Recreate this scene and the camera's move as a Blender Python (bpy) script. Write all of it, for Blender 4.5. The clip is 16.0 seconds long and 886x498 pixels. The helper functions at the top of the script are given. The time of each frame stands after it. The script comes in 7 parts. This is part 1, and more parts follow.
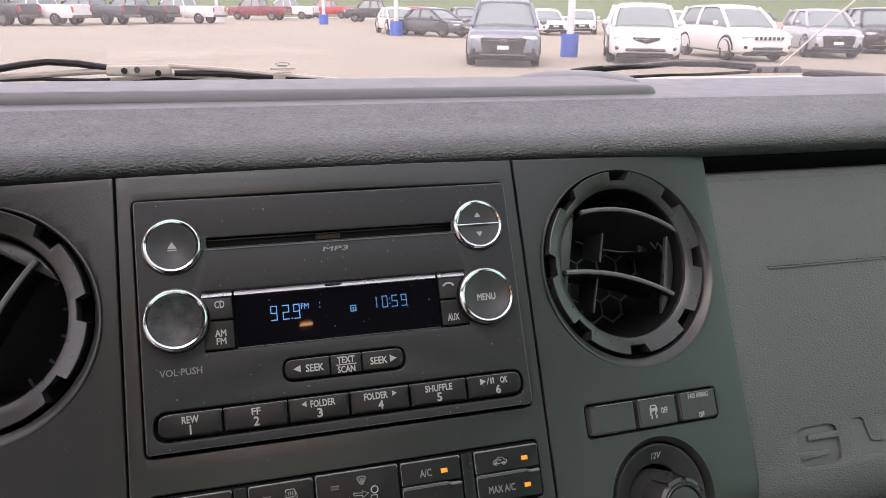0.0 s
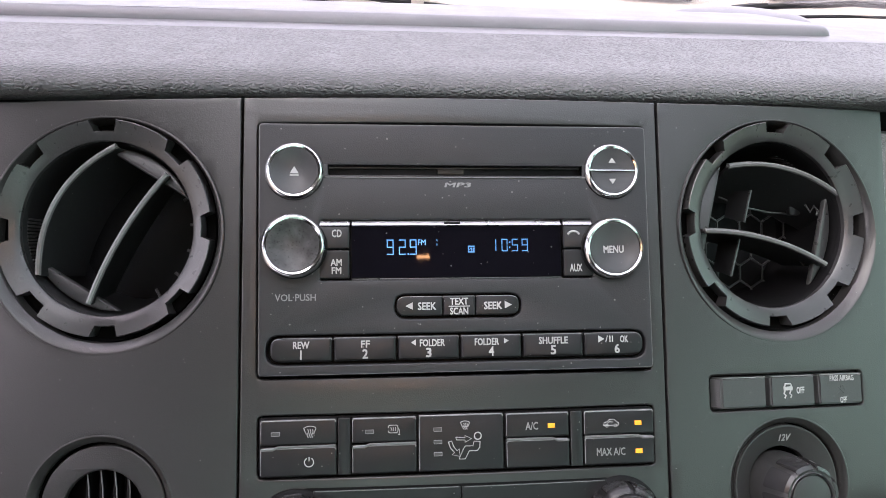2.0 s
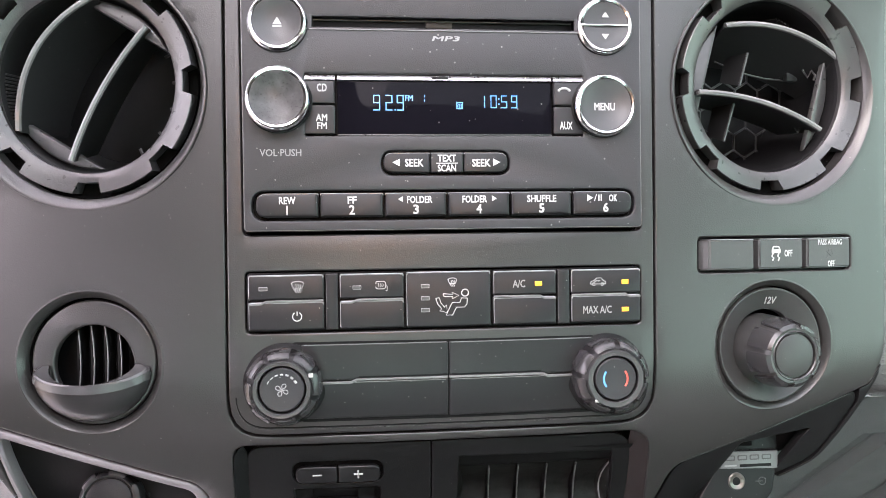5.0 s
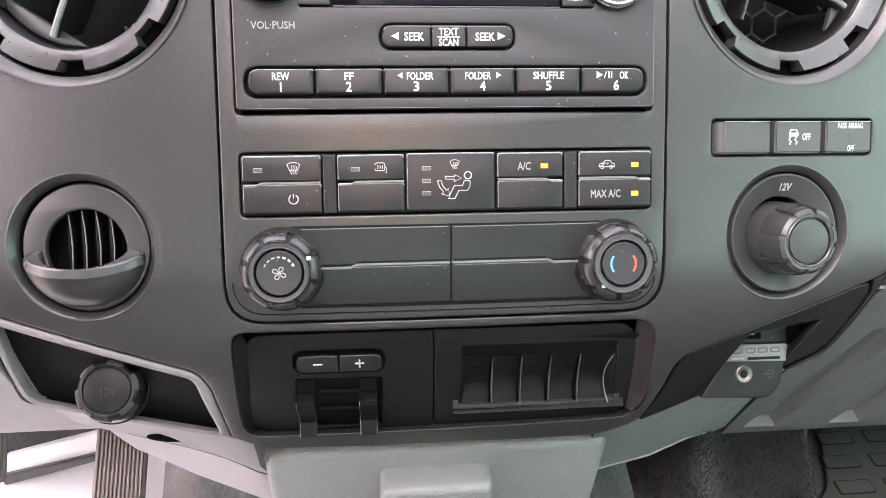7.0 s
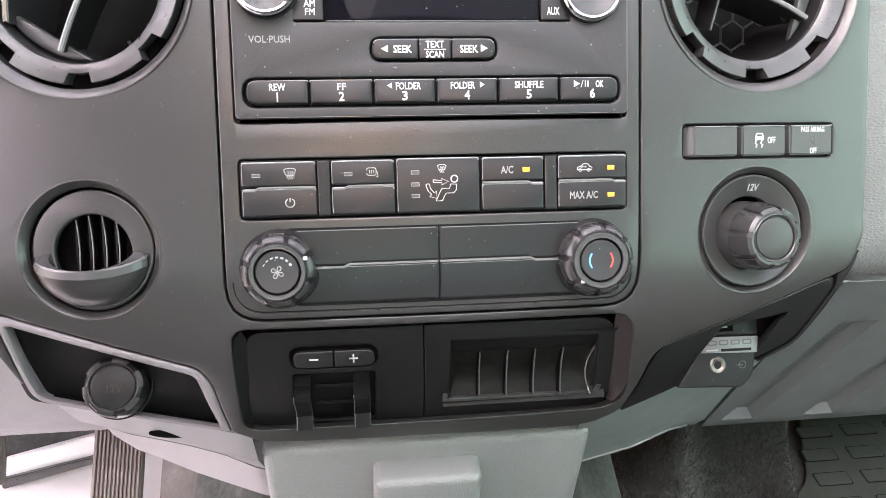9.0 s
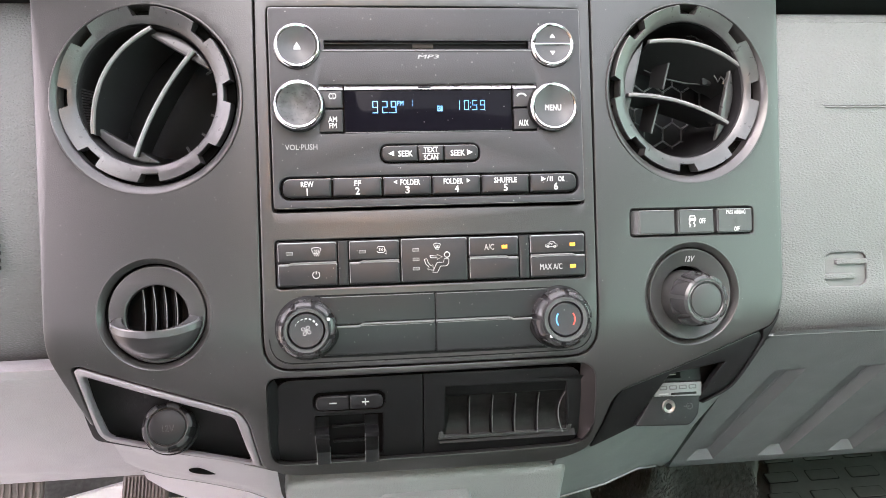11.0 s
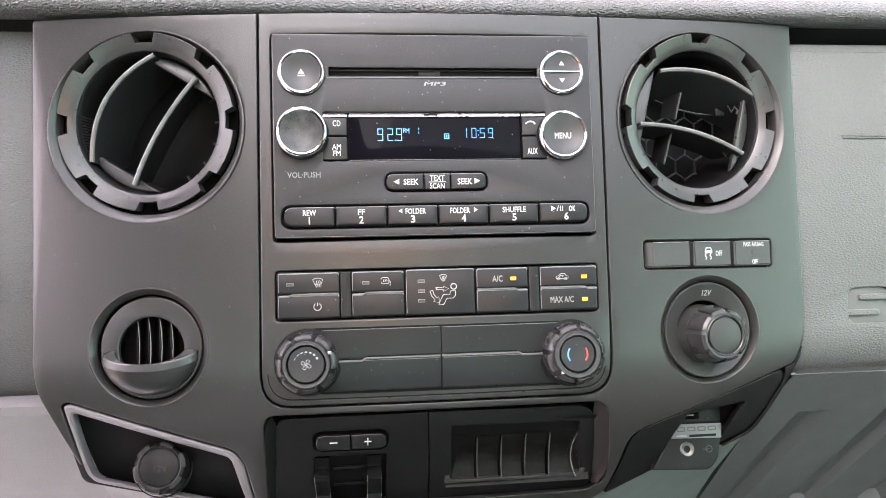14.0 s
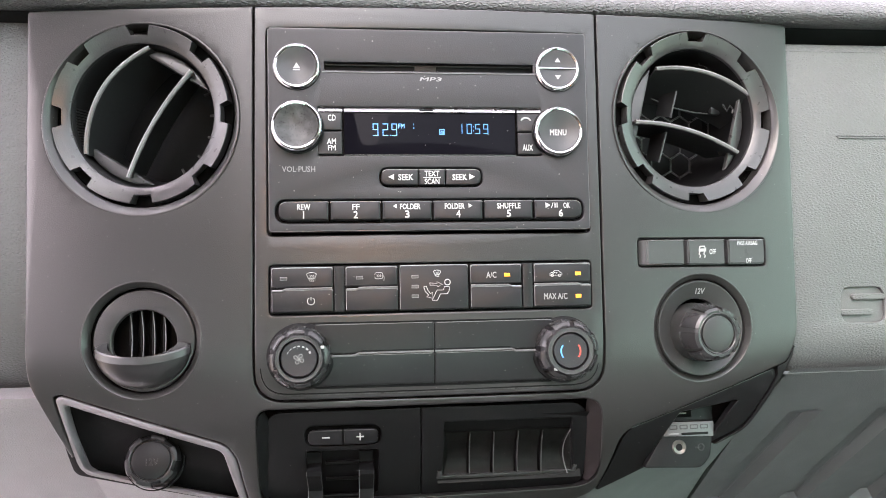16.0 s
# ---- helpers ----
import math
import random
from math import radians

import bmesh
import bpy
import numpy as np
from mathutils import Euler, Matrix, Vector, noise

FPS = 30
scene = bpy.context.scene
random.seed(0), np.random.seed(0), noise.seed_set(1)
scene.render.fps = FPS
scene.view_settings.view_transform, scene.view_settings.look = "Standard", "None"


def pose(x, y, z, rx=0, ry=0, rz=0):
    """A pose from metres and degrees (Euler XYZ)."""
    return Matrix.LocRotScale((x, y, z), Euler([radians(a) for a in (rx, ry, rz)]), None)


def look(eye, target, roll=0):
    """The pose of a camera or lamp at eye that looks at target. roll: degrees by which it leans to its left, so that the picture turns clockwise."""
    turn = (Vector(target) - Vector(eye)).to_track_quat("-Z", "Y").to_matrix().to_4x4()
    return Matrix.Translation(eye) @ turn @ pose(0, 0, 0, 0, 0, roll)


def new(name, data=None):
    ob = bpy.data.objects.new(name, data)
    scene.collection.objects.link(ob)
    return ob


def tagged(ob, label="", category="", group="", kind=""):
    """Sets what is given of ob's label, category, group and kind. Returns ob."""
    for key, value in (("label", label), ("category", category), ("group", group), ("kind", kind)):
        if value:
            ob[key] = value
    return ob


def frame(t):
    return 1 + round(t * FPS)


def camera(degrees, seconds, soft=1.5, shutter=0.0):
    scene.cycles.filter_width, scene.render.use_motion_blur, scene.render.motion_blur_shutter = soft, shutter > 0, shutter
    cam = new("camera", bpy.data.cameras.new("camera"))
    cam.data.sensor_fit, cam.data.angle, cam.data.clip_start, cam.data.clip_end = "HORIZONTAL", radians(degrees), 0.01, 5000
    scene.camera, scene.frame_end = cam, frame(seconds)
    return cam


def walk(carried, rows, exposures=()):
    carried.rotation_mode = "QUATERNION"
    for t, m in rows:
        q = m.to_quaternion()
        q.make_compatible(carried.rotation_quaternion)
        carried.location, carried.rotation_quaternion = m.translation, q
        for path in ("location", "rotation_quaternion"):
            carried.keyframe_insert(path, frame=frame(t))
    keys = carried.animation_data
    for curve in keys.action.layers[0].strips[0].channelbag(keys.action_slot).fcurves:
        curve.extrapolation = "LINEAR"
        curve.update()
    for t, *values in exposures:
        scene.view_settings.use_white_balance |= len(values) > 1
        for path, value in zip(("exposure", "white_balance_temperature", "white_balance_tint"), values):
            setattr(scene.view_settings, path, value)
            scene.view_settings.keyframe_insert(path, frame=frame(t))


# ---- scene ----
cam = camera(61.1, 16.0, 0.45)
METRES, EYE, RECLINE, TURN = 0.35, 1.65, 28.2, -16.0
ROWS = [
    (0.0, 0.0, 0.0, 0.0, 1.1, 9.16, 6.86),
    (0.5, -0.024, 0.0455, 0.008, 6.94, 7.63, 2.8),
    (1.0, 0.0064, 0.0679, 0.0208, 8.78, 5.49, 1.36),
    (1.5, 0.0008, 0.0573, 0.0229, 9.43, 5.14, 0.94),
    (2.0, -0.0006, 0.061, 0.0185, 9.9, 4.83, 0.91),
    (2.5, 0.0064, 0.0606, 0.018, 10.13, 4.72, 0.89),
    (3.0, 0.0038, 0.0711, 0.0079, 10.01, 4.21, 0.85),
    (3.5, 0.0002, 0.0871, -0.0071, 9.95, 3.14, 0.91),
    (6.0, 0.0153, 0.077, -0.1341, 9.69, -3.34, 0.65),
    (6.5, 0.0085, 0.0874, -0.1506, 10.06, -4.45, 0.71),
    (7.0, 0.0082, 0.1187, -0.1689, 10.15, -5.77, 0.96),
    (7.5, 0.0104, 0.1546, -0.1925, 9.89, -6.5, 1.07),
    (8.0, 0.0148, 0.1759, -0.2121, 9.8, -5.92, 1.19),
    (10.5, 0.0456, -0.231, -0.1315, 8.46, -3.44, 1.85),
    (11.0, 0.0683, -0.2409, -0.1472, 8.84, -0.54, 1.88),
    (11.5, 0.065, -0.1973, -0.1935, 9.47, 1.09, 1.76),
    (12.0, 0.0637, -0.1908, -0.1941, 9.34, 1.99, 1.65),
    (12.5, 0.0704, -0.1941, -0.1808, 8.95, 3.06, 1.49),
    (13.0, 0.0638, -0.1858, -0.1848, 9.05, 3.16, 1.51),
    (13.5, 0.0607, -0.1845, -0.1836, 9.4, 3.09, 1.66),
    (14.0, 0.063, -0.1868, -0.1823, 9.5, 3.26, 1.72),
    (14.5, 0.0642, -0.1875, -0.1835, 9.37, 3.48, 1.53),
    (15.0, 0.0669, -0.1886, -0.1847, 9.3, 3.54, 1.29),
    (15.5, 0.0672, -0.1872, -0.1864, 9.25, 3.4, 1.25),
    (16.0, 0.0677, -0.1855, -0.1889, 9.22, 3.18, 1.19),
]
EXPOSURES = [(0.0, 0.98), (0.5, 1.33), (1.0, 1.75), (1.5, 1.85), (2.5, 1.86), (3.5, 2.17), (6.0, 3.05), (7.0, 3.06), (8.0, 3.04), (10.5, 3.14), (11.5, 3.0), (12.5, 2.89), (16.0, 2.79)]
BASE = pose(0, 0, EYE, -RECLINE) @ pose(0, 0, 0, 0, 0, TURN)
walk(cam, [(t, BASE @ pose(METRES * x, METRES * y, METRES * z, 90 + pitch, roll, yaw)) for t, x, y, z, yaw, pitch, roll in ROWS], [(t, s, 6650 if t < 0.4 or t > 4 else 6380, 28.0 if 5 < t < 9 else 25.0) for t, s in EXPOSURES])
# The world's zero is the ground of the car park; x to the passenger's side, y ahead, z up.
# The panel's own axes: u to the right, v up along the reclined face, w out of it, origin at the radio's middle.
PANEL = pose(0, 0, EYE, -RECLINE) @ pose(0.0591, 0.4351, 0.0438, 90)
K = 0.001
# ---- light ----
world = bpy.data.worlds.new("overcast_sky")
scene.world = world
world.use_nodes = True
wn, wl = world.node_tree.nodes, world.node_tree.links
sky = wn.new("ShaderNodeTexSky")
sky.sky_type = "NISHITA"
sky.sun_disc = False
sky.sun_elevation, sky.sun_rotation = radians(52), radians(235)
sky.air_density, sky.dust_density, sky.ozone_density = 1.0, 4.0, 0.6
soften = wn.new("ShaderNodeMixRGB")
soften.inputs[0].default_value = 0.6
soften.inputs[2].default_value = (7.5, 7.5, 7.6, 1)
wl.new(sky.outputs[0], soften.inputs[1])
wl.new(soften.outputs[0], wn["Background"].inputs[0])
wn["Background"].inputs[1].default_value = 0.15

sun = new("sun", bpy.data.lights.new("sun", "SUN"))
sun.data.energy, sun.data.angle, sun.data.color = 0.8, radians(60), (1, 0.80, 0.85)
sun.matrix_world = look((-4, -3, 7), (0, 0, 0))


# ---- materials ----
def material(name, color, rough=0.5, metal=0.0, vary=0.15, blotch=6.0, grain=0.0, grain_scale=900.0, pores=0.0, pore_scale=320.0, dust=0.0, emit=0.0, spec=0.5, coat=0.0, rough_vary=0.1, sheen=0.0, stretch=1.0):
    """A surface with blotches, fine grain, leather pores and specks of dust, all in metres."""
    m = bpy.data.materials.new(name)
    m.use_nodes = True
    n, l = m.node_tree.nodes, m.node_tree.links
    b = n["Principled BSDF"]
    b.inputs["Metallic"].default_value = metal
    b.inputs["Specular IOR Level"].default_value = spec
    b.inputs["Coat Weight"].default_value = coat
    b.inputs["Sheen Weight"].default_value = sheen
    at = n.new("ShaderNodeTexCoord").outputs["Object"]

    def noise_at(scale, detail=3.0):
        t = n.new("ShaderNodeTexNoise")
        t.inputs["Scale"].default_value, t.inputs["Detail"].default_value = scale, detail
        l.new(at, t.inputs["Vector"])
        return t.outputs[0]

    def ramp(value, lo, hi):
        r = n.new("ShaderNodeMapRange")
        r.inputs["To Min"].default_value, r.inputs["To Max"].default_value = lo, hi
        r.inputs["From Min"].default_value, r.inputs["From Max"].default_value = 0.3, 0.7
        l.new(value, r.inputs["Value"])
        return r.outputs[0]

    def mixed(factor, a, c):
        x = n.new("ShaderNodeMixRGB")
        l.new(factor, x.inputs[0])
        for slot, value in ((1, a), (2, c)):
            if isinstance(value, tuple):
                x.inputs[slot].default_value = (*value, 1)
            else:
                l.new(value, x.inputs[slot])
        return x.outputs[0]

    dark, light = tuple(c * (1 - vary) for c in color), tuple(min(1, c * (1 + vary)) for c in color)
    big = noise_at(blotch)
    tone = mixed(ramp(big, 0, 1), dark, light)
    fine = noise_at(grain_scale * 0.4, 2.0)
    tone = mixed(ramp(fine, 0, 0.5), tone, dark)
    if dust:
        cell = n.new("ShaderNodeTexVoronoi")
        cell.inputs["Scale"].default_value = 230
        l.new(at, cell.inputs["Vector"])
        rare = n.new("ShaderNodeMath")
        rare.operation = "MULTIPLY"
        sep = n.new("ShaderNodeSeparateColor")
        l.new(cell.outputs["Color"], sep.inputs[0])
        l.new(sep.outputs[0], rare.inputs[0])
        rare.inputs[1].default_value = 0.10 * dust
        less = n.new("ShaderNodeMath")
        less.operation = "LESS_THAN"
        l.new(cell.outputs["Distance"], less.inputs[0])
        l.new(rare.outputs[0], less.inputs[1])
        half = n.new("ShaderNodeMath")
        half.operation = "MULTIPLY"
        l.new(less.outputs[0], half.inputs[0])
        half.inputs[1].default_value = 0.35
        tone = mixed(half.outputs[0], tone, (0.4, 0.39, 0.37))
    l.new(tone, b.inputs["Base Color"])
    l.new(ramp(noise_at(blotch * 7), rough - rough_vary * rough, rough + rough_vary * rough), b.inputs["Roughness"])
    height = None
    if pores:
        # leather grain: rounded cells between fine creases
        warp = n.new("ShaderNodeVectorMath")
        warp.operation = "MULTIPLY_ADD"
        wob = n.new("ShaderNodeTexNoise")
        wob.inputs["Scale"].default_value = pore_scale * 0.9
        l.new(at, wob.inputs["Vector"])
        l.new(wob.outputs["Color"], warp.inputs[0])
        warp.inputs[1].default_value = (0.5 / pore_scale,) * 3
        drawn = n.new("ShaderNodeVectorMath")
        drawn.operation = "MULTIPLY"
        drawn.inputs[1].default_value = (1 / stretch, 1, 1)
        l.new(at, drawn.inputs[0])
        l.new(drawn.outputs[0], warp.inputs[2])
        v = n.new("ShaderNodeTexVoronoi")
        v.feature = "DISTANCE_TO_EDGE"
        v.inputs["Scale"].default_value = pore_scale
        l.new(warp.outputs[0], v.inputs["Vector"])
        bump = n.new("ShaderNodeBump")
        bump.inputs["Strength"].default_value, bump.inputs["Distance"].default_value = pores, 0.0009
        clampd = n.new("ShaderNodeMapRange")
        clampd.interpolation_type = "SMOOTHSTEP"
        clampd.inputs["From Max"].default_value = 0.42
        l.new(v.outputs["Distance"], clampd.inputs["Value"])
        l.new(clampd.outputs[0], bump.inputs["Height"])
        height = bump
    if grain:
        g = n.new("ShaderNodeBump")
        g.inputs["Strength"].default_value, g.inputs["Distance"].default_value = grain, 0.0003
        l.new(noise_at(grain_scale, 2.0), g.inputs["Height"])
        if height:
            l.new(height.outputs[0], g.inputs["Normal"])
        height = g
    if height:
        l.new(height.outputs[0], b.inputs["Normal"])
    if emit:
        b.inputs["Emission Color"].default_value = (*color, 1)
        b.inputs["Emission Strength"].default_value = emit
    return m


def glass(name, tint=(1, 1, 1), rough=0.0):
    m = bpy.data.materials.new(name)
    m.use_nodes = True
    b = m.node_tree.nodes["Principled BSDF"]
    b.inputs["Base Color"].default_value = (*tint, 1)
    b.inputs["Roughness"].default_value = rough
    b.inputs["Transmission Weight"].default_value = 1
    b.inputs["IOR"].default_value = 1.45
    return m


BEZEL = material("satin_black_bezel", (0.0275, 0.0268, 0.0260), 0.32, spec=0.72, rough_vary=0.03, vary=0.08, pores=0.02, pore_scale=900, grain=0.28, grain_scale=1300, dust=0.8)
FACE = material("black_radio_plastic", (0.026, 0.026, 0.0285), 0.42, spec=0.43, vary=0.12, grain=0.35, grain_scale=1800, dust=1.2)
BUTTON = material("soft_black_button", (0.0145, 0.0145, 0.0155), 0.36, spec=0.35, vary=0.08, grain=0.12, grain_scale=1800, dust=1.0)
CAP = material("dished_knob_plastic", (0.045, 0.045, 0.047), 0.36, vary=0.12, grain=0.2, grain_scale=1800, dust=0.6)
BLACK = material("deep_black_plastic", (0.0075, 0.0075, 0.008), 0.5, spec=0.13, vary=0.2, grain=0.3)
RINGPLASTIC = material("dark_vent_plastic", (0.042, 0.042, 0.042), 0.30, spec=0.68, vary=0.2, blotch=30, grain=0.25, dust=0.5)
# near-black with hardly any sheen, so recess shade lies in the colour
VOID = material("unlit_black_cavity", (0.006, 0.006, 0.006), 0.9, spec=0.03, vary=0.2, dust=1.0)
TROUGH = material("worn_black_plastic", (0.011, 0.0109, 0.0105), 0.42, spec=0.16, vary=0.55, blotch=110, grain=0.6, grain_scale=260, dust=0.6)
# black plastic with a reddish reflection mixed into its base colour
REDBLACK = material("red_reflection_plastic", (0.022, 0.0168, 0.017), 0.40, spec=0.4, vary=0.25, blotch=60, grain=0.3, dust=0.6)
INSERT = material("black_insert_plastic", (0.0100, 0.0100, 0.0106), 0.38, spec=0.22, vary=0.2, grain=0.3, grain_scale=1500, dust=0.8)
# the grey trim plastic, darkened for the shaded passenger side
GREYLOW = material("shaded_grey_plastic", (0.126, 0.131, 0.135), 0.50, vary=0.08, pores=0.15, pore_scale=600, stretch=1.6, grain=0.6, grain_scale=1100)
GRIP = material("shiny_knob_plastic", (0.032, 0.032, 0.033), 0.25, spec=0.6, vary=0.2, grain=0.15, dust=0.5)
# paler than the parts it edges, so their highlights sit in the colour
STRIP = material("grey_edge_highlight", (0.15, 0.15, 0.15), 0.25, vary=0.15, dust=0.5)
GREYEDGE = material("pale_divider_edge", (0.075, 0.075, 0.073), 0.3, vary=0.3, blotch=90, dust=0.5)
# pale tone stands in for the highlight along key edges
KEYRIM = material("pale_key_highlight", (0.26, 0.26, 0.265), 0.24, spec=0.7, vary=0.3, blotch=120)
WORNCAP = material("finger_worn_knob", (0.05, 0.05, 0.05), 0.38, vary=0.6, blotch=150, rough_vary=0.4, grain=0.2)
VANE = material("vent_blade_plastic", (0.012, 0.0125, 0.013), 0.40, spec=0.4, vary=0.2, dust=0.6)
PEDAL = material("worn_pedal_rubber", (0.19, 0.165, 0.155), 0.6, vary=0.2, blotch=20, grain=0.4)
# one scoop plastic in two tones: lit rim here, shaded bowl below
SCOOP = material("lit_scoop_plastic", (0.050, 0.050, 0.051), 0.26, spec=0.6, vary=0.04, blotch=30, rough_vary=0.03, dust=0.5)
GLOSSDARK = material("shaded_scoop_plastic", (0.022, 0.022, 0.0225), 0.30, spec=0.5, vary=0.06, blotch=30, rough_vary=0.03, dust=0.5)
PAD = material("grained_dash_pad", (0.110, 0.111, 0.114), 0.42, vary=0.08, pores=0.8, pore_scale=480, grain=0.25, stretch=2.0)
PADSMOOTH = material("smooth_dash_top", (0.176, 0.176, 0.187), 0.40, vary=0.1, grain=0.4, grain_scale=1200)
GREY = material("grained_grey_plastic", (0.118, 0.123, 0.120), 0.44, vary=0.06, pores=0.4, pore_scale=600, grain=0.3, stretch=1.9)
# the same trim plastic, paler and pinker for the driver side's light
GREYFINE = material("lit_fine_grey_plastic", (0.262, 0.253, 0.262), 0.50, vary=0.08, pores=0.22, pore_scale=520, grain=0.6, grain_scale=1100)
CONSOLE = material("light_grey_console_plastic", (0.195, 0.204, 0.20), 0.45, vary=0.06, pores=0.25, pore_scale=420, grain=0.4)
CHROME = material("bright_chrome", (0.74, 0.74, 0.75), 0.12, metal=1.0, vary=0.03)
LABEL = material("satin_silver_label", (0.135, 0.14, 0.14), 0.35, metal=0.3, vary=0.05)
SILVER = material("brushed_silver", (0.17, 0.16, 0.145), 0.36, metal=0.9, vary=0.05)
WHITEINK = material("white_print", (0.43, 0.43, 0.425), 0.5, vary=0.05)
GREYINK = material("grey_print", (0.25, 0.25, 0.25), 0.5, vary=0.05)
DIMINK = material("dim_print", (0.045, 0.045, 0.046), 0.5, vary=0.1)
SCREEN = material("black_display_glass", (0.0055, 0.005, 0.0075), 0.035, vary=0.1, spec=0.05, dust=1.2, rough_vary=0.0)
DIGIT = material("blue_lit_segment", (0.16, 0.48, 0.95), 0.5, emit=0.08, vary=0.0)
DIMDIGIT = material("dim_blue_segment", (0.10, 0.34, 0.70), 0.5, emit=0.032, vary=0.0)
AMBER = material("lit_amber_lens", (1.0, 0.37, 0.022), 0.4, emit=0.16, vary=0.0)
WARMLENS = material("warm_lamp_lens", (1.0, 0.52, 0.22), 0.4, emit=75.0, vary=0.0)
LENS = material("unlit_lens", (0.06, 0.06, 0.058), 0.4, vary=0.1)
BLUEINK = material("blue_print", (0.12, 0.42, 0.80), 0.5, vary=0.05)
AMBERDULL = material("brownish_shutter_plastic", (0.026, 0.017, 0.011), 0.6, vary=0.3, blotch=60)
POLISHED = material("satin_polished_trim", (0.62, 0.61, 0.64), 0.28, metal=0.85, vary=0.05)
SWITCH = material("grey_black_switch", (0.048, 0.049, 0.049), 0.38, vary=0.1, grain=0.3, grain_scale=1600, dust=0.8)
DIAL = material("dished_dial_plastic", (0.036, 0.037, 0.036), 0.38, vary=0.15, grain=0.3, grain_scale=1500, dust=0.8)
# trim plastic again, the greenish light beside the console in its colour
CHEEK = material("green_lit_grey_plastic", (0.178, 0.193, 0.190), 0.45, vary=0.06, grain=0.6, grain_scale=1100)
# recess frame's copy of the trim grey, tinted by the pink light there
FRAMEGREY = material("pink_lit_frame_plastic", (0.205, 0.187, 0.198), 0.42, vary=0.06, grain=0.5, grain_scale=1100)
LETTER = material("smooth_grey_mark", (0.125, 0.130, 0.127), 0.5, vary=0.06, grain=0.5, grain_scale=1200)
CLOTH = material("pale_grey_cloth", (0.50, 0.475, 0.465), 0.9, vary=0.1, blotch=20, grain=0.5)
SHELLDARK = material("dark_cab_trim", (0.085, 0.083, 0.082), 0.8, vary=0.1, grain=0.5)
REDINK = material("red_print", (0.75, 0.10, 0.07), 0.5, vary=0.05)
CARPET = material("black_carpet", (0.050, 0.056, 0.051), 0.95, vary=0.85, blotch=9, grain=1.0, grain_scale=420, sheen=0.18)
MAT = material("grey_rubber_mat", (0.046, 0.052, 0.046), 0.6, vary=0.15, blotch=18, grain=0.6, grain_scale=700)
SHEET = material("white_floor_sheet", (0.80, 0.79, 0.80), 0.55, vary=0.04)
TAUPE = material("taupe_carpet", (0.13, 0.12, 0.115), 0.9, vary=0.3, blotch=30, grain=0.8, grain_scale=500)
SHELL = material("grey_cab_lining", (0.19, 0.185, 0.18), 0.8, vary=0.08, grain=0.5)
GLASS = glass("windshield_glass")
gn, gl = GLASS.node_tree.nodes, GLASS.node_tree.links
film, veil, patch = gn.new("ShaderNodeBsdfTranslucent"), gn.new("ShaderNodeMixShader"), gn.new("ShaderNodeTexNoise")
film.inputs[0].default_value = (0.85, 0.82, 0.78, 1)
patch.inputs["Scale"].default_value = 4.0
spread = gn.new("ShaderNodeMapRange")
spread.inputs["To Min"].default_value, spread.inputs["To Max"].default_value = 0.03, 0.05
gl.new(patch.outputs[0], spread.inputs["Value"])
gl.new(spread.outputs[0], veil.inputs[0])
gl.new(gn["Principled BSDF"].outputs[0], veil.inputs[1])
gl.new(film.outputs[0], veil.inputs[2])
gl.new(veil.outputs[0], gn["Material Output"].inputs["Surface"])
WIPER = material("black_wiper_rubber", (0.02, 0.02, 0.022), 0.5, vary=0.2)
DULLMETAL = material("dull_grey_metal", (0.20, 0.195, 0.19), 0.45, vary=0.15, blotch=30)
COWL = material("pale_cowl_metal", (0.62, 0.57, 0.50), 0.45, vary=0.15, blotch=12)
ETCH = material("etched_grey_glass", (0.38, 0.35, 0.31), 0.8, vary=0.1)
TYRE = material("tyre_rubber", (0.02, 0.02, 0.02), 0.8, vary=0.2)
HOOD = material("grey_blue_paint", (0.16, 0.18, 0.20), 0.3, vary=0.05, coat=0.5)


def pane_glass(name, tint):
    m = bpy.data.materials.new(name)
    m.use_nodes = True
    tn, tl = m.node_tree.nodes, m.node_tree.links
    clear, shine, both = tn.new("ShaderNodeBsdfTransparent"), tn.new("ShaderNodeBsdfGlossy"), tn.new("ShaderNodeMixShader")
    clear.inputs[0].default_value = (*tint, 1)
    shine.inputs["Roughness"].default_value = 0.02
    both.inputs[0].default_value = 0.06
    tl.new(clear.outputs[0], both.inputs[1])
    tl.new(shine.outputs[0], both.inputs[2])
    tl.new(both.outputs[0], tn["Material Output"].inputs["Surface"])
    return m


TINTED = pane_glass("green_tinted_glass", (0.745, 0.94, 0.83))
PALEGLASS = pane_glass("pale_roof_glass", (0.90, 0.96, 0.935))


# ---- building helpers ----
def link_mesh(name, mesh, mat, parent=None, label="", smooth=True):
    ob = new(name, mesh)
    mesh.materials.clear()
    mesh.materials.append(mat)
    if smooth:
        mesh.set_sharp_from_angle(angle=radians(34))
    if parent is not None:
        ob.parent = parent
    if label:
        tagged(ob, label)
    return ob


def part(name, bm, mat, parent=None, label="", smooth=True):
    """One bmesh (or mesh) as one object under a thing or a part."""
    if isinstance(bm, bpy.types.Mesh):
        mesh = bm
    else:
        bmesh.ops.recalc_face_normals(bm, faces=bm.faces)
        mesh = bpy.data.meshes.new(name)
        bm.to_mesh(mesh)
        bm.free()
    if smooth:
        mesh.polygons.foreach_set("use_smooth", [True] * len(mesh.polygons))
    return link_mesh(name, mesh, mat, parent, label, smooth)


def thing(name, label, category, m=None, group="", kind=""):
    ob = new(name)
    ob.empty_display_size = 0.02
    ob.matrix_world = m if m is not None else PANEL
    return tagged(ob, label, category, group, kind)


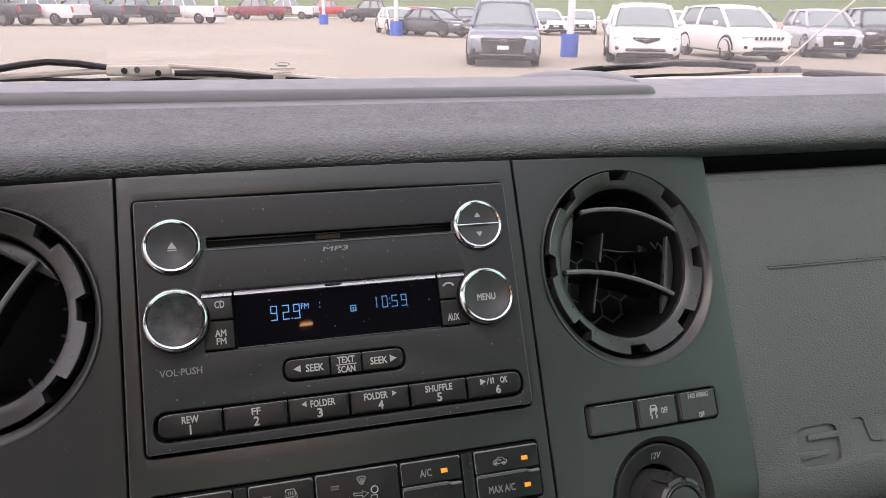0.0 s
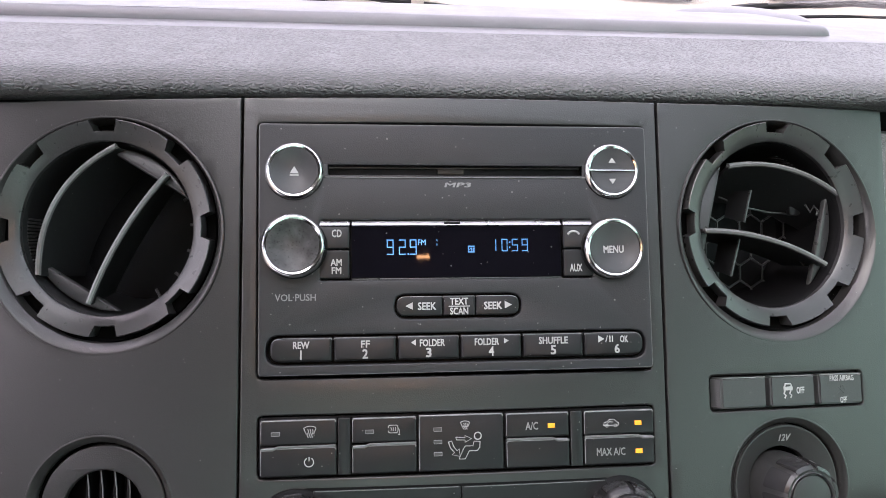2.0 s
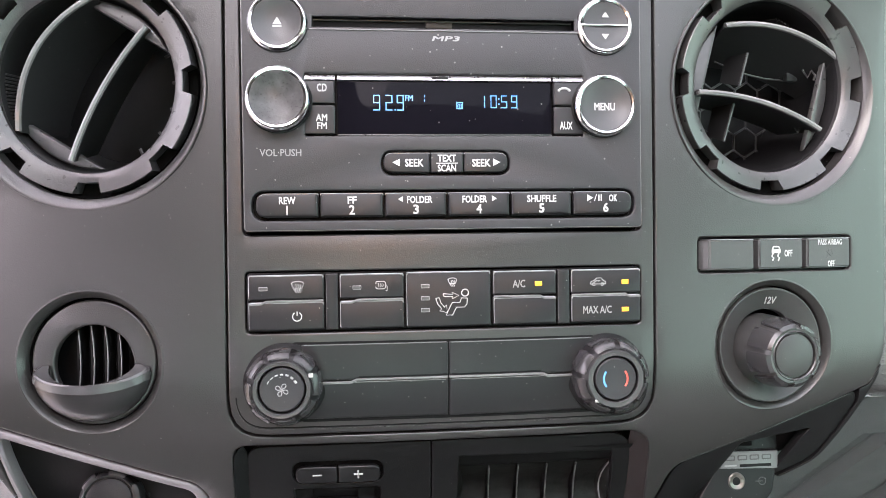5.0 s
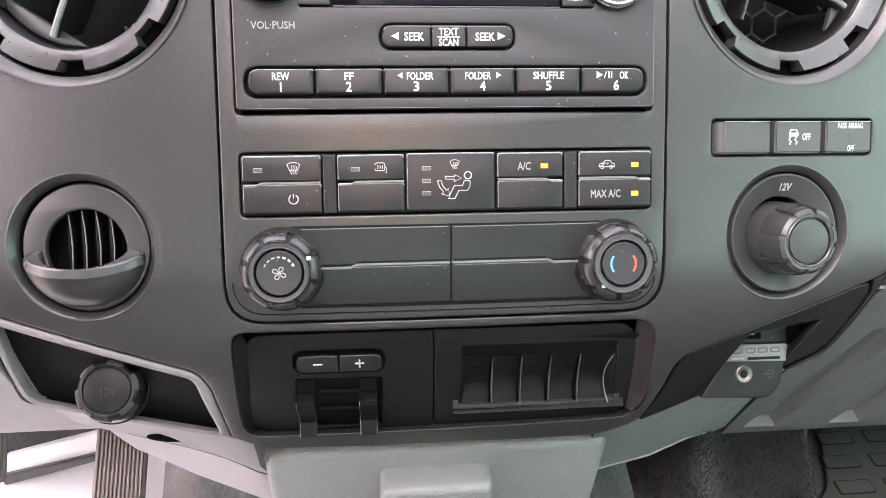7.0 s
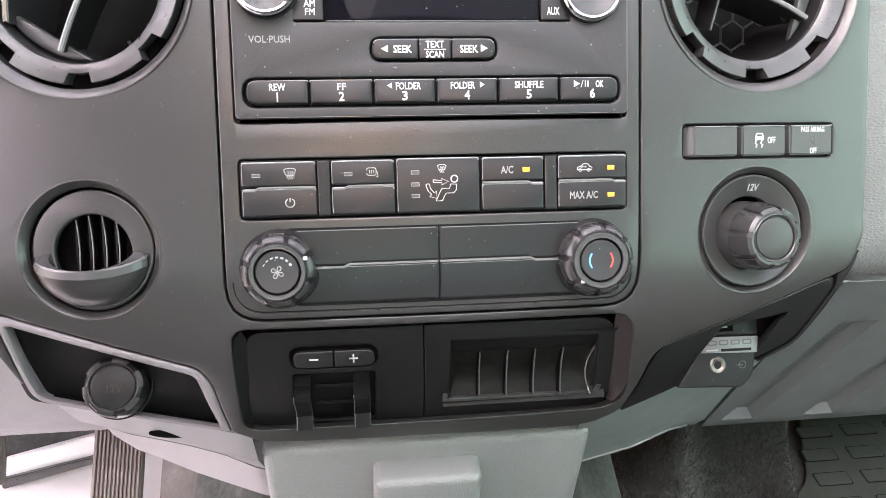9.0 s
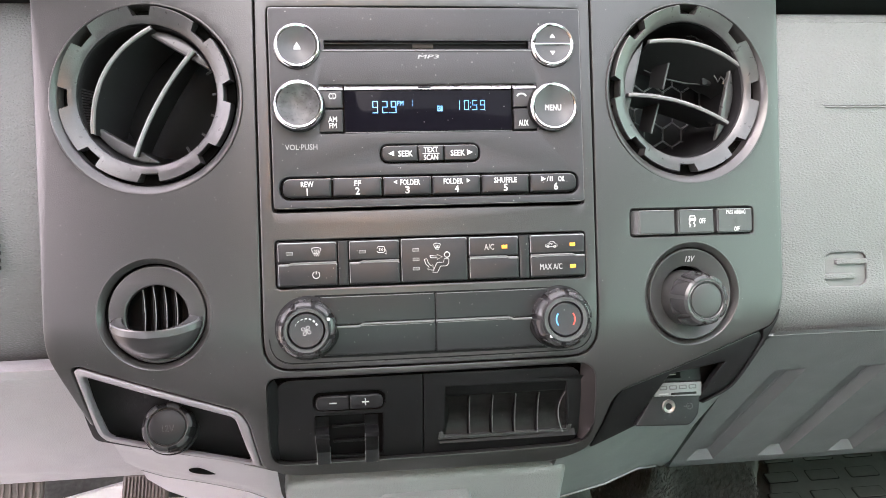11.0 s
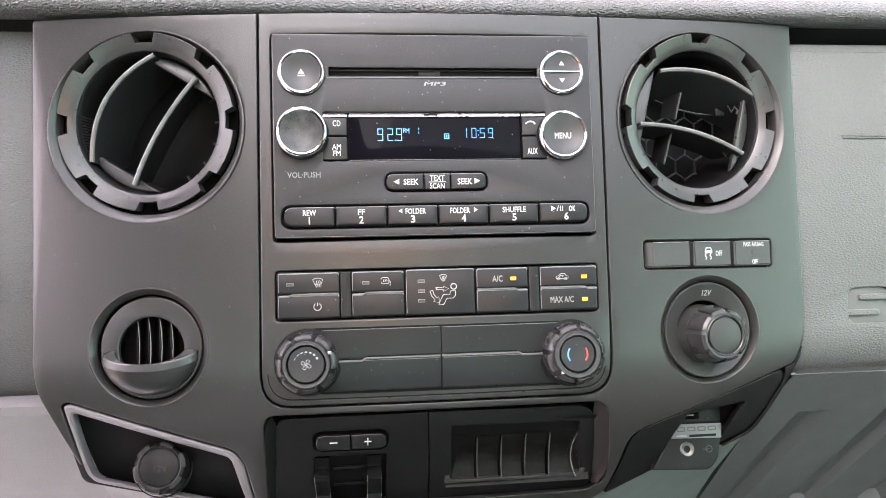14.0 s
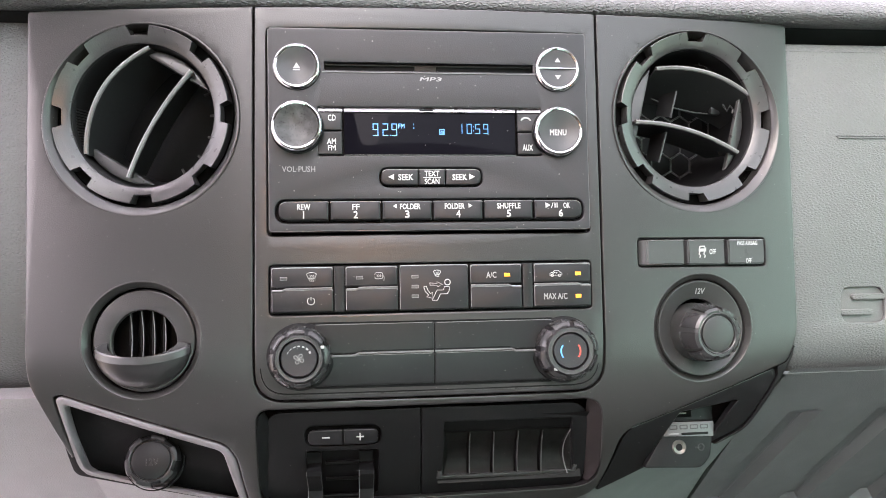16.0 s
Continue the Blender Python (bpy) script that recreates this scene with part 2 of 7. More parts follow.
def bend(u, v):
    """How far the bezel's face stands out at u, v (millimetres)."""
    w = 4 - 18 * (u / 250) ** 2
    return w - 10 * ((-140 - v) / 50) ** 2 if v < -140 else w


def seat(u, v, off=0.0):
    """A pose on the bezel's face, its z along the face's normal."""
    du = (bend(u + 1, v) - bend(u - 1, v)) / 2
    dv = (bend(u, v + 1) - bend(u, v - 1)) / 2
    n = Vector((-du, -dv, 1)).normalized()
    x = Vector((1, 0, du)).normalized()
    y = n.cross(x)
    m = Matrix((x, y, n)).transposed().to_4x4()
    m.translation = Vector((u, v, bend(u, v))) * K + n * off * K
    return PANEL @ m


def circle(cx, cy, r, n=48, ry=None):
    return [(cx + r * math.cos(2 * math.pi * i / n), cy + (ry or r) * math.sin(2 * math.pi * i / n)) for i in range(n)]


def rounded(points, radius, n=5):
    """A polygon with its corners rounded; radius one number or one for each corner."""
    out = []
    radii = radius if isinstance(radius, (list, tuple)) else [radius] * len(points)
    for i, (p, r) in enumerate(zip(points, radii)):
        p, a, b = Vector(p), Vector(points[i - 1]), Vector(points[(i + 1) % len(points)])
        da, db = (a - p), (b - p)
        r = min(r, da.length * 0.49, db.length * 0.49)
        s, e = p + da.normalized() * r, p + db.normalized() * r
        for k in range(n + 1):
            f = k / n
            q = s * (1 - f) ** 2 + p * 2 * f * (1 - f) + e * f**2
            out.append((q.x, q.y))
    return out


def rrect(x0, x1, y0, y1, r=1.0, n=5):
    return rounded([(x0, y0), (x1, y0), (x1, y1), (x0, y1)], r, n)


def plate(outline, holes=(), z0=-3.0, z1=0.0, bevel=0.6, steps=1):
    """A flat piece in millimetres with holes and softened edges, as a mesh in metres."""
    c = bpy.data.curves.new("plate", "CURVE")
    c.dimensions, c.fill_mode = "2D", "BOTH"
    for ring in (outline, *holes):
        s = c.splines.new("POLY")
        s.points.add(len(ring) - 1)
        for q, (x, y) in zip(s.points, ring):
            q.co = (x * K, y * K, 0, 1)
        s.use_cyclic_u = True
    bevel = min(bevel, (z1 - z0) * 0.45)
    c.extrude = ((z1 - z0) / 2 - bevel) * K
    c.bevel_depth, c.bevel_resolution, c.offset = bevel * K, steps, -bevel * K
    ob = bpy.data.objects.new("plate", c)
    mesh = bpy.data.meshes.new_from_object(ob)
    bpy.data.objects.remove(ob)
    bpy.data.curves.remove(c)
    mesh.transform(Matrix.Translation((0, 0, (z0 + z1) / 2 * K)))
    bm = bmesh.new()
    bm.from_mesh(mesh)
    bmesh.ops.remove_doubles(bm, verts=bm.verts, dist=2e-7)
    bm.to_mesh(mesh)
    bm.free()
    return mesh


def bent(mesh, step=9.0, extra=0.0):
    """Cuts a flat piece into strips and lays it on the bezel's curved face."""
    bm = bmesh.new()
    bm.from_mesh(mesh)
    bmesh.ops.remove_doubles(bm, verts=bm.verts, dist=1e-6)
    for axis in (0, 1):
        lo, hi = min(v.co[axis] for v in bm.verts), max(v.co[axis] for v in bm.verts)
        n = max(1, int((hi - lo) / (step * K)))
        for i in range(1, n):
            no = Vector((0, 0, 0))
            no[axis] = 1
            at = Vector((0, 0, 0))
            at[axis] = lo + (hi - lo) * i / n
            bmesh.ops.bisect_plane(bm, geom=bm.verts[:] + bm.edges[:] + bm.faces[:], plane_co=at, plane_no=no)
    for v in bm.verts:
        v.co.z += (bend(v.co.x / K, v.co.y / K) + extra) * K
    return bm


def lathe(profile, n=48, cx=0.0, cy=0.0, closed=False):
    """Turns (radius, height) pairs, in millimetres, round the w axis."""
    bm = bmesh.new()
    rings = []
    for r, z in profile:
        if r < 1e-6:
            rings.append([bm.verts.new((cx * K, cy * K, z * K))])
        else:
            rings.append([bm.verts.new(((cx + r * math.cos(2 * math.pi * i / n)) * K, (cy + r * math.sin(2 * math.pi * i / n)) * K, z * K)) for i in range(n)])
    pairs = list(zip(rings, rings[1:]))
    if closed:
        pairs.append((rings[-1], rings[0]))
    for a, b in pairs:
        for i in range(n):
            j = (i + 1) % n
            if len(a) == 1 and len(b) == 1:
                continue
            if len(a) == 1:
                bm.faces.new((a[0], b[i], b[j]))
            elif len(b) == 1:
                bm.faces.new((a[i], a[j], b[0]))
            else:
                bm.faces.new((a[i], a[j], b[j], b[i]))
    return bm


def block(x0, x1, y0, y1, z0, z1, bevel=0.5, scale=K, segments=2):
    bm = bmesh.new()
    bmesh.ops.create_cube(bm, size=1)
    for v in bm.verts:
        v.co = Vector(((x0 + x1) / 2 + v.co.x * (x1 - x0), (y0 + y1) / 2 + v.co.y * (y1 - y0), (z0 + z1) / 2 + v.co.z * (z1 - z0))) * scale
    if bevel:
        bmesh.ops.bevel(bm, geom=bm.edges[:], offset=bevel * scale, segments=segments, affect="EDGES", profile=0.5)
    return bm


def tubes(lines, radius, cyclic=False, scale=K, resolution=1):
    """Round strokes along polylines of 2 or 3 numbers a point."""
    c = bpy.data.curves.new("tube", "CURVE")
    c.dimensions, c.bevel_depth, c.bevel_resolution, c.use_fill_caps = "3D", radius * scale, resolution, True
    for line in lines:
        s = c.splines.new("POLY")
        s.points.add(len(line) - 1)
        for q, p in zip(s.points, line):
            q.co = (p[0] * scale, p[1] * scale, (p[2] if len(p) > 2 else 0) * scale, 1)
        s.use_cyclic_u = cyclic
    ob = bpy.data.objects.new("tube", c)
    mesh = bpy.data.meshes.new_from_object(ob)
    bpy.data.objects.remove(ob)
    bpy.data.curves.remove(c)
    return mesh


def arc(cx, cy, r, a0, a1, n=14, ry=None, z=0.0):
    return [(cx + r * math.cos(radians(a0 + (a1 - a0) * i / n)), cy + (ry or r) * math.sin(radians(a0 + (a1 - a0) * i / n)), z) for i in range(n + 1)]


def words(body, x, y, z, height, mat, parent, squeeze=0.85, name="lettering", bold=0.034, slant=0.0, width=0.0):
    """Raised print of the built-in font, centred at x, y; height of its capitals, and if given its width, in millimetres."""
    c = bpy.data.curves.new("words", "FONT")
    c.body, c.align_x, c.align_y = body, "CENTER", "CENTER"
    c.size, c.extrude, c.resolution_u = height / 0.69 * K, 0.05 * K, 2
    ob = bpy.data.objects.new("words", c)
    mesh = bpy.data.meshes.new_from_object(ob)
    bpy.data.objects.remove(ob)
    bpy.data.curves.remove(c)
    d, thick = bold * height * K, bmesh.new()
    for i, (dx, dy) in enumerate(((-d, -d), (d, -d), (-d, d), (d, d))):
        one = mesh.copy()
        one.transform(Matrix.Translation((dx, dy, i * 0.012 * K)))
        thick.from_mesh(one)
        bpy.data.meshes.remove(one)
    thick.to_mesh(mesh)
    thick.free()
    mid = (min(v.co.y for v in mesh.vertices) + max(v.co.y for v in mesh.vertices)) / 2
    if width:
        squeeze = width * K / (max(v.co.x for v in mesh.vertices) - min(v.co.x for v in mesh.vertices))
    mesh.transform(Matrix.Translation((x * K, y * K, z * K)) @ Matrix(((1, slant, 0, 0), (0, 1, 0, 0), (0, 0, 1, 0), (0, 0, 0, 1))) @ Matrix.Diagonal((squeeze, 1, 1, 1)) @ Matrix.Translation((0, -mid, 0)))
    return link_mesh(name, mesh, mat, parent, smooth=False)


def icon(lines, radius, z, mat, parent, name="symbol", x=0.0, y=0.0):
    return part(name, tubes([[(x + p[0], y + p[1], z) for p in line] for line in lines], radius), mat, parent)


def shape(points, z, mat, parent, name="symbol", thick=0.15):
    return part(name, plate(points, (), z - thick, z + thick, 0.03), mat, parent, smooth=False)


# ---- the dashboard ----
def sweep_x(profile, x0, x1, n=1, shift=None):
    """A profile of (y, z) in metres, drawn along x, as an open sheet."""
    bm = bmesh.new()
    rows = []
    for i in range(n + 1):
        x = x0 + (x1 - x0) * i / n
        rows.append([bm.verts.new((x, y, z + (shift(x) if shift else 0))) for y, z in profile])
    for a, b in zip(rows, rows[1:]):
        for i in range(len(profile) - 1):
            bm.faces.new((a[i], b[i], b[i + 1], a[i + 1]))
    return bm


def smooth_profile(points, n=6):
    """A Catmull-Rom line through the points."""
    out = []
    p = [points[0], *points, points[-1]]
    for i in range(1, len(p) - 2):
        a, b, c, d = (Vector(q) for q in p[i - 1 : i + 3])
        for k in range(n):
            t = k / n
            q = 0.5 * ((2 * b) + (c - a) * t + (2 * a - 5 * b + 4 * c - d) * t * t + (3 * b - a - 3 * c + d) * t**3)
            out.append((q.x, q.y))
    out.append(tuple(points[-1]))
    return out


dash = thing("dashboard", "dark grey grained dashboard pad under the windshield", "dashboard", Matrix.Identity(4))
pad_line = smooth_profile([(0.480, 1.5445), (0.466, 1.5475), (0.455, 1.5525), (0.4500, 1.5585), (0.4535, 1.5645), (0.467, 1.5688), (0.500, 1.5708), (0.545, 1.5732), (0.586, 1.5752)], 6)
part("pad", sweep_x(pad_line, -0.98, 1.10, 52), PAD, dash)
# black sheet stands in for the shade in the gap below the lip
part("pad_shade_strip", sweep_x([(0.464, 1.5535), (0.476, 1.545), (0.482, 1.52), (0.52, 1.48)], -0.98, 1.10, 10), BLACK, dash, "black strip for the shade under the pad")
part("pad_top", sweep_x(smooth_profile([(0.586, 1.5752), (0.60, 1.5756), (0.63, 1.5750), (0.70, 1.574), (0.80, 1.570), (0.90, 1.560), (1.02, 1.543)], 3), -0.98, 1.10, 10), PADSMOOTH, dash, "smooth grey dash top")


def raised_insert(x0, x1):
    out = rounded([(x0, 0.626), (x1, 0.616), (x1 - 0.03, 0.72), (x0 + 0.03, 0.73)], [0.01, 0.035, 0.02, 0.02], 8)
    mesh = plate([(x / K, y / K) for x, y in out], (), 1562, 1583, 9.4, 6)
    return mesh


part("defroster_insert", raised_insert(-0.45, 0.402), PADSMOOTH, dash, "raised smooth defroster strip")
for mid in (-0.25, 0.376):
    bm = bmesh.new()
    bmesh.ops.create_uvsphere(bm, u_segments=32, v_segments=16, radius=1)
    for v in bm.verts:
        v.co = Vector((mid + v.co.x * 0.078, 0.765 + v.co.y * 0.05, 1.570 + max(v.co.z, -0.2) * 0.014))
    part("defroster_hump", bm, PADSMOOTH, dash, "low smooth hump over the defroster outlet")


# The grey panel with the airbag behind, over the glove box.
def face_sheet(points_uvw, nu=1):
    """A sheet between two lists of (u, v, w) rows, in millimetres of the panel."""
    bm = bmesh.new()
    rows = [[bm.verts.new(Vector(p) * K) for p in row] for row in points_uvw]
    for a, b in zip(rows, rows[1:]):
        for i in range(len(a) - 1):
            bm.faces.new((a[i], a[i + 1], b[i + 1], b[i]))
    return bm


def span(u0, u1, v, w, n=12):
    return [(u0 + (u1 - u0) * i / n, v, w) for i in range(n + 1)]


airbag = thing("passenger_dash_panel", "grained mid-grey passenger dash panel with recessed letter shapes", "dash panel")
rows = [span(268, 1000, 76, -34), span(268, 1000, 72, -24), span(268, 1000, 66, -21)]
part("top_roll", face_sheet(rows), GREY, airbag)
rows = [span(260, 1000, v, w) for v, w in ((-144.6, -21.0), (-150, -21.5), (-156, -22.9), (-162, -25.3), (-168, -28.9), (-174, -33.8), (-180, -40.2), (-186, -48))]
part("lower_roll", face_sheet(rows), GREY, airbag)
letter_s = rrect(308.5, 344, -140.5, -113.5, 8)
part("crease", tubes([[(312, 0, -20.6), (330, -0.3, -20.6), (700, -1.5, -20.6)]], 0.8), LETTER, airbag, "thin moulded tear seam")
# dark tube laid beside the seam as its shadow
part("crease_shadow", tubes([[(311, 1.3, -21.0), (330, 1.0, -21.0), (700, -0.2, -21.0)]], 0.5), RINGPLASTIC, airbag, "thin dark line for the shade at the seam")
letter_u = rounded([(357, -112.5), (367, -112.5), (371, -130), (384, -131), (384, -113), (396, -113), (398, -140), (360, -139)], 3)
part("panel_face", plate([(266, -145), (1000, -145), (1000, 66), (266, 66)], [letter_s, letter_u], -25, -21, 0.5, 2), GREY, airbag)
recess = part("letter_recess", plate(rrect(306, 346, -143, -111, 8), (), -26, -23.8, 0.2), LETTER, airbag, "smooth grey letter-shaped mark")
for x0, x1, y in ((318, 344.6, -121.0), (308, 334, -132.4)):
    part("bar", plate(rrect(x0, x1, y - 2.2, y + 2.2, 2), (), -24, -20.8, 0.8, 2), GREY, recess)
part("letter_recess", plate(rrect(354, 400, -143, -110, 4), (), -26, -23.0, 0.2), LETTER, airbag, "smooth grey letter-shaped mark")

# The knee panel under it falls back towards the footwell.
KA, KB = (-176.0, -24.0), (-330.0, -216.0)


def knee(u, s, lift=0.0):
    """A point on the knee panel, s of the way down it, lifted off its face."""
    d = Vector((KB[0] - KA[0], KB[1] - KA[1]))
    n = Vector((d.y, -d.x)).normalized()
    return (u, KA[0] + d.x * s + n.x * lift, KA[1] + d.y * s + n.y * lift)


glove = thing("glove_box_panel", "smooth grey lower passenger panel with slanted sunk channels", "dash panel")
CH = [(279 + 79 * i, 309 + 79 * i, 293 + 77 * i, 322 + 77 * i) for i in range(6)]
S0, S1, SLIP = 0.235, 1.0, 1.058
bm = bmesh.new()


def kv(u, s, lift=0.0):
    return bm.verts.new(Vector(knee(u, s, lift)) * K)


tops = [kv(259, S0)] + [kv(u, S0) for c in CH for u in (c[2], c[3])] + [kv(1000, S0)]
lows = [kv(264, S1)] + [kv(u, S1) for c in CH for u in (c[0], c[1])] + [kv(1000, S1)]
head = [kv(266, -0.02), kv(1000, -0.02)]
lip = [kv(265, SLIP), kv(1000, SLIP)]
back = [bm.verts.new(v.co + Vector((0, -0.004, -0.03))) for v in lip]
bm.faces.new(head + tops[::-1])
bm.faces.new(lows + lip[::-1])
bm.faces.new((lip[0], lip[1], back[1], back[0]))
for i in range(0, len(tops), 2):
    bm.faces.new((tops[i], tops[i + 1], lows[i + 1], lows[i]))
bmesh.ops.recalc_face_normals(bm, faces=bm.faces)
part("panel_face", bm, GREYLOW, glove)
rows = [span(256, 1000, v, w) for v, w in ((-179, -38), (-176.2, -30), (-175.2, -26.6), (-175.6, -24.8), (-176.8, -24.3))]
part("upper_lip", face_sheet(rows), GREYLOW, glove, "rounded upper lip")
for bl, br, tl_, tr in CH:
    bm = bmesh.new()
    rim = [kv(tl_, S0), kv(tr, S0), kv(br, S1), kv(bl, S1)]
    sunk = [kv(tl_ + 2.0, S0 + 0.04, -6), kv(tr - 12, S0 + 0.05, -5), kv(br - 6, S1 - 0.03, -8), kv(bl + 2.0, S1 - 0.03, -8)]
    bm.faces.new(sunk)
    for i in range(4):
        bm.faces.new((rim[i], rim[(i + 1) % 4], sunk[(i + 1) % 4], sunk[i]))
    bmesh.ops.bevel(bm, geom=[e for e in bm.edges if all(v in sunk for v in e.verts)], offset=1.0 * K, segments=2, affect="EDGES")
    part("channel", bm, GREYLOW, glove)

# The driver's side: grained side panel, seam, pale knee panel.
driver = thing("driver_dash_panel", "grained grey driver-side dash panel beside the bezel", "dash panel")
rows = [span(-1000, -266, 92, -60), span(-1000, -266, 86, -42), span(-1000, -266, 72, -33), span(-1000, -266, 30, -29), span(-1000, -266, -20, -28), span(-1000, -266, -60, -30), span(-1000, -266, -95, -35), span(-1000, -265, -125, -43), span(-1000, -262, -150, -54), span(-1000, -256, -166, -64), span(-1000, -250, -173, -72)]
part("panel_face", face_sheet(rows), GREY, driver)
for i in range(10):
    part("slot", block(-320, -299.5, -58 - i * 5.2, -55 - i * 5.2, -34, -30.2, 0.5), BLACK, driver, "black slot")
bolster = thing("knee_bolster", "plain grey knee bolster under the driver's dash panel", "dash panel")
rows = [span(-1000, -258, -172, -62), span(-1000, -258, -174, -47), span(-1000, -259, -177, -40), span(-1000, -257, -184, -44)]
part("top_roll", face_sheet(rows), GREYFINE, bolster)
rows = [span(-1000, -257, -184, -44), span(-1000, -251, -204, -72), span(-1000, -246, -234, -104), span(-1000, -250, -290, -190), span(-1000, -258, -325, -285), span(-1000, -258, -330, -300), span(-1000, -258, -330, -330)]
part("panel_face", face_sheet(rows), GREYFINE, bolster)

# ---- the bezel round the controls ----
bezel = thing("center_stack_bezel", "satin black plastic bezel round the radio and controls", "bezel")
VENT_L, VENT_R = (-192.6, 9.2, 61.2), (195.2, 10.2, 63.0)
OUT_L, OUT_R = (-192.2, -138.6, 35.4), (192.8, -140.2, 35.4)
pocket_hole = rounded([(-245, -179.6), (-144, -216), (-137, -257.5), (-239.4, -228.6)], [4, 5, 3, 7])
body = [(-268, 82), (-118.8, 82.5), (-120.2, -140), (-120.4, -181.6), (117.8, -182), (118, -140), (118.6, 83), (272, 85.5), (270.5, -148), (262, -167), (136, -213), (132, -240), (127, -266), (105, -277), (-112, -274), (-130, -262), (-134.5, -222), (-140, -210), (-246, -172.3), (-251.4, -174.5), (-243.2, -216), (-245.2, -218), (-254, -194), (-266, -166), (-267.5, -150)]
body = rounded(body, [3, 0.5, 10, 31, 31, 10, 0.5, 3, 12, 5, 12, 8, 8, 10, 10, 4, 3, 8, 4, 5, 1, 1, 8, 8, 10])
tray_hole = rounded([(-119.5, -186.4), (117.0, -186.8), (127.5, -260), (-122.5, -261.5)], [9, 14, 20, 12])
holes = [circle(VENT_L[0], VENT_L[1] - 1.4, VENT_L[2] + 2.9, 72), circle(OUT_L[0], OUT_L[1], OUT_L[2] + 2.6, 56)]
holes += [circle(VENT_R[0], VENT_R[1] - 1.4, VENT_R[2] + 2.9, 72), circle(OUT_R[0], OUT_R[1], OUT_R[2] + 2.6, 56), rrect(144, 245.5, -96.5, -76, 3), tray_hole]
part("outer_plate", bent(plate(body, holes, -12, 0, 1.0, 2)), BEZEL, bezel)
middle = rounded([(-117.6, 82.5), (117.2, 83), (116.8, -140), (116.6, -180.6), (-119.2, -180.2), (-119.0, -140)], [0.5, 0.5, 10, 30, 30, 10])
holes = [rrect(-110.0, 109.2, -71.6, 68.2, 3), rrect(-109.4, 109, -124, -91, 3)]
part("middle_plate", bent(plate(middle, holes, -12, 0, 1.0, 2)), BEZEL, bezel)
ledge = [p for p in rounded([(-115.6, 80), (-115.6, -140), (-115.4, -176.0), (112.9, -176.4), (113.2, -140), (113.2, 80)], [1, 10, 29, 29, 10, 1], 10) if -177 < p[1] < -158]
line = []
for p, q in zip(ledge, ledge[1:]):
    n = max(1, int(math.dist(p, q) / 6))
    line += [(p[0] + (q[0] - p[0]) * i / n, p[1] + (q[1] - p[1]) * i / n) for i in range(n)]
part("ledge_line", tubes([[(u, v, bend(u, v) + 0.05) for u, v in line]], 0.36), BLACK, bezel, "thin dark line for the shade at the seam above the seam")
part("ledge_edge", tubes([[(u, v - 0.8, bend(u, v - 0.8) + 0.05) for u, v in line]], 0.3), RINGPLASTIC, bezel)
part("backing", bent(plate(rrect(-258, 255, -176, 76, 20), (), -74, -70, 0.5), 30), BLACK, bezel, "black backing behind the bezel")
part("seam_backing", bent(plate(rounded([(-125, 80), (125, 80), (125, -185), (-125, -185)], 20), [rrect(-108, 108, -178, 66, 6)], -9, -7, 0.2), 30), BLACK, bezel)

part("lower_rim", bent(plate(rounded([(255, -170.6), (262, -167.6), (268.6, -155), (268, -163), (259.5, -178), (238, -219), (216, -230.6), (214.4, -229.4), (235.6, -217.6), (256, -178)], [1, 1, 1, 5, 6, 8, 1, 1, 6, 3]), (), -14, -1.0, 0.8, 2)), INSERT, bezel)


def chamfer(side, points, finish):
    """A sloping inner wall of the lower frame, from the bezel's face back to the inserts."""
    outer = [(u, v, bend(u, v) - 0.8) for u, v, inset in points]
    mid = [(u - side * inset * 0.45, v, bend(u, v) - 3.5) for u, v, inset in points]
    inner = [(u - side * inset, v, bend(u, v) - 8.8) for u, v, inset in points]
    part("chamfer", face_sheet([outer, mid, inner]), finish, bezel)


# right wall holds its reddish reflection, left wall its shade, by colour
chamfer(1, [(110.5, -187.6, 1), (115.0, -190.5, 6), (118.4, -196, 9.5), (121.2, -207, 10.5), (123.2, -222, 10.5), (124.4, -238, 9.5), (123.0, -248, 6), (119, -255, 2)], REDBLACK)
chamfer(-1, [(-116.0, -188.6, 1), (-119.0, -193, 6), (-119.8, -202, 7), (-120.6, -222, 6.5), (-121.6, -240, 5), (-120.5, -252, 3), (-118, -257, 1)], INSERT)

# Softly rounded lips round the two small openings.
for u0, v0, r in (OUT_L, OUT_R):
    rows = []
    for dr, dz in ((4.6, -0.5), (4.0, 0.1), (3.3, 0.15), (2.6, -0.3), (0.3, -3.4), (-0.3, -4.2), (-0.6, -7.0)):
        ring = [(u0 + (r + dr) * math.cos(radians(a)), v0 + (r + dr) * math.sin(radians(a))) for a in range(360, -1, -5)]
        rows.append([(u, v, bend(u, v) + dz) for u, v in ring])
    part("opening_lip", face_sheet(rows), BEZEL, bezel)

# ---- the radio ----
radio = thing("car_radio", "black car radio with chrome-ringed knobs and a blue lit display", "radio", PANEL @ pose(0, 0, 0.004))
knobs = [(-89.6, 40.2, 15.2), (87.2, 40.8, 15.2), (-89.6, -1.0, 16.4), (86.0, -3.0, 16.6)]
slot = rrect(-71.6, 70.2, 38.0, 43.8, 0.6)
middle_area = rrect(-76, 74.8, -19.2, 13.6, 1)
preset_area = rrect(-104.4, 103.4, -64.0, -48.4, 7.4)
seek_area = rrect(-36.2, 33.4, -40.4, -27.2, 6.4)
face = part("faceplate", plate(rrect(-108.7, 107.8, -69.8, 66.6, 2.5), [slot, middle_area, preset_area, seek_area], -3, 3.0, 1.1, 3), FACE, radio)
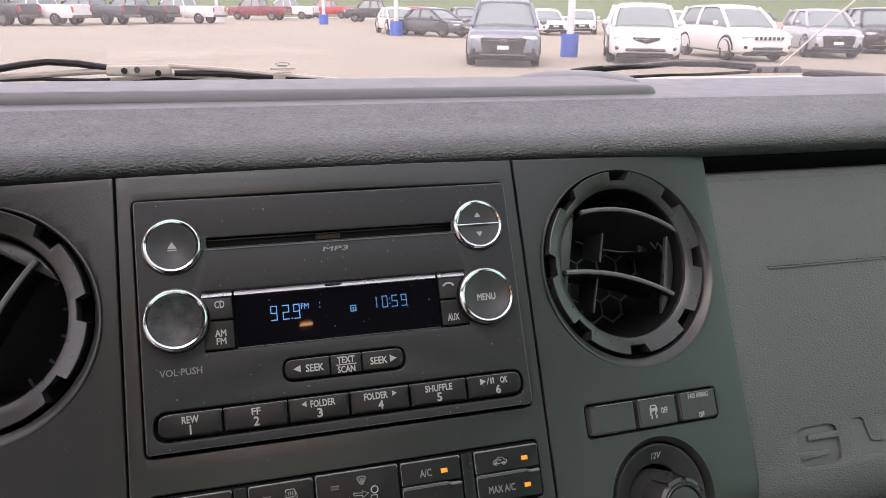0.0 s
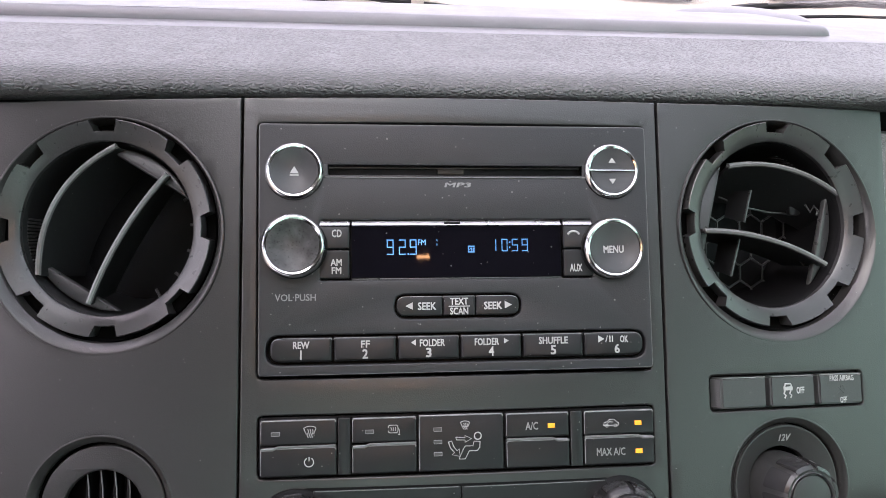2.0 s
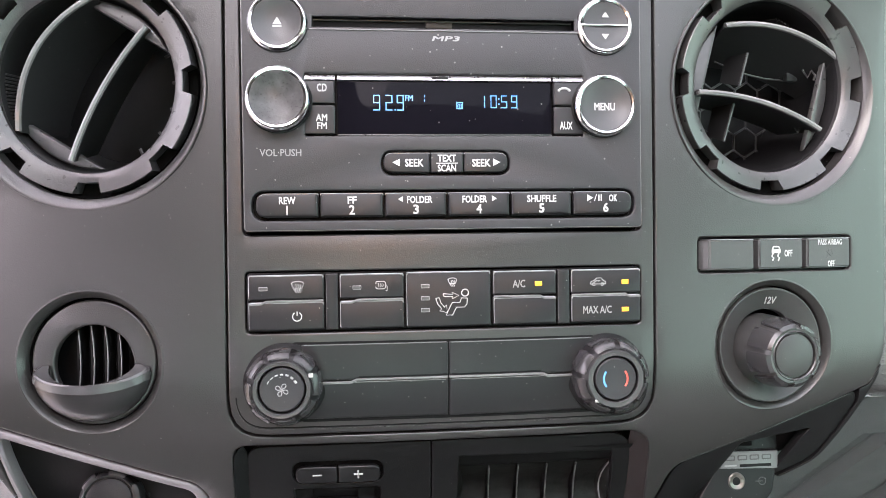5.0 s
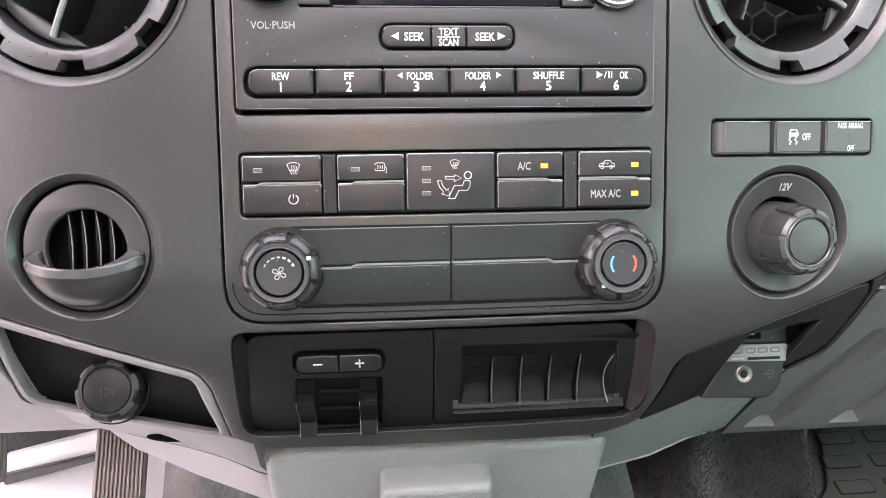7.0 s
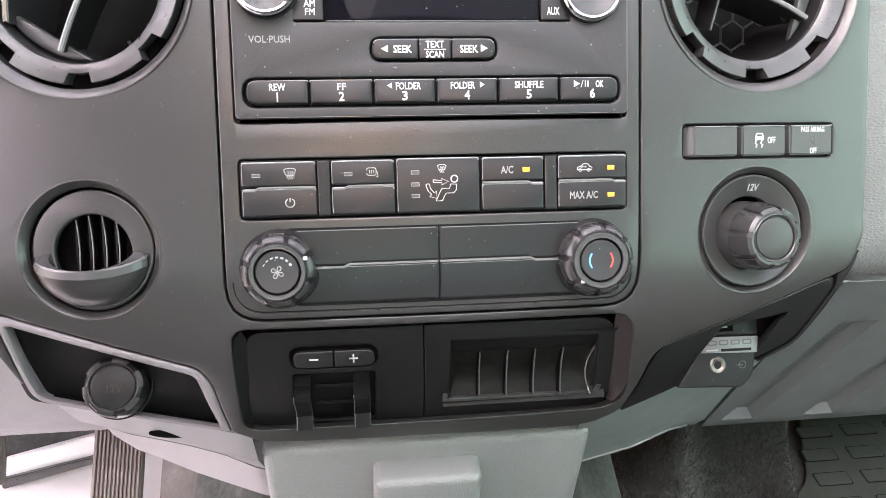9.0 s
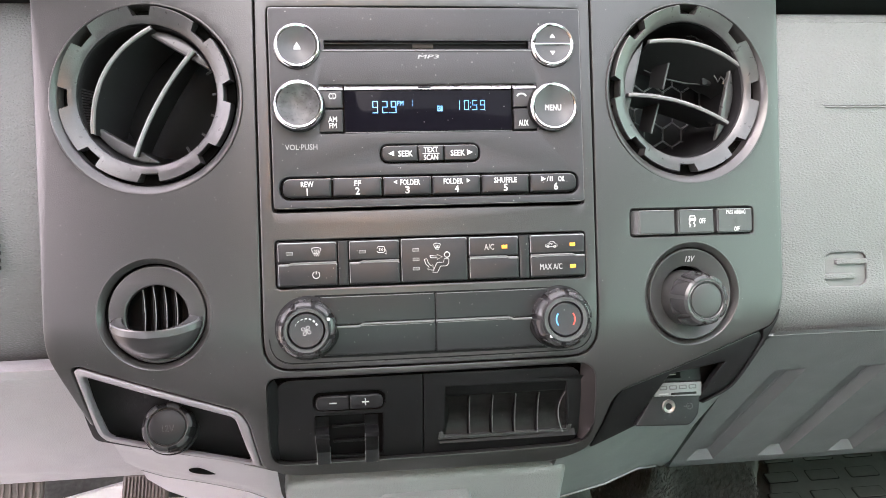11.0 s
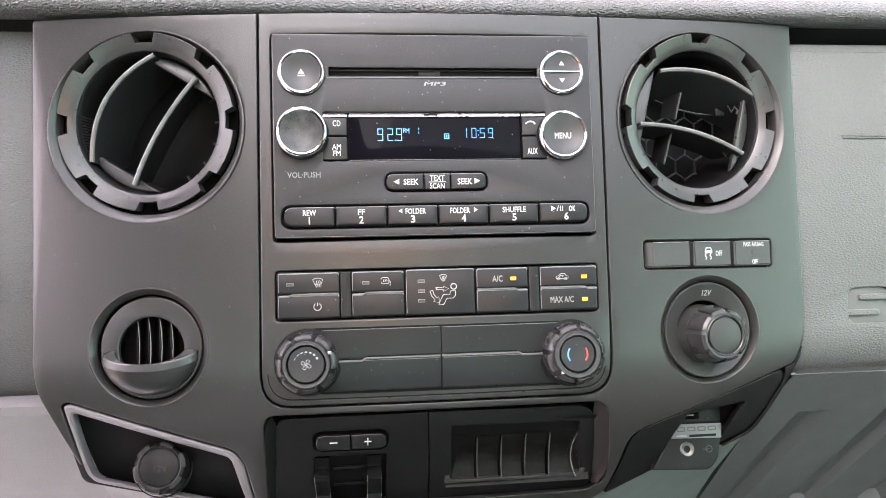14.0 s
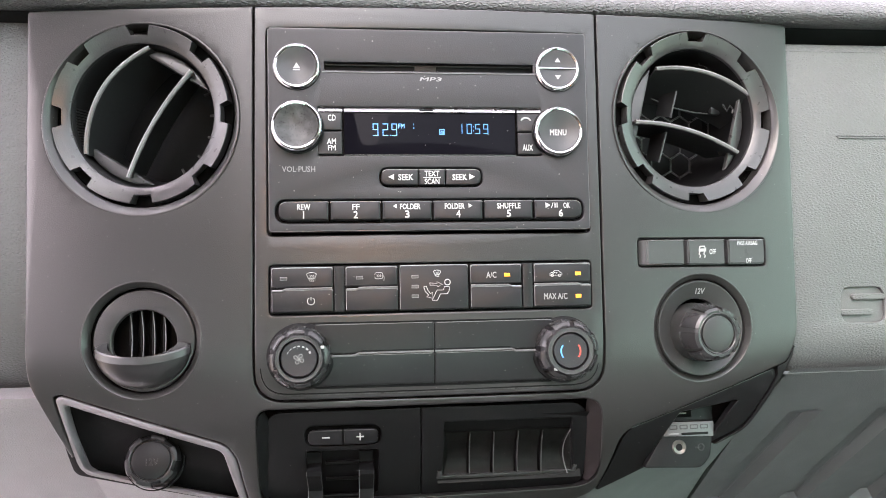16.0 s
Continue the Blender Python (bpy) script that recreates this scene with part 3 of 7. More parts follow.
part("chassis", plate(rrect(-107.5, 106.8, -68.5, 65.5, 2), (), -8, -2.9, 0.3), BLACK, radio)
part("edge_line", tubes([[(x, y, 2.72) for x, y in rrect(-108.1, 107.2, -69.2, 66.0, 2.2)]], 0.24, True), STRIP, face, "pale rim line")
part("disc_slot", plate(rrect(-74.5, 73, 36.6, 44.4, 1.2), [slot], -2, 3.5, 0.4), FACE, radio, "long black disc slot")
# pale line painted in as the highlight under the slot
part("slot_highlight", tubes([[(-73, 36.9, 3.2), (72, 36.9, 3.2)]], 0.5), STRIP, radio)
part("slot_shutter", block(-11, 3.5, 39.4, 42.8, -2.8, -1.2, 0.3), AMBERDULL, radio, "brownish slot shutter")
part("slot_lip", tubes([[(-71, 42.9, -1.0), (69.6, 42.9, -1.0)]], 0.45), RINGPLASTIC, radio)
words("MP3", -0.4, 32.8, 3.05, 2.5, GREYINK, radio, slant=0.35, bold=0.03, width=14.6)


def knob(cx, cy, r, z, depth, name, label, finish=CAP):
    """A dished black knob in a chrome ring."""
    ring = part(name, lathe([(r + 0.35, z - 2.6), (r + 0.5, z - 1.8), (r - 0.2, z - 0.5), (r - 1.2, z + 0.3), (r - 2.2, z), (r - 2.5, z - 0.9)], 64, cx, cy), CHROME, radio, label)
    part("knob_body", lathe([(r - 0.2, 1.0), (r, z - 2.5), (r - 1, z - 2.2)], 64, cx, cy), BLACK, ring)
    part("cap", lathe([(r - 2.3, z - 0.9), (r - 2.6, z - 0.2)] + [((r - 3.2) * (1 - q / 7), z - 0.3 - depth * (1 - (1 - q / 7) ** 2)) for q in range(8)], 64, cx, cy), finish, ring, "dished black cap")
    # black collar also serves as the shadow round the knob
    part("collar", lathe([(r + 1.2, 2.0), (r + 1.2, 2.8), (r + 0.3, 3.2)], 64, cx, cy), BLACK, ring)
    return ring


eject = knob(*knobs[0], 6.0, 2.4, "eject_button", "round black eject button in a chrome ring")
shape([(-92, 38.9), (-87.2, 38.9), (-89.6, 42.8)], 3.6, WHITEINK, eject)
shape([(-92, 37.6), (-87.2, 37.6), (-87.2, 38.3), (-92, 38.3)], 3.6, WHITEINK, eject)
tune = knob(*knobs[1], 6.0, 1.2, "tune_button", "round split up and down button in a chrome ring")
shape([(85.2, 45.3), (89.2, 45.3), (87.2, 48.3)], 5.0, WHITEINK, tune)
shape([(85.2, 36.2), (89.2, 36.2), (87.2, 33.2)], 5.0, WHITEINK, tune)
part("split_line", block(72.5, 101.9, 40.4, 41.2, 5.2, 6.3, 0.2), CHROME, tune)
volume = knob(*knobs[2], 13.0, 2.6, "volume_knob", "large finger-worn black volume knob in a chrome ring", WORNCAP)
menu = knob(*knobs[3], 9.0, 2.8, "menu_knob", "large black menu knob in a chrome ring")
words("MENU", 85.8, -3.8, 6.5, 3.9, WHITEINK, menu, width=11.6)

screen = part("display", plate(rrect(-58.9, 57.1, -18.0, 10.2, 0.6), (), -2, 1.2, 0.3), SCREEN, radio, "black glass display with blue segments")


def bright_bevel(x0, x1, x2, y0, y1, parent):
    """A polished strip along the top of the middle row, its face leaning up."""
    bm = bmesh.new()
    v = [bm.verts.new(Vector(p) * K) for p in ((x0, y0, 2.9), (x1, y0, 2.9), (x2, y1, 1.3), (x0, y1, 1.3), (x0, y0, -1.5), (x1, y0, -1.5), (x2, y1, -1.5), (x0, y1, -1.5))]
    for q in ((0, 1, 2, 3), (7, 6, 5, 4), (0, 4, 5, 1), (1, 5, 6, 2), (2, 6, 7, 3), (3, 7, 4, 0)):
        bm.faces.new([v[i] for i in q])
    bmesh.ops.recalc_face_normals(bm, faces=bm.faces)
    bmesh.ops.bevel(bm, geom=bm.edges[:], offset=0.25 * K, segments=2, affect="EDGES")
    return part("top_trim", bm, POLISHED, parent, "bright polished strip")


bright_bevel(-58.9, 57.2, 57.2, 10.4, 13.2, radio)
bright_bevel(-60.1, -80.6, -77.6, 10.4, 13.2, radio)
bright_bevel(58.3, 76.4, 79.0, 10.4, 13.2, radio)
part("strip_mark", block(-8.5, 0.5, 11.2, 12.4, 1.2, 2.62, 0.1), BLACK, radio, "dark gap in the bright strip")
part("bottom_trim", block(-59, 57.2, -19.2, -18.4, -1, 2.4, 0.3), RINGPLASTIC, radio)

SEGMENTS = {"0": "abcdef", "1": "bc", "2": "abged", "5": "afgcd", "9": "abcdfg"}


def digit(ch, x, y, w, h, mat, parent):
    """One seven-segment digit; x, y its lower left corner."""
    t, m = 0.5, h / 2
    bars = {"a": (x, x + w, y + h - t, y + h), "d": (x, x + w, y, y + t), "g": (x, x + w, y + m - t / 2, y + m + t / 2), "f": (x, x + t, y + m + 0.2, y + h - 0.3), "b": (x + w - t, x + w, y + m + 0.2, y + h - 0.3), "e": (x, x + t, y + 0.3, y + m - 0.2), "c": (x + w - t, x + w, y + 0.3, y + m - 0.2)}
    for s in SEGMENTS[ch]:
        bm = bmesh.new()
        x0, x1, y0, y1 = bars[s]
        q = [bm.verts.new(Vector((px, py, 1.24)) * K) for px, py in ((x0, y0), (x1, y0), (x1, y1), (x0, y1))]
        bm.faces.new(q)
        part("segment", bm, mat, parent, smooth=False)


for ch, x in zip("929", (-40.0, -33.4, -27.4)):
    digit(ch, x, -5.5, 3.7, 8.3, DIGIT, screen)
shape([(-28.6, -5.5), (-27.9, -5.5), (-27.9, -4.8), (-28.6, -4.8)], 1.24, DIGIT, screen, "point", 0.05)
words("FM", -20.8, 1.2, 1.24, 3.1, DIGIT, screen, name="lettering", bold=0.01, width=4.2)
for ch, x in zip("1059", (17.2, 23.6, 29.4, 35.0)):
    digit(ch, x, -4.0, 3.4, 6.9, DIMDIGIT, screen)
for y in (-2.2, 0.7):
    shape([(27.9, y), (28.5, y), (28.5, y + 0.7), (27.9, y + 0.7)], 1.24, DIGIT, screen, "point", 0.05)
for y in (-0.6, 1.8):
    shape([(-12.6, y), (-12.2, y), (-12.2, y + 1.0), (-12.6, y + 1.0)], 1.24, DIGIT, screen, "point", 0.05)
shape([(4.8, -4.6), (8.4, -4.6), (8.4, -0.8), (4.8, -0.8)], 1.24, DIMDIGIT, screen, "stereo_mark", 0.04)
words("ST", 6.6, -2.7, 1.32, 2.4, SCREEN, screen, width=2.6)


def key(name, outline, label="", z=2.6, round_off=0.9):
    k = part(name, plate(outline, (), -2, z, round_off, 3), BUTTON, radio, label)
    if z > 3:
        # a pale strip puts the upper edge's highlight into the colour
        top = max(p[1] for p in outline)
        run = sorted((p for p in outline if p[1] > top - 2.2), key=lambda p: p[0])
        part("edge_highlight", tubes([[(p[0], p[1] - round_off * 0.35, z - round_off * 0.3) for p in run]], 0.24), KEYRIM, k)
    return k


k = key("button", rounded([(-76, -2.2), (-60.2, -2.2), (-60.2, 10.2), (-81, 10.2)], [0.6, 0.6, 0.6, 0.6]))
words("CD", -67.0, 6.2, 2.75, 3.9, WHITEINK, k, width=5.3)
k = key("button", rounded([(-83, -18.4), (-60.2, -18.4), (-60.2, -2.8), (-76, -2.8)], [1, 1, 1, 1]))
words("AM", -67.2, -9.6, 2.75, 3.6, WHITEINK, k, width=6.0)
words("FM", -67.2, -13.9, 2.75, 3.4, WHITEINK, k, width=5.2)
k = key("button", rounded([(58.4, -2.6), (74.3, -2.6), (78.6, 10.2), (58.4, 10.2)], [0.6, 0.6, 0.6, 0.6]))
icon([[(-3.2, -0.8), *[(p[0], p[1]) for p in arc(0, -1.6, 3.4, 150, 30, 8, 2.6)], (3.2, -0.8)]], 0.65, 2.8, WHITEINK, k, "symbol", 64.3, 5.8)
k = key("button", rounded([(58.4, -18.4), (80, -18.4), (74.3, -3.2), (58.4, -3.2)], [1, 1, 1, 1]))
words("AUX", 65.2, -13.6, 2.75, 4.0, WHITEINK, k, width=7.1)
words("VOL\u00b7PUSH", -88.8, -28.2, 3.05, 3.6, GREYINK, radio, width=21.6, bold=0.014)

# seek row and the six presets
k = key("button", rounded([(-35, -39), (-10.2, -39), (-10.2, -28.3), (-35, -28.3)], [5, 0.6, 0.6, 5]), z=3.6)
shape([(-30.4, -33.6), (-26.4, -31.6), (-26.4, -35.6)], 3.7, WHITEINK, k)
words("SEEK", -18.7, -33.8, 3.75, 3.9, WHITEINK, k, width=10.0)
k = key("button", rrect(-9.6, 7.8, -39, -28.3, 0.6), z=3.6)
words("TEXT", -1.0, -31.4, 3.75, 3.6, WHITEINK, k, width=10.0)
words("SCAN", -1.0, -36.7, 3.75, 3.6, WHITEINK, k, width=10.0)
part("rule", block(-6.8, 4.9, -34.3, -33.8, 3.5, 3.75, 0.05), WHITEINK, k)
k = key("button", rounded([(8.4, -39), (32.2, -39), (32.2, -28.3), (8.4, -28.3)], [0.6, 5, 5, 0.6]), z=3.6)
words("SEEK", 17.6, -33.9, 3.75, 3.9, WHITEINK, k, width=10.0)
shape([(28.2, -33.6), (24.2, -31.6), (24.2, -35.6)], 3.7, WHITEINK, k)
edges_u = (-102.8, -69.2, -35.0, -1.0, 33.4, 67.9, 102.3)
presets = ("REW", "FF", "FOLDER", "FOLDER", "SHUFFLE", "OK")
for i, word in enumerate(presets):
    a, b = edges_u[i] + 0.55, edges_u[i + 1] - 0.55
    radii = [0.8] * 4
    if i == 0:
        radii = [6, 0.8, 0.8, 6]
    if i == 5:
        radii = [0.8, 6, 6, 0.8]
    k = key("preset_button", rounded([(a, -62.4), (b, -62.4), (b, -49.5), (a, -49.5)], radii), z=4.2, round_off=1.6)
    mid = (a + b) / 2
    shift = {2: 1.8, 3: -2.6, 5: 5.6}.get(i, 0)
    words(word, mid + shift, -53.5, 4.35, 3.6, WHITEINK, k, width=(8.6, 4.8, 13.6, 13.4, 16.2, 4.6)[i])
    words(str(i + 1), mid + (1.5 if i == 5 else 0), -58.7, 4.35, 4.7, WHITEINK, k, width=0.0 if i == 0 else 3.0)
    if i == 2:
        shape([(mid - 9.6, -53.2), (mid - 7, -51.6), (mid - 7, -54.8)], 4.3, WHITEINK, k)
    if i == 3:
        shape([(mid + 9.6, -53.2), (mid + 7, -51.6), (mid + 7, -54.8)], 4.3, WHITEINK, k)
    if i == 5:
        shape([(mid - 9.0, -51.4), (mid - 9.0, -55.2), (mid - 5.6, -53.3)], 4.3, WHITEINK, k)
        icon([[(-4.9, -55.1), (-3.7, -51.4)]], 0.25, 4.35, WHITEINK, k, "symbol", mid)
        icon([[(-2.4, -55.0), (-2.4, -51.6)], [(-1.0, -55.0), (-1.0, -51.6)]], 0.4, 4.3, WHITEINK, k, "symbol", mid)

# ---- climate controls ----
climate = thing("climate_control", "black climate control panel with push buttons and two knobs", "climate control", PANEL @ pose(0, 0, 0.0035))
part("well", plate(rrect(-108.6, 108.2, -123.2, -91.8, 2.5), (), -6, -3, 0.2), BLACK, climate)


def ckey(x0, x1, y0, y1, name="button"):
    k = part(name, plate(rrect(x0 + 0.25, x1 - 0.25, y0 + 0.2, y1 - 0.2, 0.9), (), -3, 1.6, 1.0, 3), BUTTON, climate)
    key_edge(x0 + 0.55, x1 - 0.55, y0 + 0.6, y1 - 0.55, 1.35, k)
    part("edge_highlight", tubes([[(x0 + 0.6, y1 - 1.5, 1.25), (x0 + 0.6, y0 + 1.2, 1.25)]], 0.26), KEYRIM, k)
    return k


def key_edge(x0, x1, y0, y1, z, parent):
    # pale line drawn where the key's upper edge is lit
    part("edge_highlight", tubes([[(x0, y1 - 1.2, z - 0.1), (x0 + 0.4, y1 - 0.2, z), (x0 + 1, y1, z), (x1 - 1, y1, z), (x1 - 0.4, y1 - 0.2, z), (x1, y1 - 1.2, z - 0.1)]], 0.46, resolution=2), KEYRIM, parent)


def lens(x, y, lit, parent):
    w, h = (2.0, 1.25) if lit else (1.9, 1.0)
    if not lit:
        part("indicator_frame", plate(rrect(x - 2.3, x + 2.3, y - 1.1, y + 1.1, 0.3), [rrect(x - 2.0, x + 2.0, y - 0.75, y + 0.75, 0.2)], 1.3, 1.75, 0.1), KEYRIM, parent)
    part("indicator", block(x - w, x + w, y - h, y + h, 1.2, 1.7, 0.2), AMBER if lit else LENS, parent, "lit amber indicator" if lit else "dark indicator")


def notch(x0, x1, y, side, parent):
    """The raised grip line between two stacked keys, sloping up at one end."""
    line = [(x0, y - 0.8, 1.5), (x0 + 6, y - 0.8, 1.5), (x0 + 9, y + 0.6, 1.7), (x1, y + 0.6, 1.7)]
    if side < 0:
        line = [(x0 + x1 - p[0], p[1], p[2]) for p in line][::-1]
    # its pale colour carries the light on the ledge
    part("grip_line", tubes([line], 0.7), STRIP, parent)


def shrunk(lines, f):
    return [[(p[0] * f, p[1] * f) for p in line] for line in lines]


def defrost(x, y, s, parent, mat=WHITEINK):
    icon([[(-4 * s, 3 * s), *[(p[0], p[1]) for p in arc(0, 1.6 * s, 4.2 * s, 155, 25, 8, 2.4 * s)], (2.4 * s, -0.8 * s), (-2.4 * s, -0.8 * s), (-4 * s, 3 * s)]], 0.2, 1.65, mat, parent, "symbol", x, y)
    for d in (-1.4, 0, 1.4):
        icon([[(d * s, 2.2 * s), (d * s + 0.5, 0.6 * s), (d * s - 0.4, -1.4 * s), (d * s + 0.3, -3.2 * s)]], 0.19, 1.65, mat, parent, "symbol", x, y)


k = ckey(-107.6, -67.4, -106.2, -92.6)
lens(-99.5, -100.0, False, k)
defrost(-81.5, -99.6, 0.84, k)
k = ckey(-107.6, -67.4, -122.4, -107.0)
notch(-107, -68, -107.4, 1, k)
icon(shrunk([[(p[0], p[1]) for p in arc(0, 0, 2.8, 120, 420, 16)], [(0, 0.6), (0, 3.2)]], 0.85), 0.27, 1.65, WHITEINK, k, "symbol", -82.0, -115.0)
filler = part("filler", plate(rrect(-66.8, -60.2, -122.4, -92.6, 0.6), (), -3, 1.2, 0.5), BUTTON, climate)
part("edge_highlight", tubes([[(-66.3, -94, 1.0), (-66.3, -121, 1.0)], [(-61.4, -94, 1.0), (-61.4, -121, 1.0)]], 0.22), STRIP, filler)
k = ckey(-59.6, -24.8, -106.2, -92.6)
lens(-50.2, -100.2, False, k)
icon(shrunk([rrect(-4.0, 2.6, -2.0, 3.2, 1.6), [(2.6, 1.0), (3.8, -0.4), (3.8, -3.4), (2.8, -3.0)], *[[(d, 1.7), (d + 0.35, 0.6), (d, -0.6)] for d in (-2.2, -0.7, 0.8)]], 0.78), 0.19, 1.65, WHITEINK, k, "symbol", -37.0, -99.6)
k = ckey(-59.6, -24.8, -122.4, -107.0)
notch(-59, -25.2, -107.4, 1, k)
k = ckey(-24.0, 22.6, -122.6, -92.2, "mode_button")
for y in (-100.2, -106.8, -113.2):
    lens(-13.5, y, False, k)
defrost(1.4, -98.6, 0.64, k)
icon([[(p[0], p[1]) for p in arc(11.4, -103.6, 1.9, 0, 360, 14)]], 0.32, 1.65, WHITEINK, k, "symbol", -3.2, -0.6)
icon([[(12.6, -106.6), (12.4, -109.6), (11.0, -111.4), (6.6, -111.4), (4.4, -115.6), (1.0, -115.6), (3.4, -110.4), (4.4, -108.8), (8.6, -108.8), (9.4, -106.4), (12.6, -106.6)]], 0.24, 1.65, WHITEINK, k, "symbol", -3.2, -0.6)
icon([[(-0.6, -103.9), (4.4, -104.4), (4.4, -103.2), (8.0, -105.0), (4.4, -106.8), (4.4, -105.6), (-0.2, -105.4), (-0.6, -103.9)]], 0.24, 1.65, WHITEINK, k, "symbol", -3.2, -0.6)
icon([[(-4.6, -106.4), (-3.6, -109.6), (-1.4, -112.0), (-2.6, -113.2), (1.6, -114.2), (1.2, -110.2), (0.0, -111.2), (-1.9, -108.8), (-2.8, -106.0), (-4.6, -106.4)]], 0.24, 1.65, WHITEINK, k, "symbol", -3.2, -0.6)
k = ckey(23.6, 59.2, -106.2, -92.6)
words("A/C", 38.2, -99.9, 1.7, 4.0, GREYINK, k, bold=0.022, width=7.0)
lens(49.0, -100.0, True, k)
k = ckey(23.6, 59.2, -122.4, -107.0)
notch(24, 58.8, -107.4, -1, k)
filler = part("filler", plate(rrect(59.8, 66.6, -122.4, -92.6, 0.6), (), -3, 1.2, 0.5), BUTTON, climate)
part("edge_highlight", tubes([[(60.3, -94, 1.0), (60.3, -121, 1.0)], [(65.4, -94, 1.0), (65.4, -121, 1.0)]], 0.22), STRIP, filler)
k = ckey(67.2, 107.4, -106.2, -92.6)
icon(shrunk([[(-5, -1.4), (-4.6, 0.4), (-2.6, 0.9), (-0.8, 2.6), (2.4, 2.6), (3.8, 0.8), (5.4, 0.2), (5.4, -1.4), (-5, -1.4)], [(-2.8, -0.6), (-1, 1.0), (1.6, 1.0), (0.4, 0.0)], [(p[0], p[1]) for p in arc(-2.8, -1.6, 1.0, 0, 360, 10)], [(p[0], p[1]) for p in arc(3.2, -1.6, 1.0, 0, 360, 10)]], 0.82), 0.2, 1.65, WHITEINK, k, "symbol", 82.6, -99.8)
lens(98.2, -100.0, True, k)
k = ckey(67.2, 107.4, -122.4, -107.0)
notch(67.6, 107, -107.4, -1, k)
words("MAX A/C", 82.2, -115.2, 1.7, 4.0, GREYINK, k, bold=0.022, width=16.2)
lens(98.2, -115.3, True, k)
# the four blank panels between the knobs
band = thing("blank_panel_insert", "black blank panel insert between the two knobs", "panel insert")


def on_face(points, lift):
    """A line laid on the bezel's curved face, cut fine enough to follow it."""
    out = []
    for (x0, y0), (x1, y1) in zip(points, points[1:]):
        n = max(1, int(abs(y1 - y0) / 5 + abs(x1 - x0) / 25))
        out += [(x0 + (x1 - x0) * i / n, y0 + (y1 - y0) * i / n) for i in range(n)]
    return [(x, y, bend(x, y) + lift) for x, y in out + [points[-1]]]


part("groove", bent(plate(rounded([(-86, -129.0), (82, -129.6), (82, -173.6), (-82, -173.0)], 3), (), -2.6, 0.3, 0.1)), BLACK, band)
for x0, x1, y0, y1 in ((-80, -1.6, -149.8, -130.4), (-0.8, 80, -149.8, -130.6), (-80, -1.6, -171.2, -150.8), (-0.8, 80, -171.6, -150.8)):
    blank = part("blank_panel", bent(plate(rrect(x0, x1, y0, y1, 0.8), (), -1.6, 1.2, 0.6, 2)), BUTTON, band)
    part("edge_highlight", tubes([on_face([(x0 + 1.2, y1 - 0.4), (x1 - 1.2, y1 - 0.4)], 1.0)], 0.3), STRIP, blank)
# pale lines and the black ones after them draw light and shade
part("grip_line", tubes([on_face([(-70, -151.4), (-54, -151.4), (-51, -149.8), (-2, -149.8)], 1.0)], 0.85), STRIP, band)
part("grip_line", tubes([on_face([(68, -151.4), (54, -151.4), (51, -149.8), (-1, -149.8)], 1.0)], 0.85), STRIP, band)
part("grip_shadow", tubes([on_face([(-50, -148.4), (-2, -148.4)], 1.1)], 0.55), BLACK, band)
part("grip_shadow", tubes([on_face([(50, -148.4), (0, -148.4)], 1.1)], 0.55), BLACK, band)




def lobed(r0, r1, lobes, share=0.68, n=10, phase=0.0):
    """A castellated outline: lobes of radius r1 over a round of radius r0."""
    pts = []
    for i in range(lobes):
        a = phase + 2 * math.pi * i / lobes
        half = math.pi / lobes
        for k in range(n + 1):
            b = a - half * share + 2 * half * share * k / n
            pts.append((r1 * math.cos(b), r1 * math.sin(b)))
        gap = half * (1 - share)
        for k in range(1, 4):
            b = a + half * share + gap * 0.2 + gap * 1.6 * (k - 0.5) / 3
            pts.append((r0 * math.cos(b), r0 * math.sin(b)))
    return pts


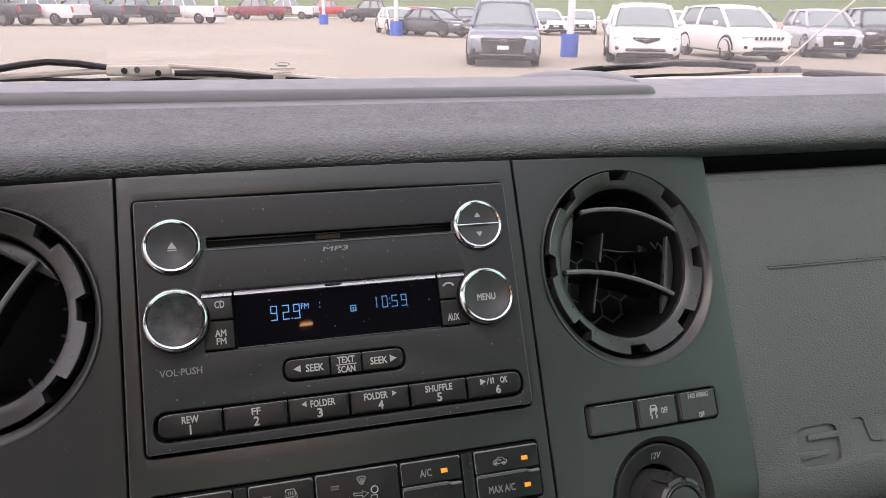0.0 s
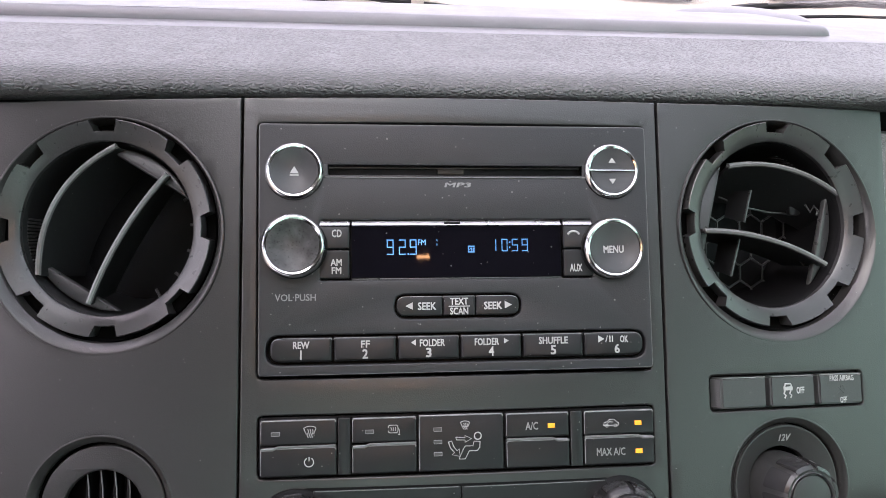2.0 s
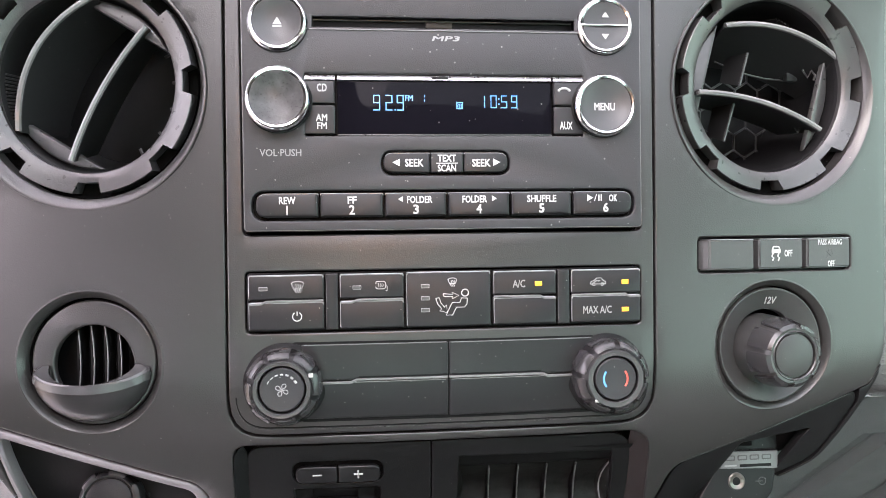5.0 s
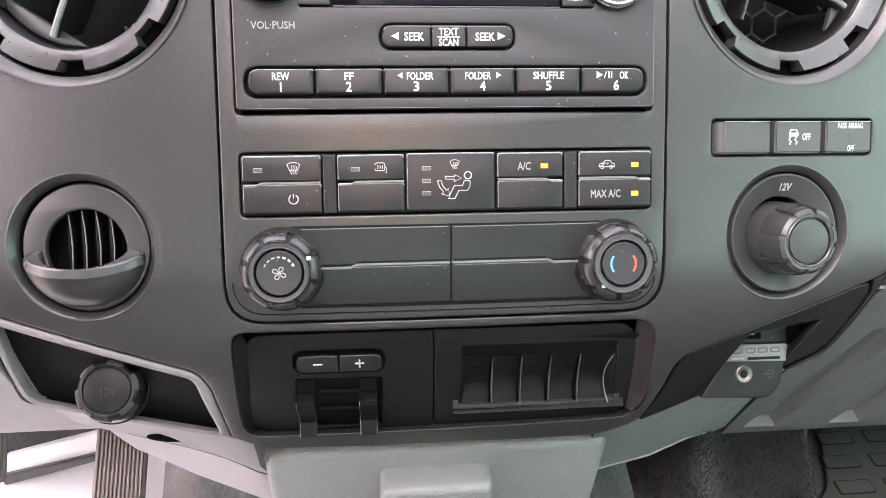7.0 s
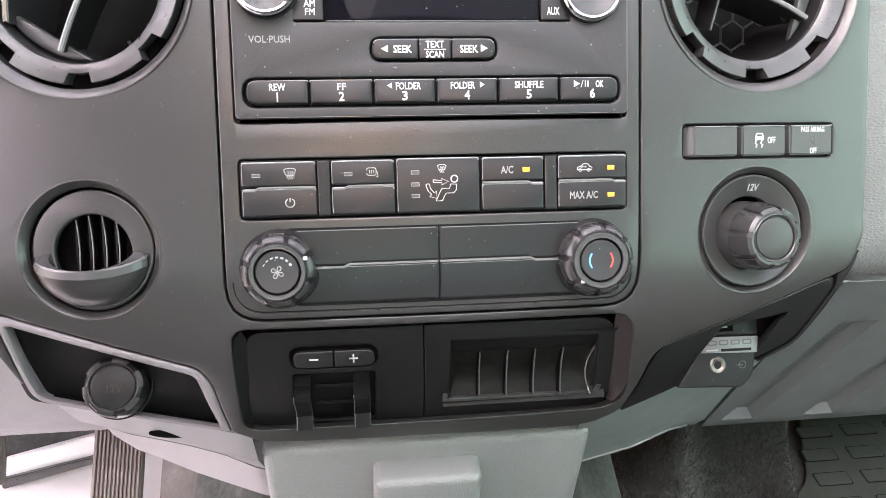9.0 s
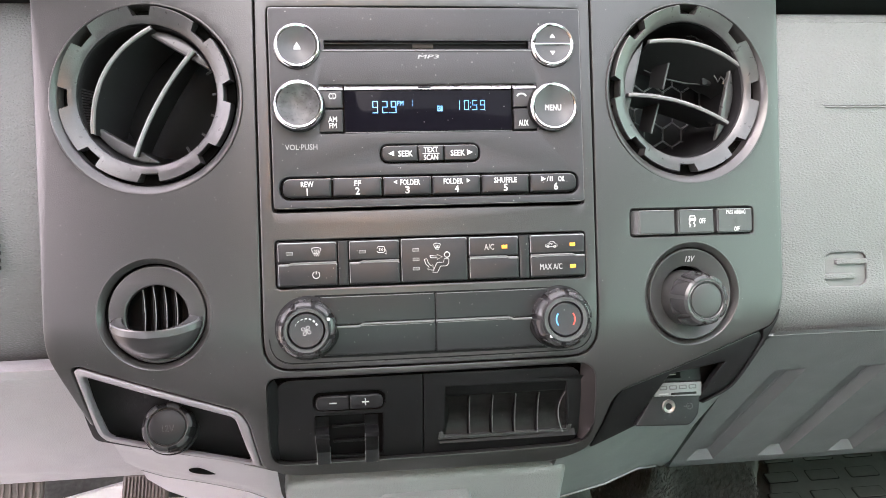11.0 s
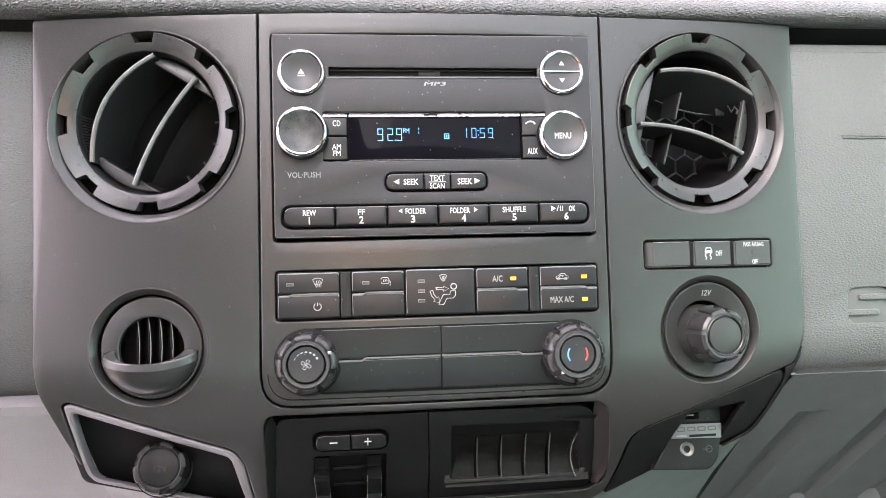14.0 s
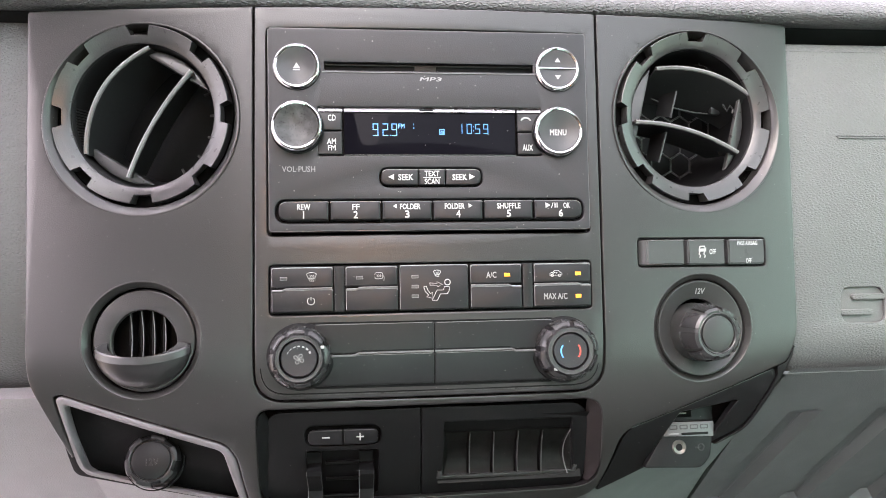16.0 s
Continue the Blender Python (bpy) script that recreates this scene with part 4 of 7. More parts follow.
def rotary(name, label, m, r=20.0, h=17.0, face_r=11.2, lobes=8, phase=0.2):
    """A lobed rotary knob with a sunk disc in its face."""
    t = thing(name, label, "knob", m)
    # black ring widened to draw the shadow round the knob's foot
    part("shadow_skirt", lathe([(r + 2.4, -2), (r + 2.2, 0.6), (r + 1.4, 1.0), (r - 1.4, 1.6)], 56), BLACK, t)
    part("body", lathe([(r - 0.4, 0), (r - 0.7, h - 8), (r - 1.4, h - 5), (r - 3.0, h - 2.2), (r - 4.4, h - 1.0), (r - 4.7, h - 0.2), (r - 5.6, h), (face_r + 1.7, h), (face_r + 1.3, h - 0.5), (face_r + 0.9, h - 3.4)], 56), BUTTON, t)
    part("collar", lathe([(r - 4.9, h - 0.3), (r - 5.3, h + 0.35), (r - 5.9, h + 0.2), (face_r + 2.2, h + 0.1), (face_r + 1.6, h + 0.25), (face_r + 1.2, h - 0.4)], 56), SWITCH, t, "smooth ring round the cap")
    for i in range(lobes):
        a = phase + 2 * math.pi * i / lobes
        half = math.pi / lobes * 0.80
        prof = [(r + 0.5, 2.0), (r + 0.5, h - 7.5), (r - 0.1, h - 4.6), (r - 1.5, h - 2.0), (r - 3.6, h - 0.6), (r - 4.4, h - 1.4), (r - 4.6, 2.0)]
        bm = bmesh.new()
        cols = [[bm.verts.new(Vector((math.cos(a + half * q) * pr, math.sin(a + half * q) * pr, pz)) * K) for pr, pz in prof] for q in np.linspace(-1, 1, 8)]
        for c0, c1 in zip(cols, cols[1:]):
            for n in range(len(prof)):
                m2 = (n + 1) % len(prof)
                bm.faces.new((c0[n], c1[n], c1[m2], c0[m2]))
        bm.faces.new(cols[0])
        bm.faces.new(cols[-1][::-1])
        bmesh.ops.recalc_face_normals(bm, faces=bm.faces)
        bmesh.ops.bevel(bm, geom=[e for e in bm.edges if e.calc_face_angle(0) > 1.0], offset=0.4 * K, segments=2, affect="EDGES")
        part("grip", bm, GRIP, t)
    cap = part("cap", lathe([(face_r + 0.5, h - 3.4), (face_r + 0.2, h - 0.7), (face_r - 0.4, h - 0.2), (face_r - 1.0, h - 0.3), (0, h - 0.6)], 48), FACE, t, "flat round black cap")
    return t, cap


fan, cap = rotary("fan_knob", "lobed black fan speed knob with white marks", PANEL @ pose(-0.0892, -0.1512, 0.002), r=19.8, phase=0.1)
for a in range(0, 360, 90):
    turn = Matrix.Rotation(radians(a + 8), 2)
    petal = [turn @ Vector(p) for p in ((0.2, 0.2), (0.25, 2.0), (0.9, 2.9), (2.1, 2.8), (2.5, 1.9), (1.9, 1.0), (0.2, 0.2))]
    icon([[(p.x, p.y) for p in petal]], 0.2, 16.55, WHITEINK, cap)
for i in range(7):
    a = radians(150 - i * 20)
    part("tick", tubes([[(8.0 * math.cos(a + d), 8.0 * math.sin(a + d), 16.5) for d in (-0.1, 0, 0.1)]], 0.28 + 0.08 * i), WHITEINK, cap)
part("pointer", block(13.6, 16.0, 6.0, 8.0, 15.0, 17.0, 0.3), WHITEINK, fan, "white pointer mark")
temp, cap = rotary("temperature_knob", "lobed black temperature knob with blue and red arcs", PANEL @ pose(0.0877, -0.1515, 0.002), r=20.4, phase=0.3)
icon([arc(0, 0, 6.6, 142, 218, 8)], 0.6, 16.5, BLUEINK, cap)
icon([arc(0, 0, 6.6, 38, -38, 8)], 0.6, 16.5, REDINK, cap)
part("pointer", block(-11.5, -9.3, -12.5, -10.5, 15.4, 17.0, 0.3), WHITEINK, temp, "white pointer mark")

# ---- switches ----
bank = thing("switch_bank", "row of three flat black dashboard switches", "switch", seat(194.8, -86.3, 0.0))
part("well", plate(rrect(-51, 51, -10.4, 10.6, 2.5), (), -9, -4, 0.2), BLACK, bank)
names = ((-49.4, -15.4), (-14.6, 17.0), (17.8, 49.6))
for i, (a, b) in enumerate(names):
    bm = bmesh.new()
    inset = 4.6 if i == 0 else 1.8
    low = [bm.verts.new(Vector((x, y, -4)) * K) for x, y in ((a + 0.8, -8.8), (b - 0.3, -8.8), (b - 0.3, 9.0), (a + 0.8, 9.0))]
    high = [bm.verts.new(Vector((x, y, z)) * K) for x, y, z in ((a + inset, -8.6, 1.4), (b - 0.6, -8.6, 1.4), (b - 0.6, 8.8, 1.4), (a + inset, 8.8, 1.4))]
    bm.faces.new(high)
    bm.faces.new(low[::-1])
    for n in range(4):
        bm.faces.new((low[n], low[(n + 1) % 4], high[(n + 1) % 4], high[n]))
    bmesh.ops.bevel(bm, geom=[e for e in bm.edges if any(v in high for v in e.verts)], offset=0.9 * K, segments=3, affect="EDGES")
    k = part("switch", bm, SWITCH, bank)
    # highlight of the switch's upper edge, set by a pale colour
    part("edge_highlight", tubes([[(a + inset + 0.6, 8.7, 1.15), (b - 1.0, 8.7, 1.15)]], 0.3), KEYRIM, k)
    if i == 1:
        words("OFF", 6.6, 0.3, 1.5, 3.7, WHITEINK, k, width=5.3, bold=0.03)
        icon([[(-2.6, 2.0), (-1.7, 4.0), (1.7, 4.0), (2.6, 2.0), (2.6, 0.6), (-2.6, 0.6), (-2.6, 2.0), (2.6, 2.0)], [(-2.2, 1.2), (2.2, 1.2)], [(-2.0, 0.2), (-2.8, -1.6), (-1.6, -2.6), (-2.4, -4.2)], [(1.8, 0.2), (1.0, -1.6), (2.2, -2.6), (1.4, -4.2)]], 0.5, 1.45, WHITEINK, k, "symbol", -1.6, 0.2)
    if i == 2:
        words("PASS AIRBAG", 35.0, 6.4, 1.5, 3.1, WHITEINK, k, width=16.4, bold=0.02)
        words("OFF", 35.6, -6.4, 1.5, 3.4, WHITEINK, k, width=4.6, bold=0.03)
        icon([[(-2, 2), (2, -2)], [(-2, -2), (1.6, 1.6), (2.4, 0)], [(p[0], p[1]) for p in arc(0.6, 2.2, 1.0, 0, 360, 8)]], 0.3, 1.3, DIMINK, k, "symbol", 34.4, -0.6)

# ---- round air vents ----
HEXES = [(x, y) for x in range(-3, 4) for y in range(-3, 4)]


def air_vent(u, v, hole, r_out, r_in, turn_deg, blades, name_label, honeycomb):
    tilt = pose(0.0012 if u > 0 else -0.0020, 0.0022, -0.0004, 3, 1.5 if u > 0 else -1.5)
    t = thing("air_vent", name_label, "air vent", seat(u, v, 0) @ tilt, "round dash vents")
    rows = []
    for dr, dy, z in ((4.6, -1.4, -0.9), (4.0, -1.4, 0.05), (3.4, -1.4, 0.15), (2.7, -1.2, -0.2), (0.4, 0.6, -3.4), (-0.2, 0.8, -4.4), (-0.4, 0.8, -13)):
        rows.append([((hole + dr) * math.cos(radians(a)), dy + (hole + dr) * math.sin(radians(a)), z) for a in range(360, -1, -4)])
    part("lip", face_sheet(rows), BEZEL, t).matrix_basis = tilt.inverted()
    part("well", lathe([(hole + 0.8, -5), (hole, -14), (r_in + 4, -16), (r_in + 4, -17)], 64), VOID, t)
    bm = bmesh.new()
    n, loops = 240, []
    for i in range(n):
        a = 2 * math.pi * i / n
        q = ((a - math.pi / 8 + math.pi / 8) / (math.pi / 4) + 0.5) % 1.0
        notch_in = max(0.0, min(1.0, (0.165 - abs(q - 0.5)) / 0.02))
        rim = r_out - 6.0 * notch_in
        top = -6.2 + (rim - 0.5 - r_in - 0.8) * 4.0 / (r_out - 1.3 - r_in)
        line = [(r_in, -16), (r_in, -7.0), (r_in + 0.8, -6.2), (r_in + (rim - r_in) * 0.5, -6.2 + (top + 6.2) * 0.5), (rim - 0.5, top), (rim - 0.1, top - 0.3), (rim, top - 0.8), (rim, -13)]
        loops.append([bm.verts.new(Vector((r * math.cos(a), r * math.sin(a), z)) * K) for r, z in line])
    for a, b in zip(loops, loops[1:] + loops[:1]):
        for i in range(7):
            bm.faces.new((a[i], a[i + 1], b[i + 1], b[i]))
    ring = part("ring", bm, RINGPLASTIC, t, "castellated dark plastic ring")
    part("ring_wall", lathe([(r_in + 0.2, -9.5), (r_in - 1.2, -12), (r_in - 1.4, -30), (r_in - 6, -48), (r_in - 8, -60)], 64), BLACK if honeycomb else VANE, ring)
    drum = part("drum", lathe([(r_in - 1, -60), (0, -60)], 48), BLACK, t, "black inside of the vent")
    turn = Matrix.Rotation(radians(turn_deg), 4, "Z")
    # flat end cheeks of the turning drum
    for side in (1, -1):
        chord = 0.815
        a = math.acos(chord)
        seg = [(side * r_in * 0.985 * math.cos(q), r_in * 0.985 * math.sin(q)) for q in np.linspace(-a, a, 18)]
        mesh = plate(seg, (), -9.5, -5.6, 1.2, 2)
        mesh.transform(turn @ Matrix.Rotation(side * radians(12), 4, "Y"))
        part("cheek", mesh, RINGPLASTIC, t)
    # two curved blades, deep and solid, with rounded edges
    for off, bow, slide in blades:
        bm = bmesh.new()
        n = 24
        grid, edge, half = [], [], 0.86 * r_in
        for i in range(n + 1):
            q = -1 + 2 * i / n
            x, y = slide + q * half, off + bow * (1 - q * q)
            rear = off * 0.62 + bow * 0.5 * (1 - q * q) - (6.0 if honeycomb else 0.0)
            grid.append([bm.verts.new(turn @ (Vector(p) * K)) for p in ((x, y + 1.5, -9.5), (x, y - 1.5, -9.0), (x * 0.9, rear - 1.2, -42), (x * 0.9, rear + 1.2, -42))])
            edge.append(tuple(turn @ Vector((x, y, -8.8))))
        for a, b in zip(grid, grid[1:]):
            for i in range(4):
                bm.faces.new((a[i], a[(i + 1) % 4], b[(i + 1) % 4], b[i]))
        bm.faces.new(grid[0])
        bm.faces.new(grid[-1])
        blade = part("blade", bm, VANE, t)
        # grey tone gives the blade's front edge its highlight
        part("edge_strip", tubes([edge], 1.7, resolution=2), STRIP, blade, "grey rounded blade edge")
    if honeycomb:
        lines = []
        for ix, iy in HEXES:
            cx, cy = ix * 17.0 + (8.5 if iy % 2 else 0), iy * 14.7
            if math.hypot(cx, cy) < r_in + 2:
                lines.append([(cx + 9.4 * math.sin(math.pi / 3 * q), cy + 9.4 * math.cos(math.pi / 3 * q), -52) for q in range(4)])
        part("honeycomb", tubes(lines, 0.8), RINGPLASTIC, drum, "dark honeycomb grille")
        # upright stub blades behind the level ones, each a thin leaning fin
        for x, y0, y1, lean, w in ((-9.5, 2.2, 22, 2.5, 4.0), (-18.8, -31.4, -8.4, 3.2, 3.0)):
            bm = bmesh.new()
            f = [bm.verts.new(Vector(p) * K) for p in ((x - lean, y0, -20), (x + lean, y1, -20), (x + lean - w, y1, -36), (x - lean * 0.3 - w, y0 + 4, -36))]
            r = [bm.verts.new(v.co + Vector((1.4, 0, 0)) * K) for v in f]
            for q in ((f[0], f[1], f[2], f[3]), (r[3], r[2], r[1], r[0])):
                bm.faces.new(q)
            for i in range(4):
                bm.faces.new((f[i], r[i], r[(i + 1) % 4], f[(i + 1) % 4]))
            fin = part("cross_blade", bm, VANE, drum)
            part("fin_edge", tubes([[(x - lean + 0.7, y0, -20), (x + lean + 0.7, y1, -20)]], 0.9), RINGPLASTIC, fin)
        part("link", tubes([[(-18, 19, -36), (0, 13, -36), (18, 10, -36), (36, 9, -36)]], 0.6), RINGPLASTIC, drum)
        for x, y in ((38, 11), (32, -23)):
            part("link_hook", tubes([[(x - 3, y + 3, -22), (x - 1, y - 2, -20), (x + 1, y + 2, -19), (x + 3, y - 1, -18), (x + 2, y - 4, -18)]], 0.7), RINGPLASTIC, drum)
        part("link_stop", block(30, 38, 8, 16, -34, -30, 1.0), VANE, drum)
        part("comb", tubes([[((r_in - 5) * math.cos(radians(a + d)), (r_in - 5) * math.sin(radians(a + d)), -20 - 6 * d) for d in (0, 1.5)] for a in range(28, 74, 3)], 0.5), GRIP, drum, "fine teeth round the rim")
    else:
        for i in range(5):
            a = radians(-62 + i * 22)
            part("tooth", tubes([[((r_in - 10) * math.cos(a), (r_in - 10) * math.sin(a), -30), ((r_in - 1) * math.cos(a), (r_in - 1) * math.sin(a), -30)]], 0.9), RINGPLASTIC, drum)
        for i in range(16):
            a = radians(172 + i * 2.4)
            part("tooth", tubes([[((r_in - 1.6) * math.cos(a), (r_in - 1.6) * math.sin(a), -12), ((r_in - 4.5) * math.cos(a), (r_in - 4.5) * math.sin(a), -24)]], 0.5), RINGPLASTIC, drum)
    return t


air_vent(*VENT_L, 59.9, 48.6, 58, ((20.0, 13.2, 0.0), (-12.6, 4.2, 1.0)), "round black dash vent with blades turned upright", False)
air_vent(*VENT_R, 61.8, 50.6, -13.2, ((27.0, 9.4, 6.5), (-14.8, 5.6, -1.0)), "round black dash vent with nearly level blades", True)

# ---- small round vent with a scoop ----
small = thing("closed_vent", "small round black vent with slats and a scoop lip", "air vent", seat(OUT_L[0], OUT_L[1], 0))
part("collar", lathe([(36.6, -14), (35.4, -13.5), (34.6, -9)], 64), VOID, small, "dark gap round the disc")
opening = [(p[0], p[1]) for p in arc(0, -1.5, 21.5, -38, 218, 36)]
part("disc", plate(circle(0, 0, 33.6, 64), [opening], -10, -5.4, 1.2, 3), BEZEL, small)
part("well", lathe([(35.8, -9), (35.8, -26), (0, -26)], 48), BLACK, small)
for x in (-11.3, -3.8, 3.7, 11.0):
    slat = part("slat", block(x - 0.6, x + 0.6, -22, 20, -23, -11, 0.4), BLACK, small)
    part("slat_edge", tubes([[(x + 1.6 * (1 - (q / 20) ** 2), q, -10.8) for q in (-20, -10, 0, 10, 19)]], 0.45), STRIP, slat)
bm = bmesh.new()
bmesh.ops.create_uvsphere(bm, u_segments=48, v_segments=32, radius=1)
for v in bm.verts:
    v.co = Vector((v.co.x * 31.2, -5 + v.co.y * 26, -3.5 + v.co.z * 15)) * K
bmesh.ops.bisect_plane(bm, geom=bm.verts[:] + bm.edges[:] + bm.faces[:], plane_co=Vector((0, -5.5 * K, 0)), plane_no=Vector((0, 1, 0.6)), clear_outer=True)
bmesh.ops.bisect_plane(bm, geom=bm.verts[:] + bm.edges[:] + bm.faces[:], plane_co=Vector((0, 0, -6.5 * K)), plane_no=Vector((0, 0, -1)), clear_outer=True)
bmesh.ops.recalc_face_normals(bm, faces=bm.faces)
bmesh.ops.solidify(bm, geom=bm.faces[:], thickness=3.0 * K)
lip = part("scoop", bm, GLOSSDARK, small, "rounded scoop lip")
rows = []
for fo, fi in ((1.0, 0.0), (0.995, 0.02), (0.97, 0.1), (0.88, 0.2), (0.7, 0.4), (0.5, 0.55), (0.25, 0.7), (0.1, 0.85), (0.0, 1.0)):
    rows.append([])
    for a in range(0, 181, 6):
        c, s_ = math.cos(radians(a)), math.sin(radians(a))
        # the lip is wide at its two ends and slim in the middle
        x = 31.4 * c * fo + 22.0 * c * (1 - fo)
        z = -3.4 + 14.6 * s_ * fo + (13.6 * s_ - 0.5) * (1 - fo)
        y = -4.2 - 0.55 * z + (1.0 if 0.05 < fo < 0.97 else 0.0) - (4.0 if fi == 0.0 or fi == 1.0 else 0.0) - 3.4 * fo ** 4 * (1 - s_) ** 6 - 1.2 * s_ * (1 - fo)
        rows[-1].append((x, y, z))
part("rim", face_sheet(rows), SCOOP, lip, "smooth wide scoop rim")


# ---- power outlets ----
outlet = thing("power_outlet", "round 12 volt outlet with a lobed black cap", "power outlet", seat(OUT_R[0], OUT_R[1], 0))
part("collar", lathe([(37.2, -14), (36.0, -13.5), (35.4, -9)], 64), VOID, outlet, "dark gap round the dial")
part("dial", lathe([(34.2, -13), (34.0, -4.2), (33.5, -3.4), (32.8, -3.3), (31.8, -3.8), (26.0, -6.5), (21.0, -8.8), (20.6, -13)], 64), DIAL, outlet)
words("12V", 1.2, 0, 0, 4.4, WHITEINK, outlet, width=7.2, bold=0.03, slant=0.0).matrix_basis = pose(0, 0.0262, -0.0058, 24)


def plug(parent, base, r, z0, h, face_r, lobes, share, rubber, grip):
    """A tapering cap: a wide base, grip lobes round its shoulder and a sunk disc in its face."""
    mid = base * 0.55 + r * 0.45
    line = [(base + 0.2, z0 - 6), (base, z0 + h * 0.05), (base - 1.2, z0 + h * 0.2), (mid + 0.6, z0 + h * 0.38), (mid - 0.6, z0 + h * 0.55), (r + 0.4, z0 + h * 0.85), (r - 0.4, z0 + h * 0.95), (r - 1.8, z0 + h)]
    body = part("cap", lathe(line + [(face_r + 1.9, z0 + h), (face_r + 1.3, z0 + h - 0.3), (face_r + 1.0, z0 + h - 1.6), (face_r + 0.2, z0 + h - 1.6), (face_r, z0 + h - 0.5), (face_r - 0.9, z0 + h - 0.1), (0, z0 + h - 0.2)], 56), rubber, parent, "black rubber cap")
    part("face_ring", lathe([(face_r + 2.3, z0 + h - 0.1), (face_r + 1.7, z0 + h + 0.35), (face_r + 1.1, z0 + h - 0.1)], 48), grip, body, "rubbed ring round the cap's disc")
    for i in range(lobes):
        a = 0.25 + 2 * math.pi * i / lobes
        half = math.pi / lobes * share
        rows = [(mid + 1.5, z0 + h * 0.40), (mid + 1.3, z0 + h * 0.52), (r + 1.9, z0 + h * 0.8), (r + 0.8, z0 + h * 0.97), (r - 1.2, z0 + h + 0.5), (r - 2.6, z0 + h + 0.3), (r - 2.8, z0 + h * 0.6), (mid - 3.0, z0 + h * 0.40)]
        bm = bmesh.new()
        cols = [[bm.verts.new(Vector((math.cos(a + half * q) * pr, math.sin(a + half * q) * pr, pz)) * K) for pr, pz in rows] for q in np.linspace(-1, 1, 8)]
        for c0, c1 in zip(cols, cols[1:]):
            for n in range(len(rows)):
                m2 = (n + 1) % len(rows)
                bm.faces.new((c0[n], c1[n], c1[m2], c0[m2]))
        bm.faces.new(cols[0])
        bm.faces.new(cols[-1][::-1])
        bmesh.ops.recalc_face_normals(bm, faces=bm.faces)
        bmesh.ops.bevel(bm, geom=[e for e in bm.edges if e.calc_face_angle(0) > 0.9], offset=0.45 * K, segments=2, affect="EDGES")
        part("grip", bm, grip, body)
    return body


plug(outlet, 20.6, 17.0, -8, 27, 12.0, 8, 0.80, DIAL, GRIP).matrix_basis = pose(-0.0008, -0.0030, 0)

pocket = thing("dash_pocket", "black slanted recess under the bezel", "dash pocket")
part("back_panel", bent(plate(rounded([(-258, -168), (-125, -194), (-125, -268), (-150, -262), (-252, -235)], 5), (), -18, -13.5, 0.5)), BLACK, pocket)
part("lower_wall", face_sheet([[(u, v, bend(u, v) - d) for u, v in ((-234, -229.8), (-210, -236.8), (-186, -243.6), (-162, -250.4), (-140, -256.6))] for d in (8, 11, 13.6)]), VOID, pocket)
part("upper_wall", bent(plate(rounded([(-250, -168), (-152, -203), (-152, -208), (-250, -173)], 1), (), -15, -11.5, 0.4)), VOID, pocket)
socket = thing("power_outlet", "12 volt outlet cap in the dash recess", "power outlet", PANEL @ pose(-0.1922, -0.2235, -0.043, -14, 3))
part("flange", lathe([(20, -2), (19.8, 0.5), (19, 1)], 48), BLACK, socket)
plug(socket, 17.6, 16.0, 0, 14, 12.4, 6, 0.6, INSERT, BUTTON)
words("12V", 0, -1.0, 13.9, 4.6, BUTTON, socket, width=8.4)

# ---- brake controller and coin tray in the lower frame ----
brake = thing("brake_controller", "black trailer brake controller with slide levers", "brake controller")
slide = rrect(-88.5, -38.5, -258, -219.6, 2)
button_hole = rrect(-88.8, -36.8, -216.0, -200.6, 7)
part("front", bent(plate(rounded([(-113.4, -190.2), (-9.9, -189.6), (-7.0, -264), (-118.6, -261.4)], [10, 0.5, 0.5, 10]), [slide, button_hole], -14, -9, 0.8, 2)), INSERT, brake)
part("surround", bent(plate(rounded([(-124, -184), (130, -184), (132, -264), (-126, -264)], 6), [rounded([(3, -196), (106, -196), (112, -254), (3, -253)], 3)], -24, -20, 0.4)), BLACK, brake)
part("button_well", bent(plate(rrect(-91, -35, -218, -198.4, 7), (), -16, -13, 0.4)), VOID, brake)
part("slide_back", bent(plate(rrect(-92, -36, -266, -218, 2), (), -22, -18, 0.4)), BLACK, brake)
for y in (-231, -245):
    part("slide_rib", bent(plate(rrect(-76, -52, y - 1.2, y + 1.2, 0.5), (), -18, -14.5, 0.5)), INSERT, brake)
for x0, x1, sign in ((-86.6, -63.2, "minus"), (-62.4, -38.6, "plus")):
    r = [5, 0.6, 0.6, 5] if sign == "minus" else [0.6, 5, 5, 0.6]
    k = part("button", bent(plate(rounded([(x0, -214.6), (x1, -214.6), (x1, -203.4), (x0, -203.4)], r), (), -11, -5.8, 1.0, 2)), BUTTON, brake)
    cx = -74.5 if sign == "minus" else -51.2
    strokes = [[(cx - 2.6, -208.8), (cx + 2.6, -208.8)]] + ([[(cx, -211.4), (cx, -208.8), (cx, -206.2)]] if sign == "plus" else [])
    part("symbol", tubes([[(x, y, bend(x, y) - 5.5) for x, y in line] for line in strokes], 0.5), WHITEINK, k)
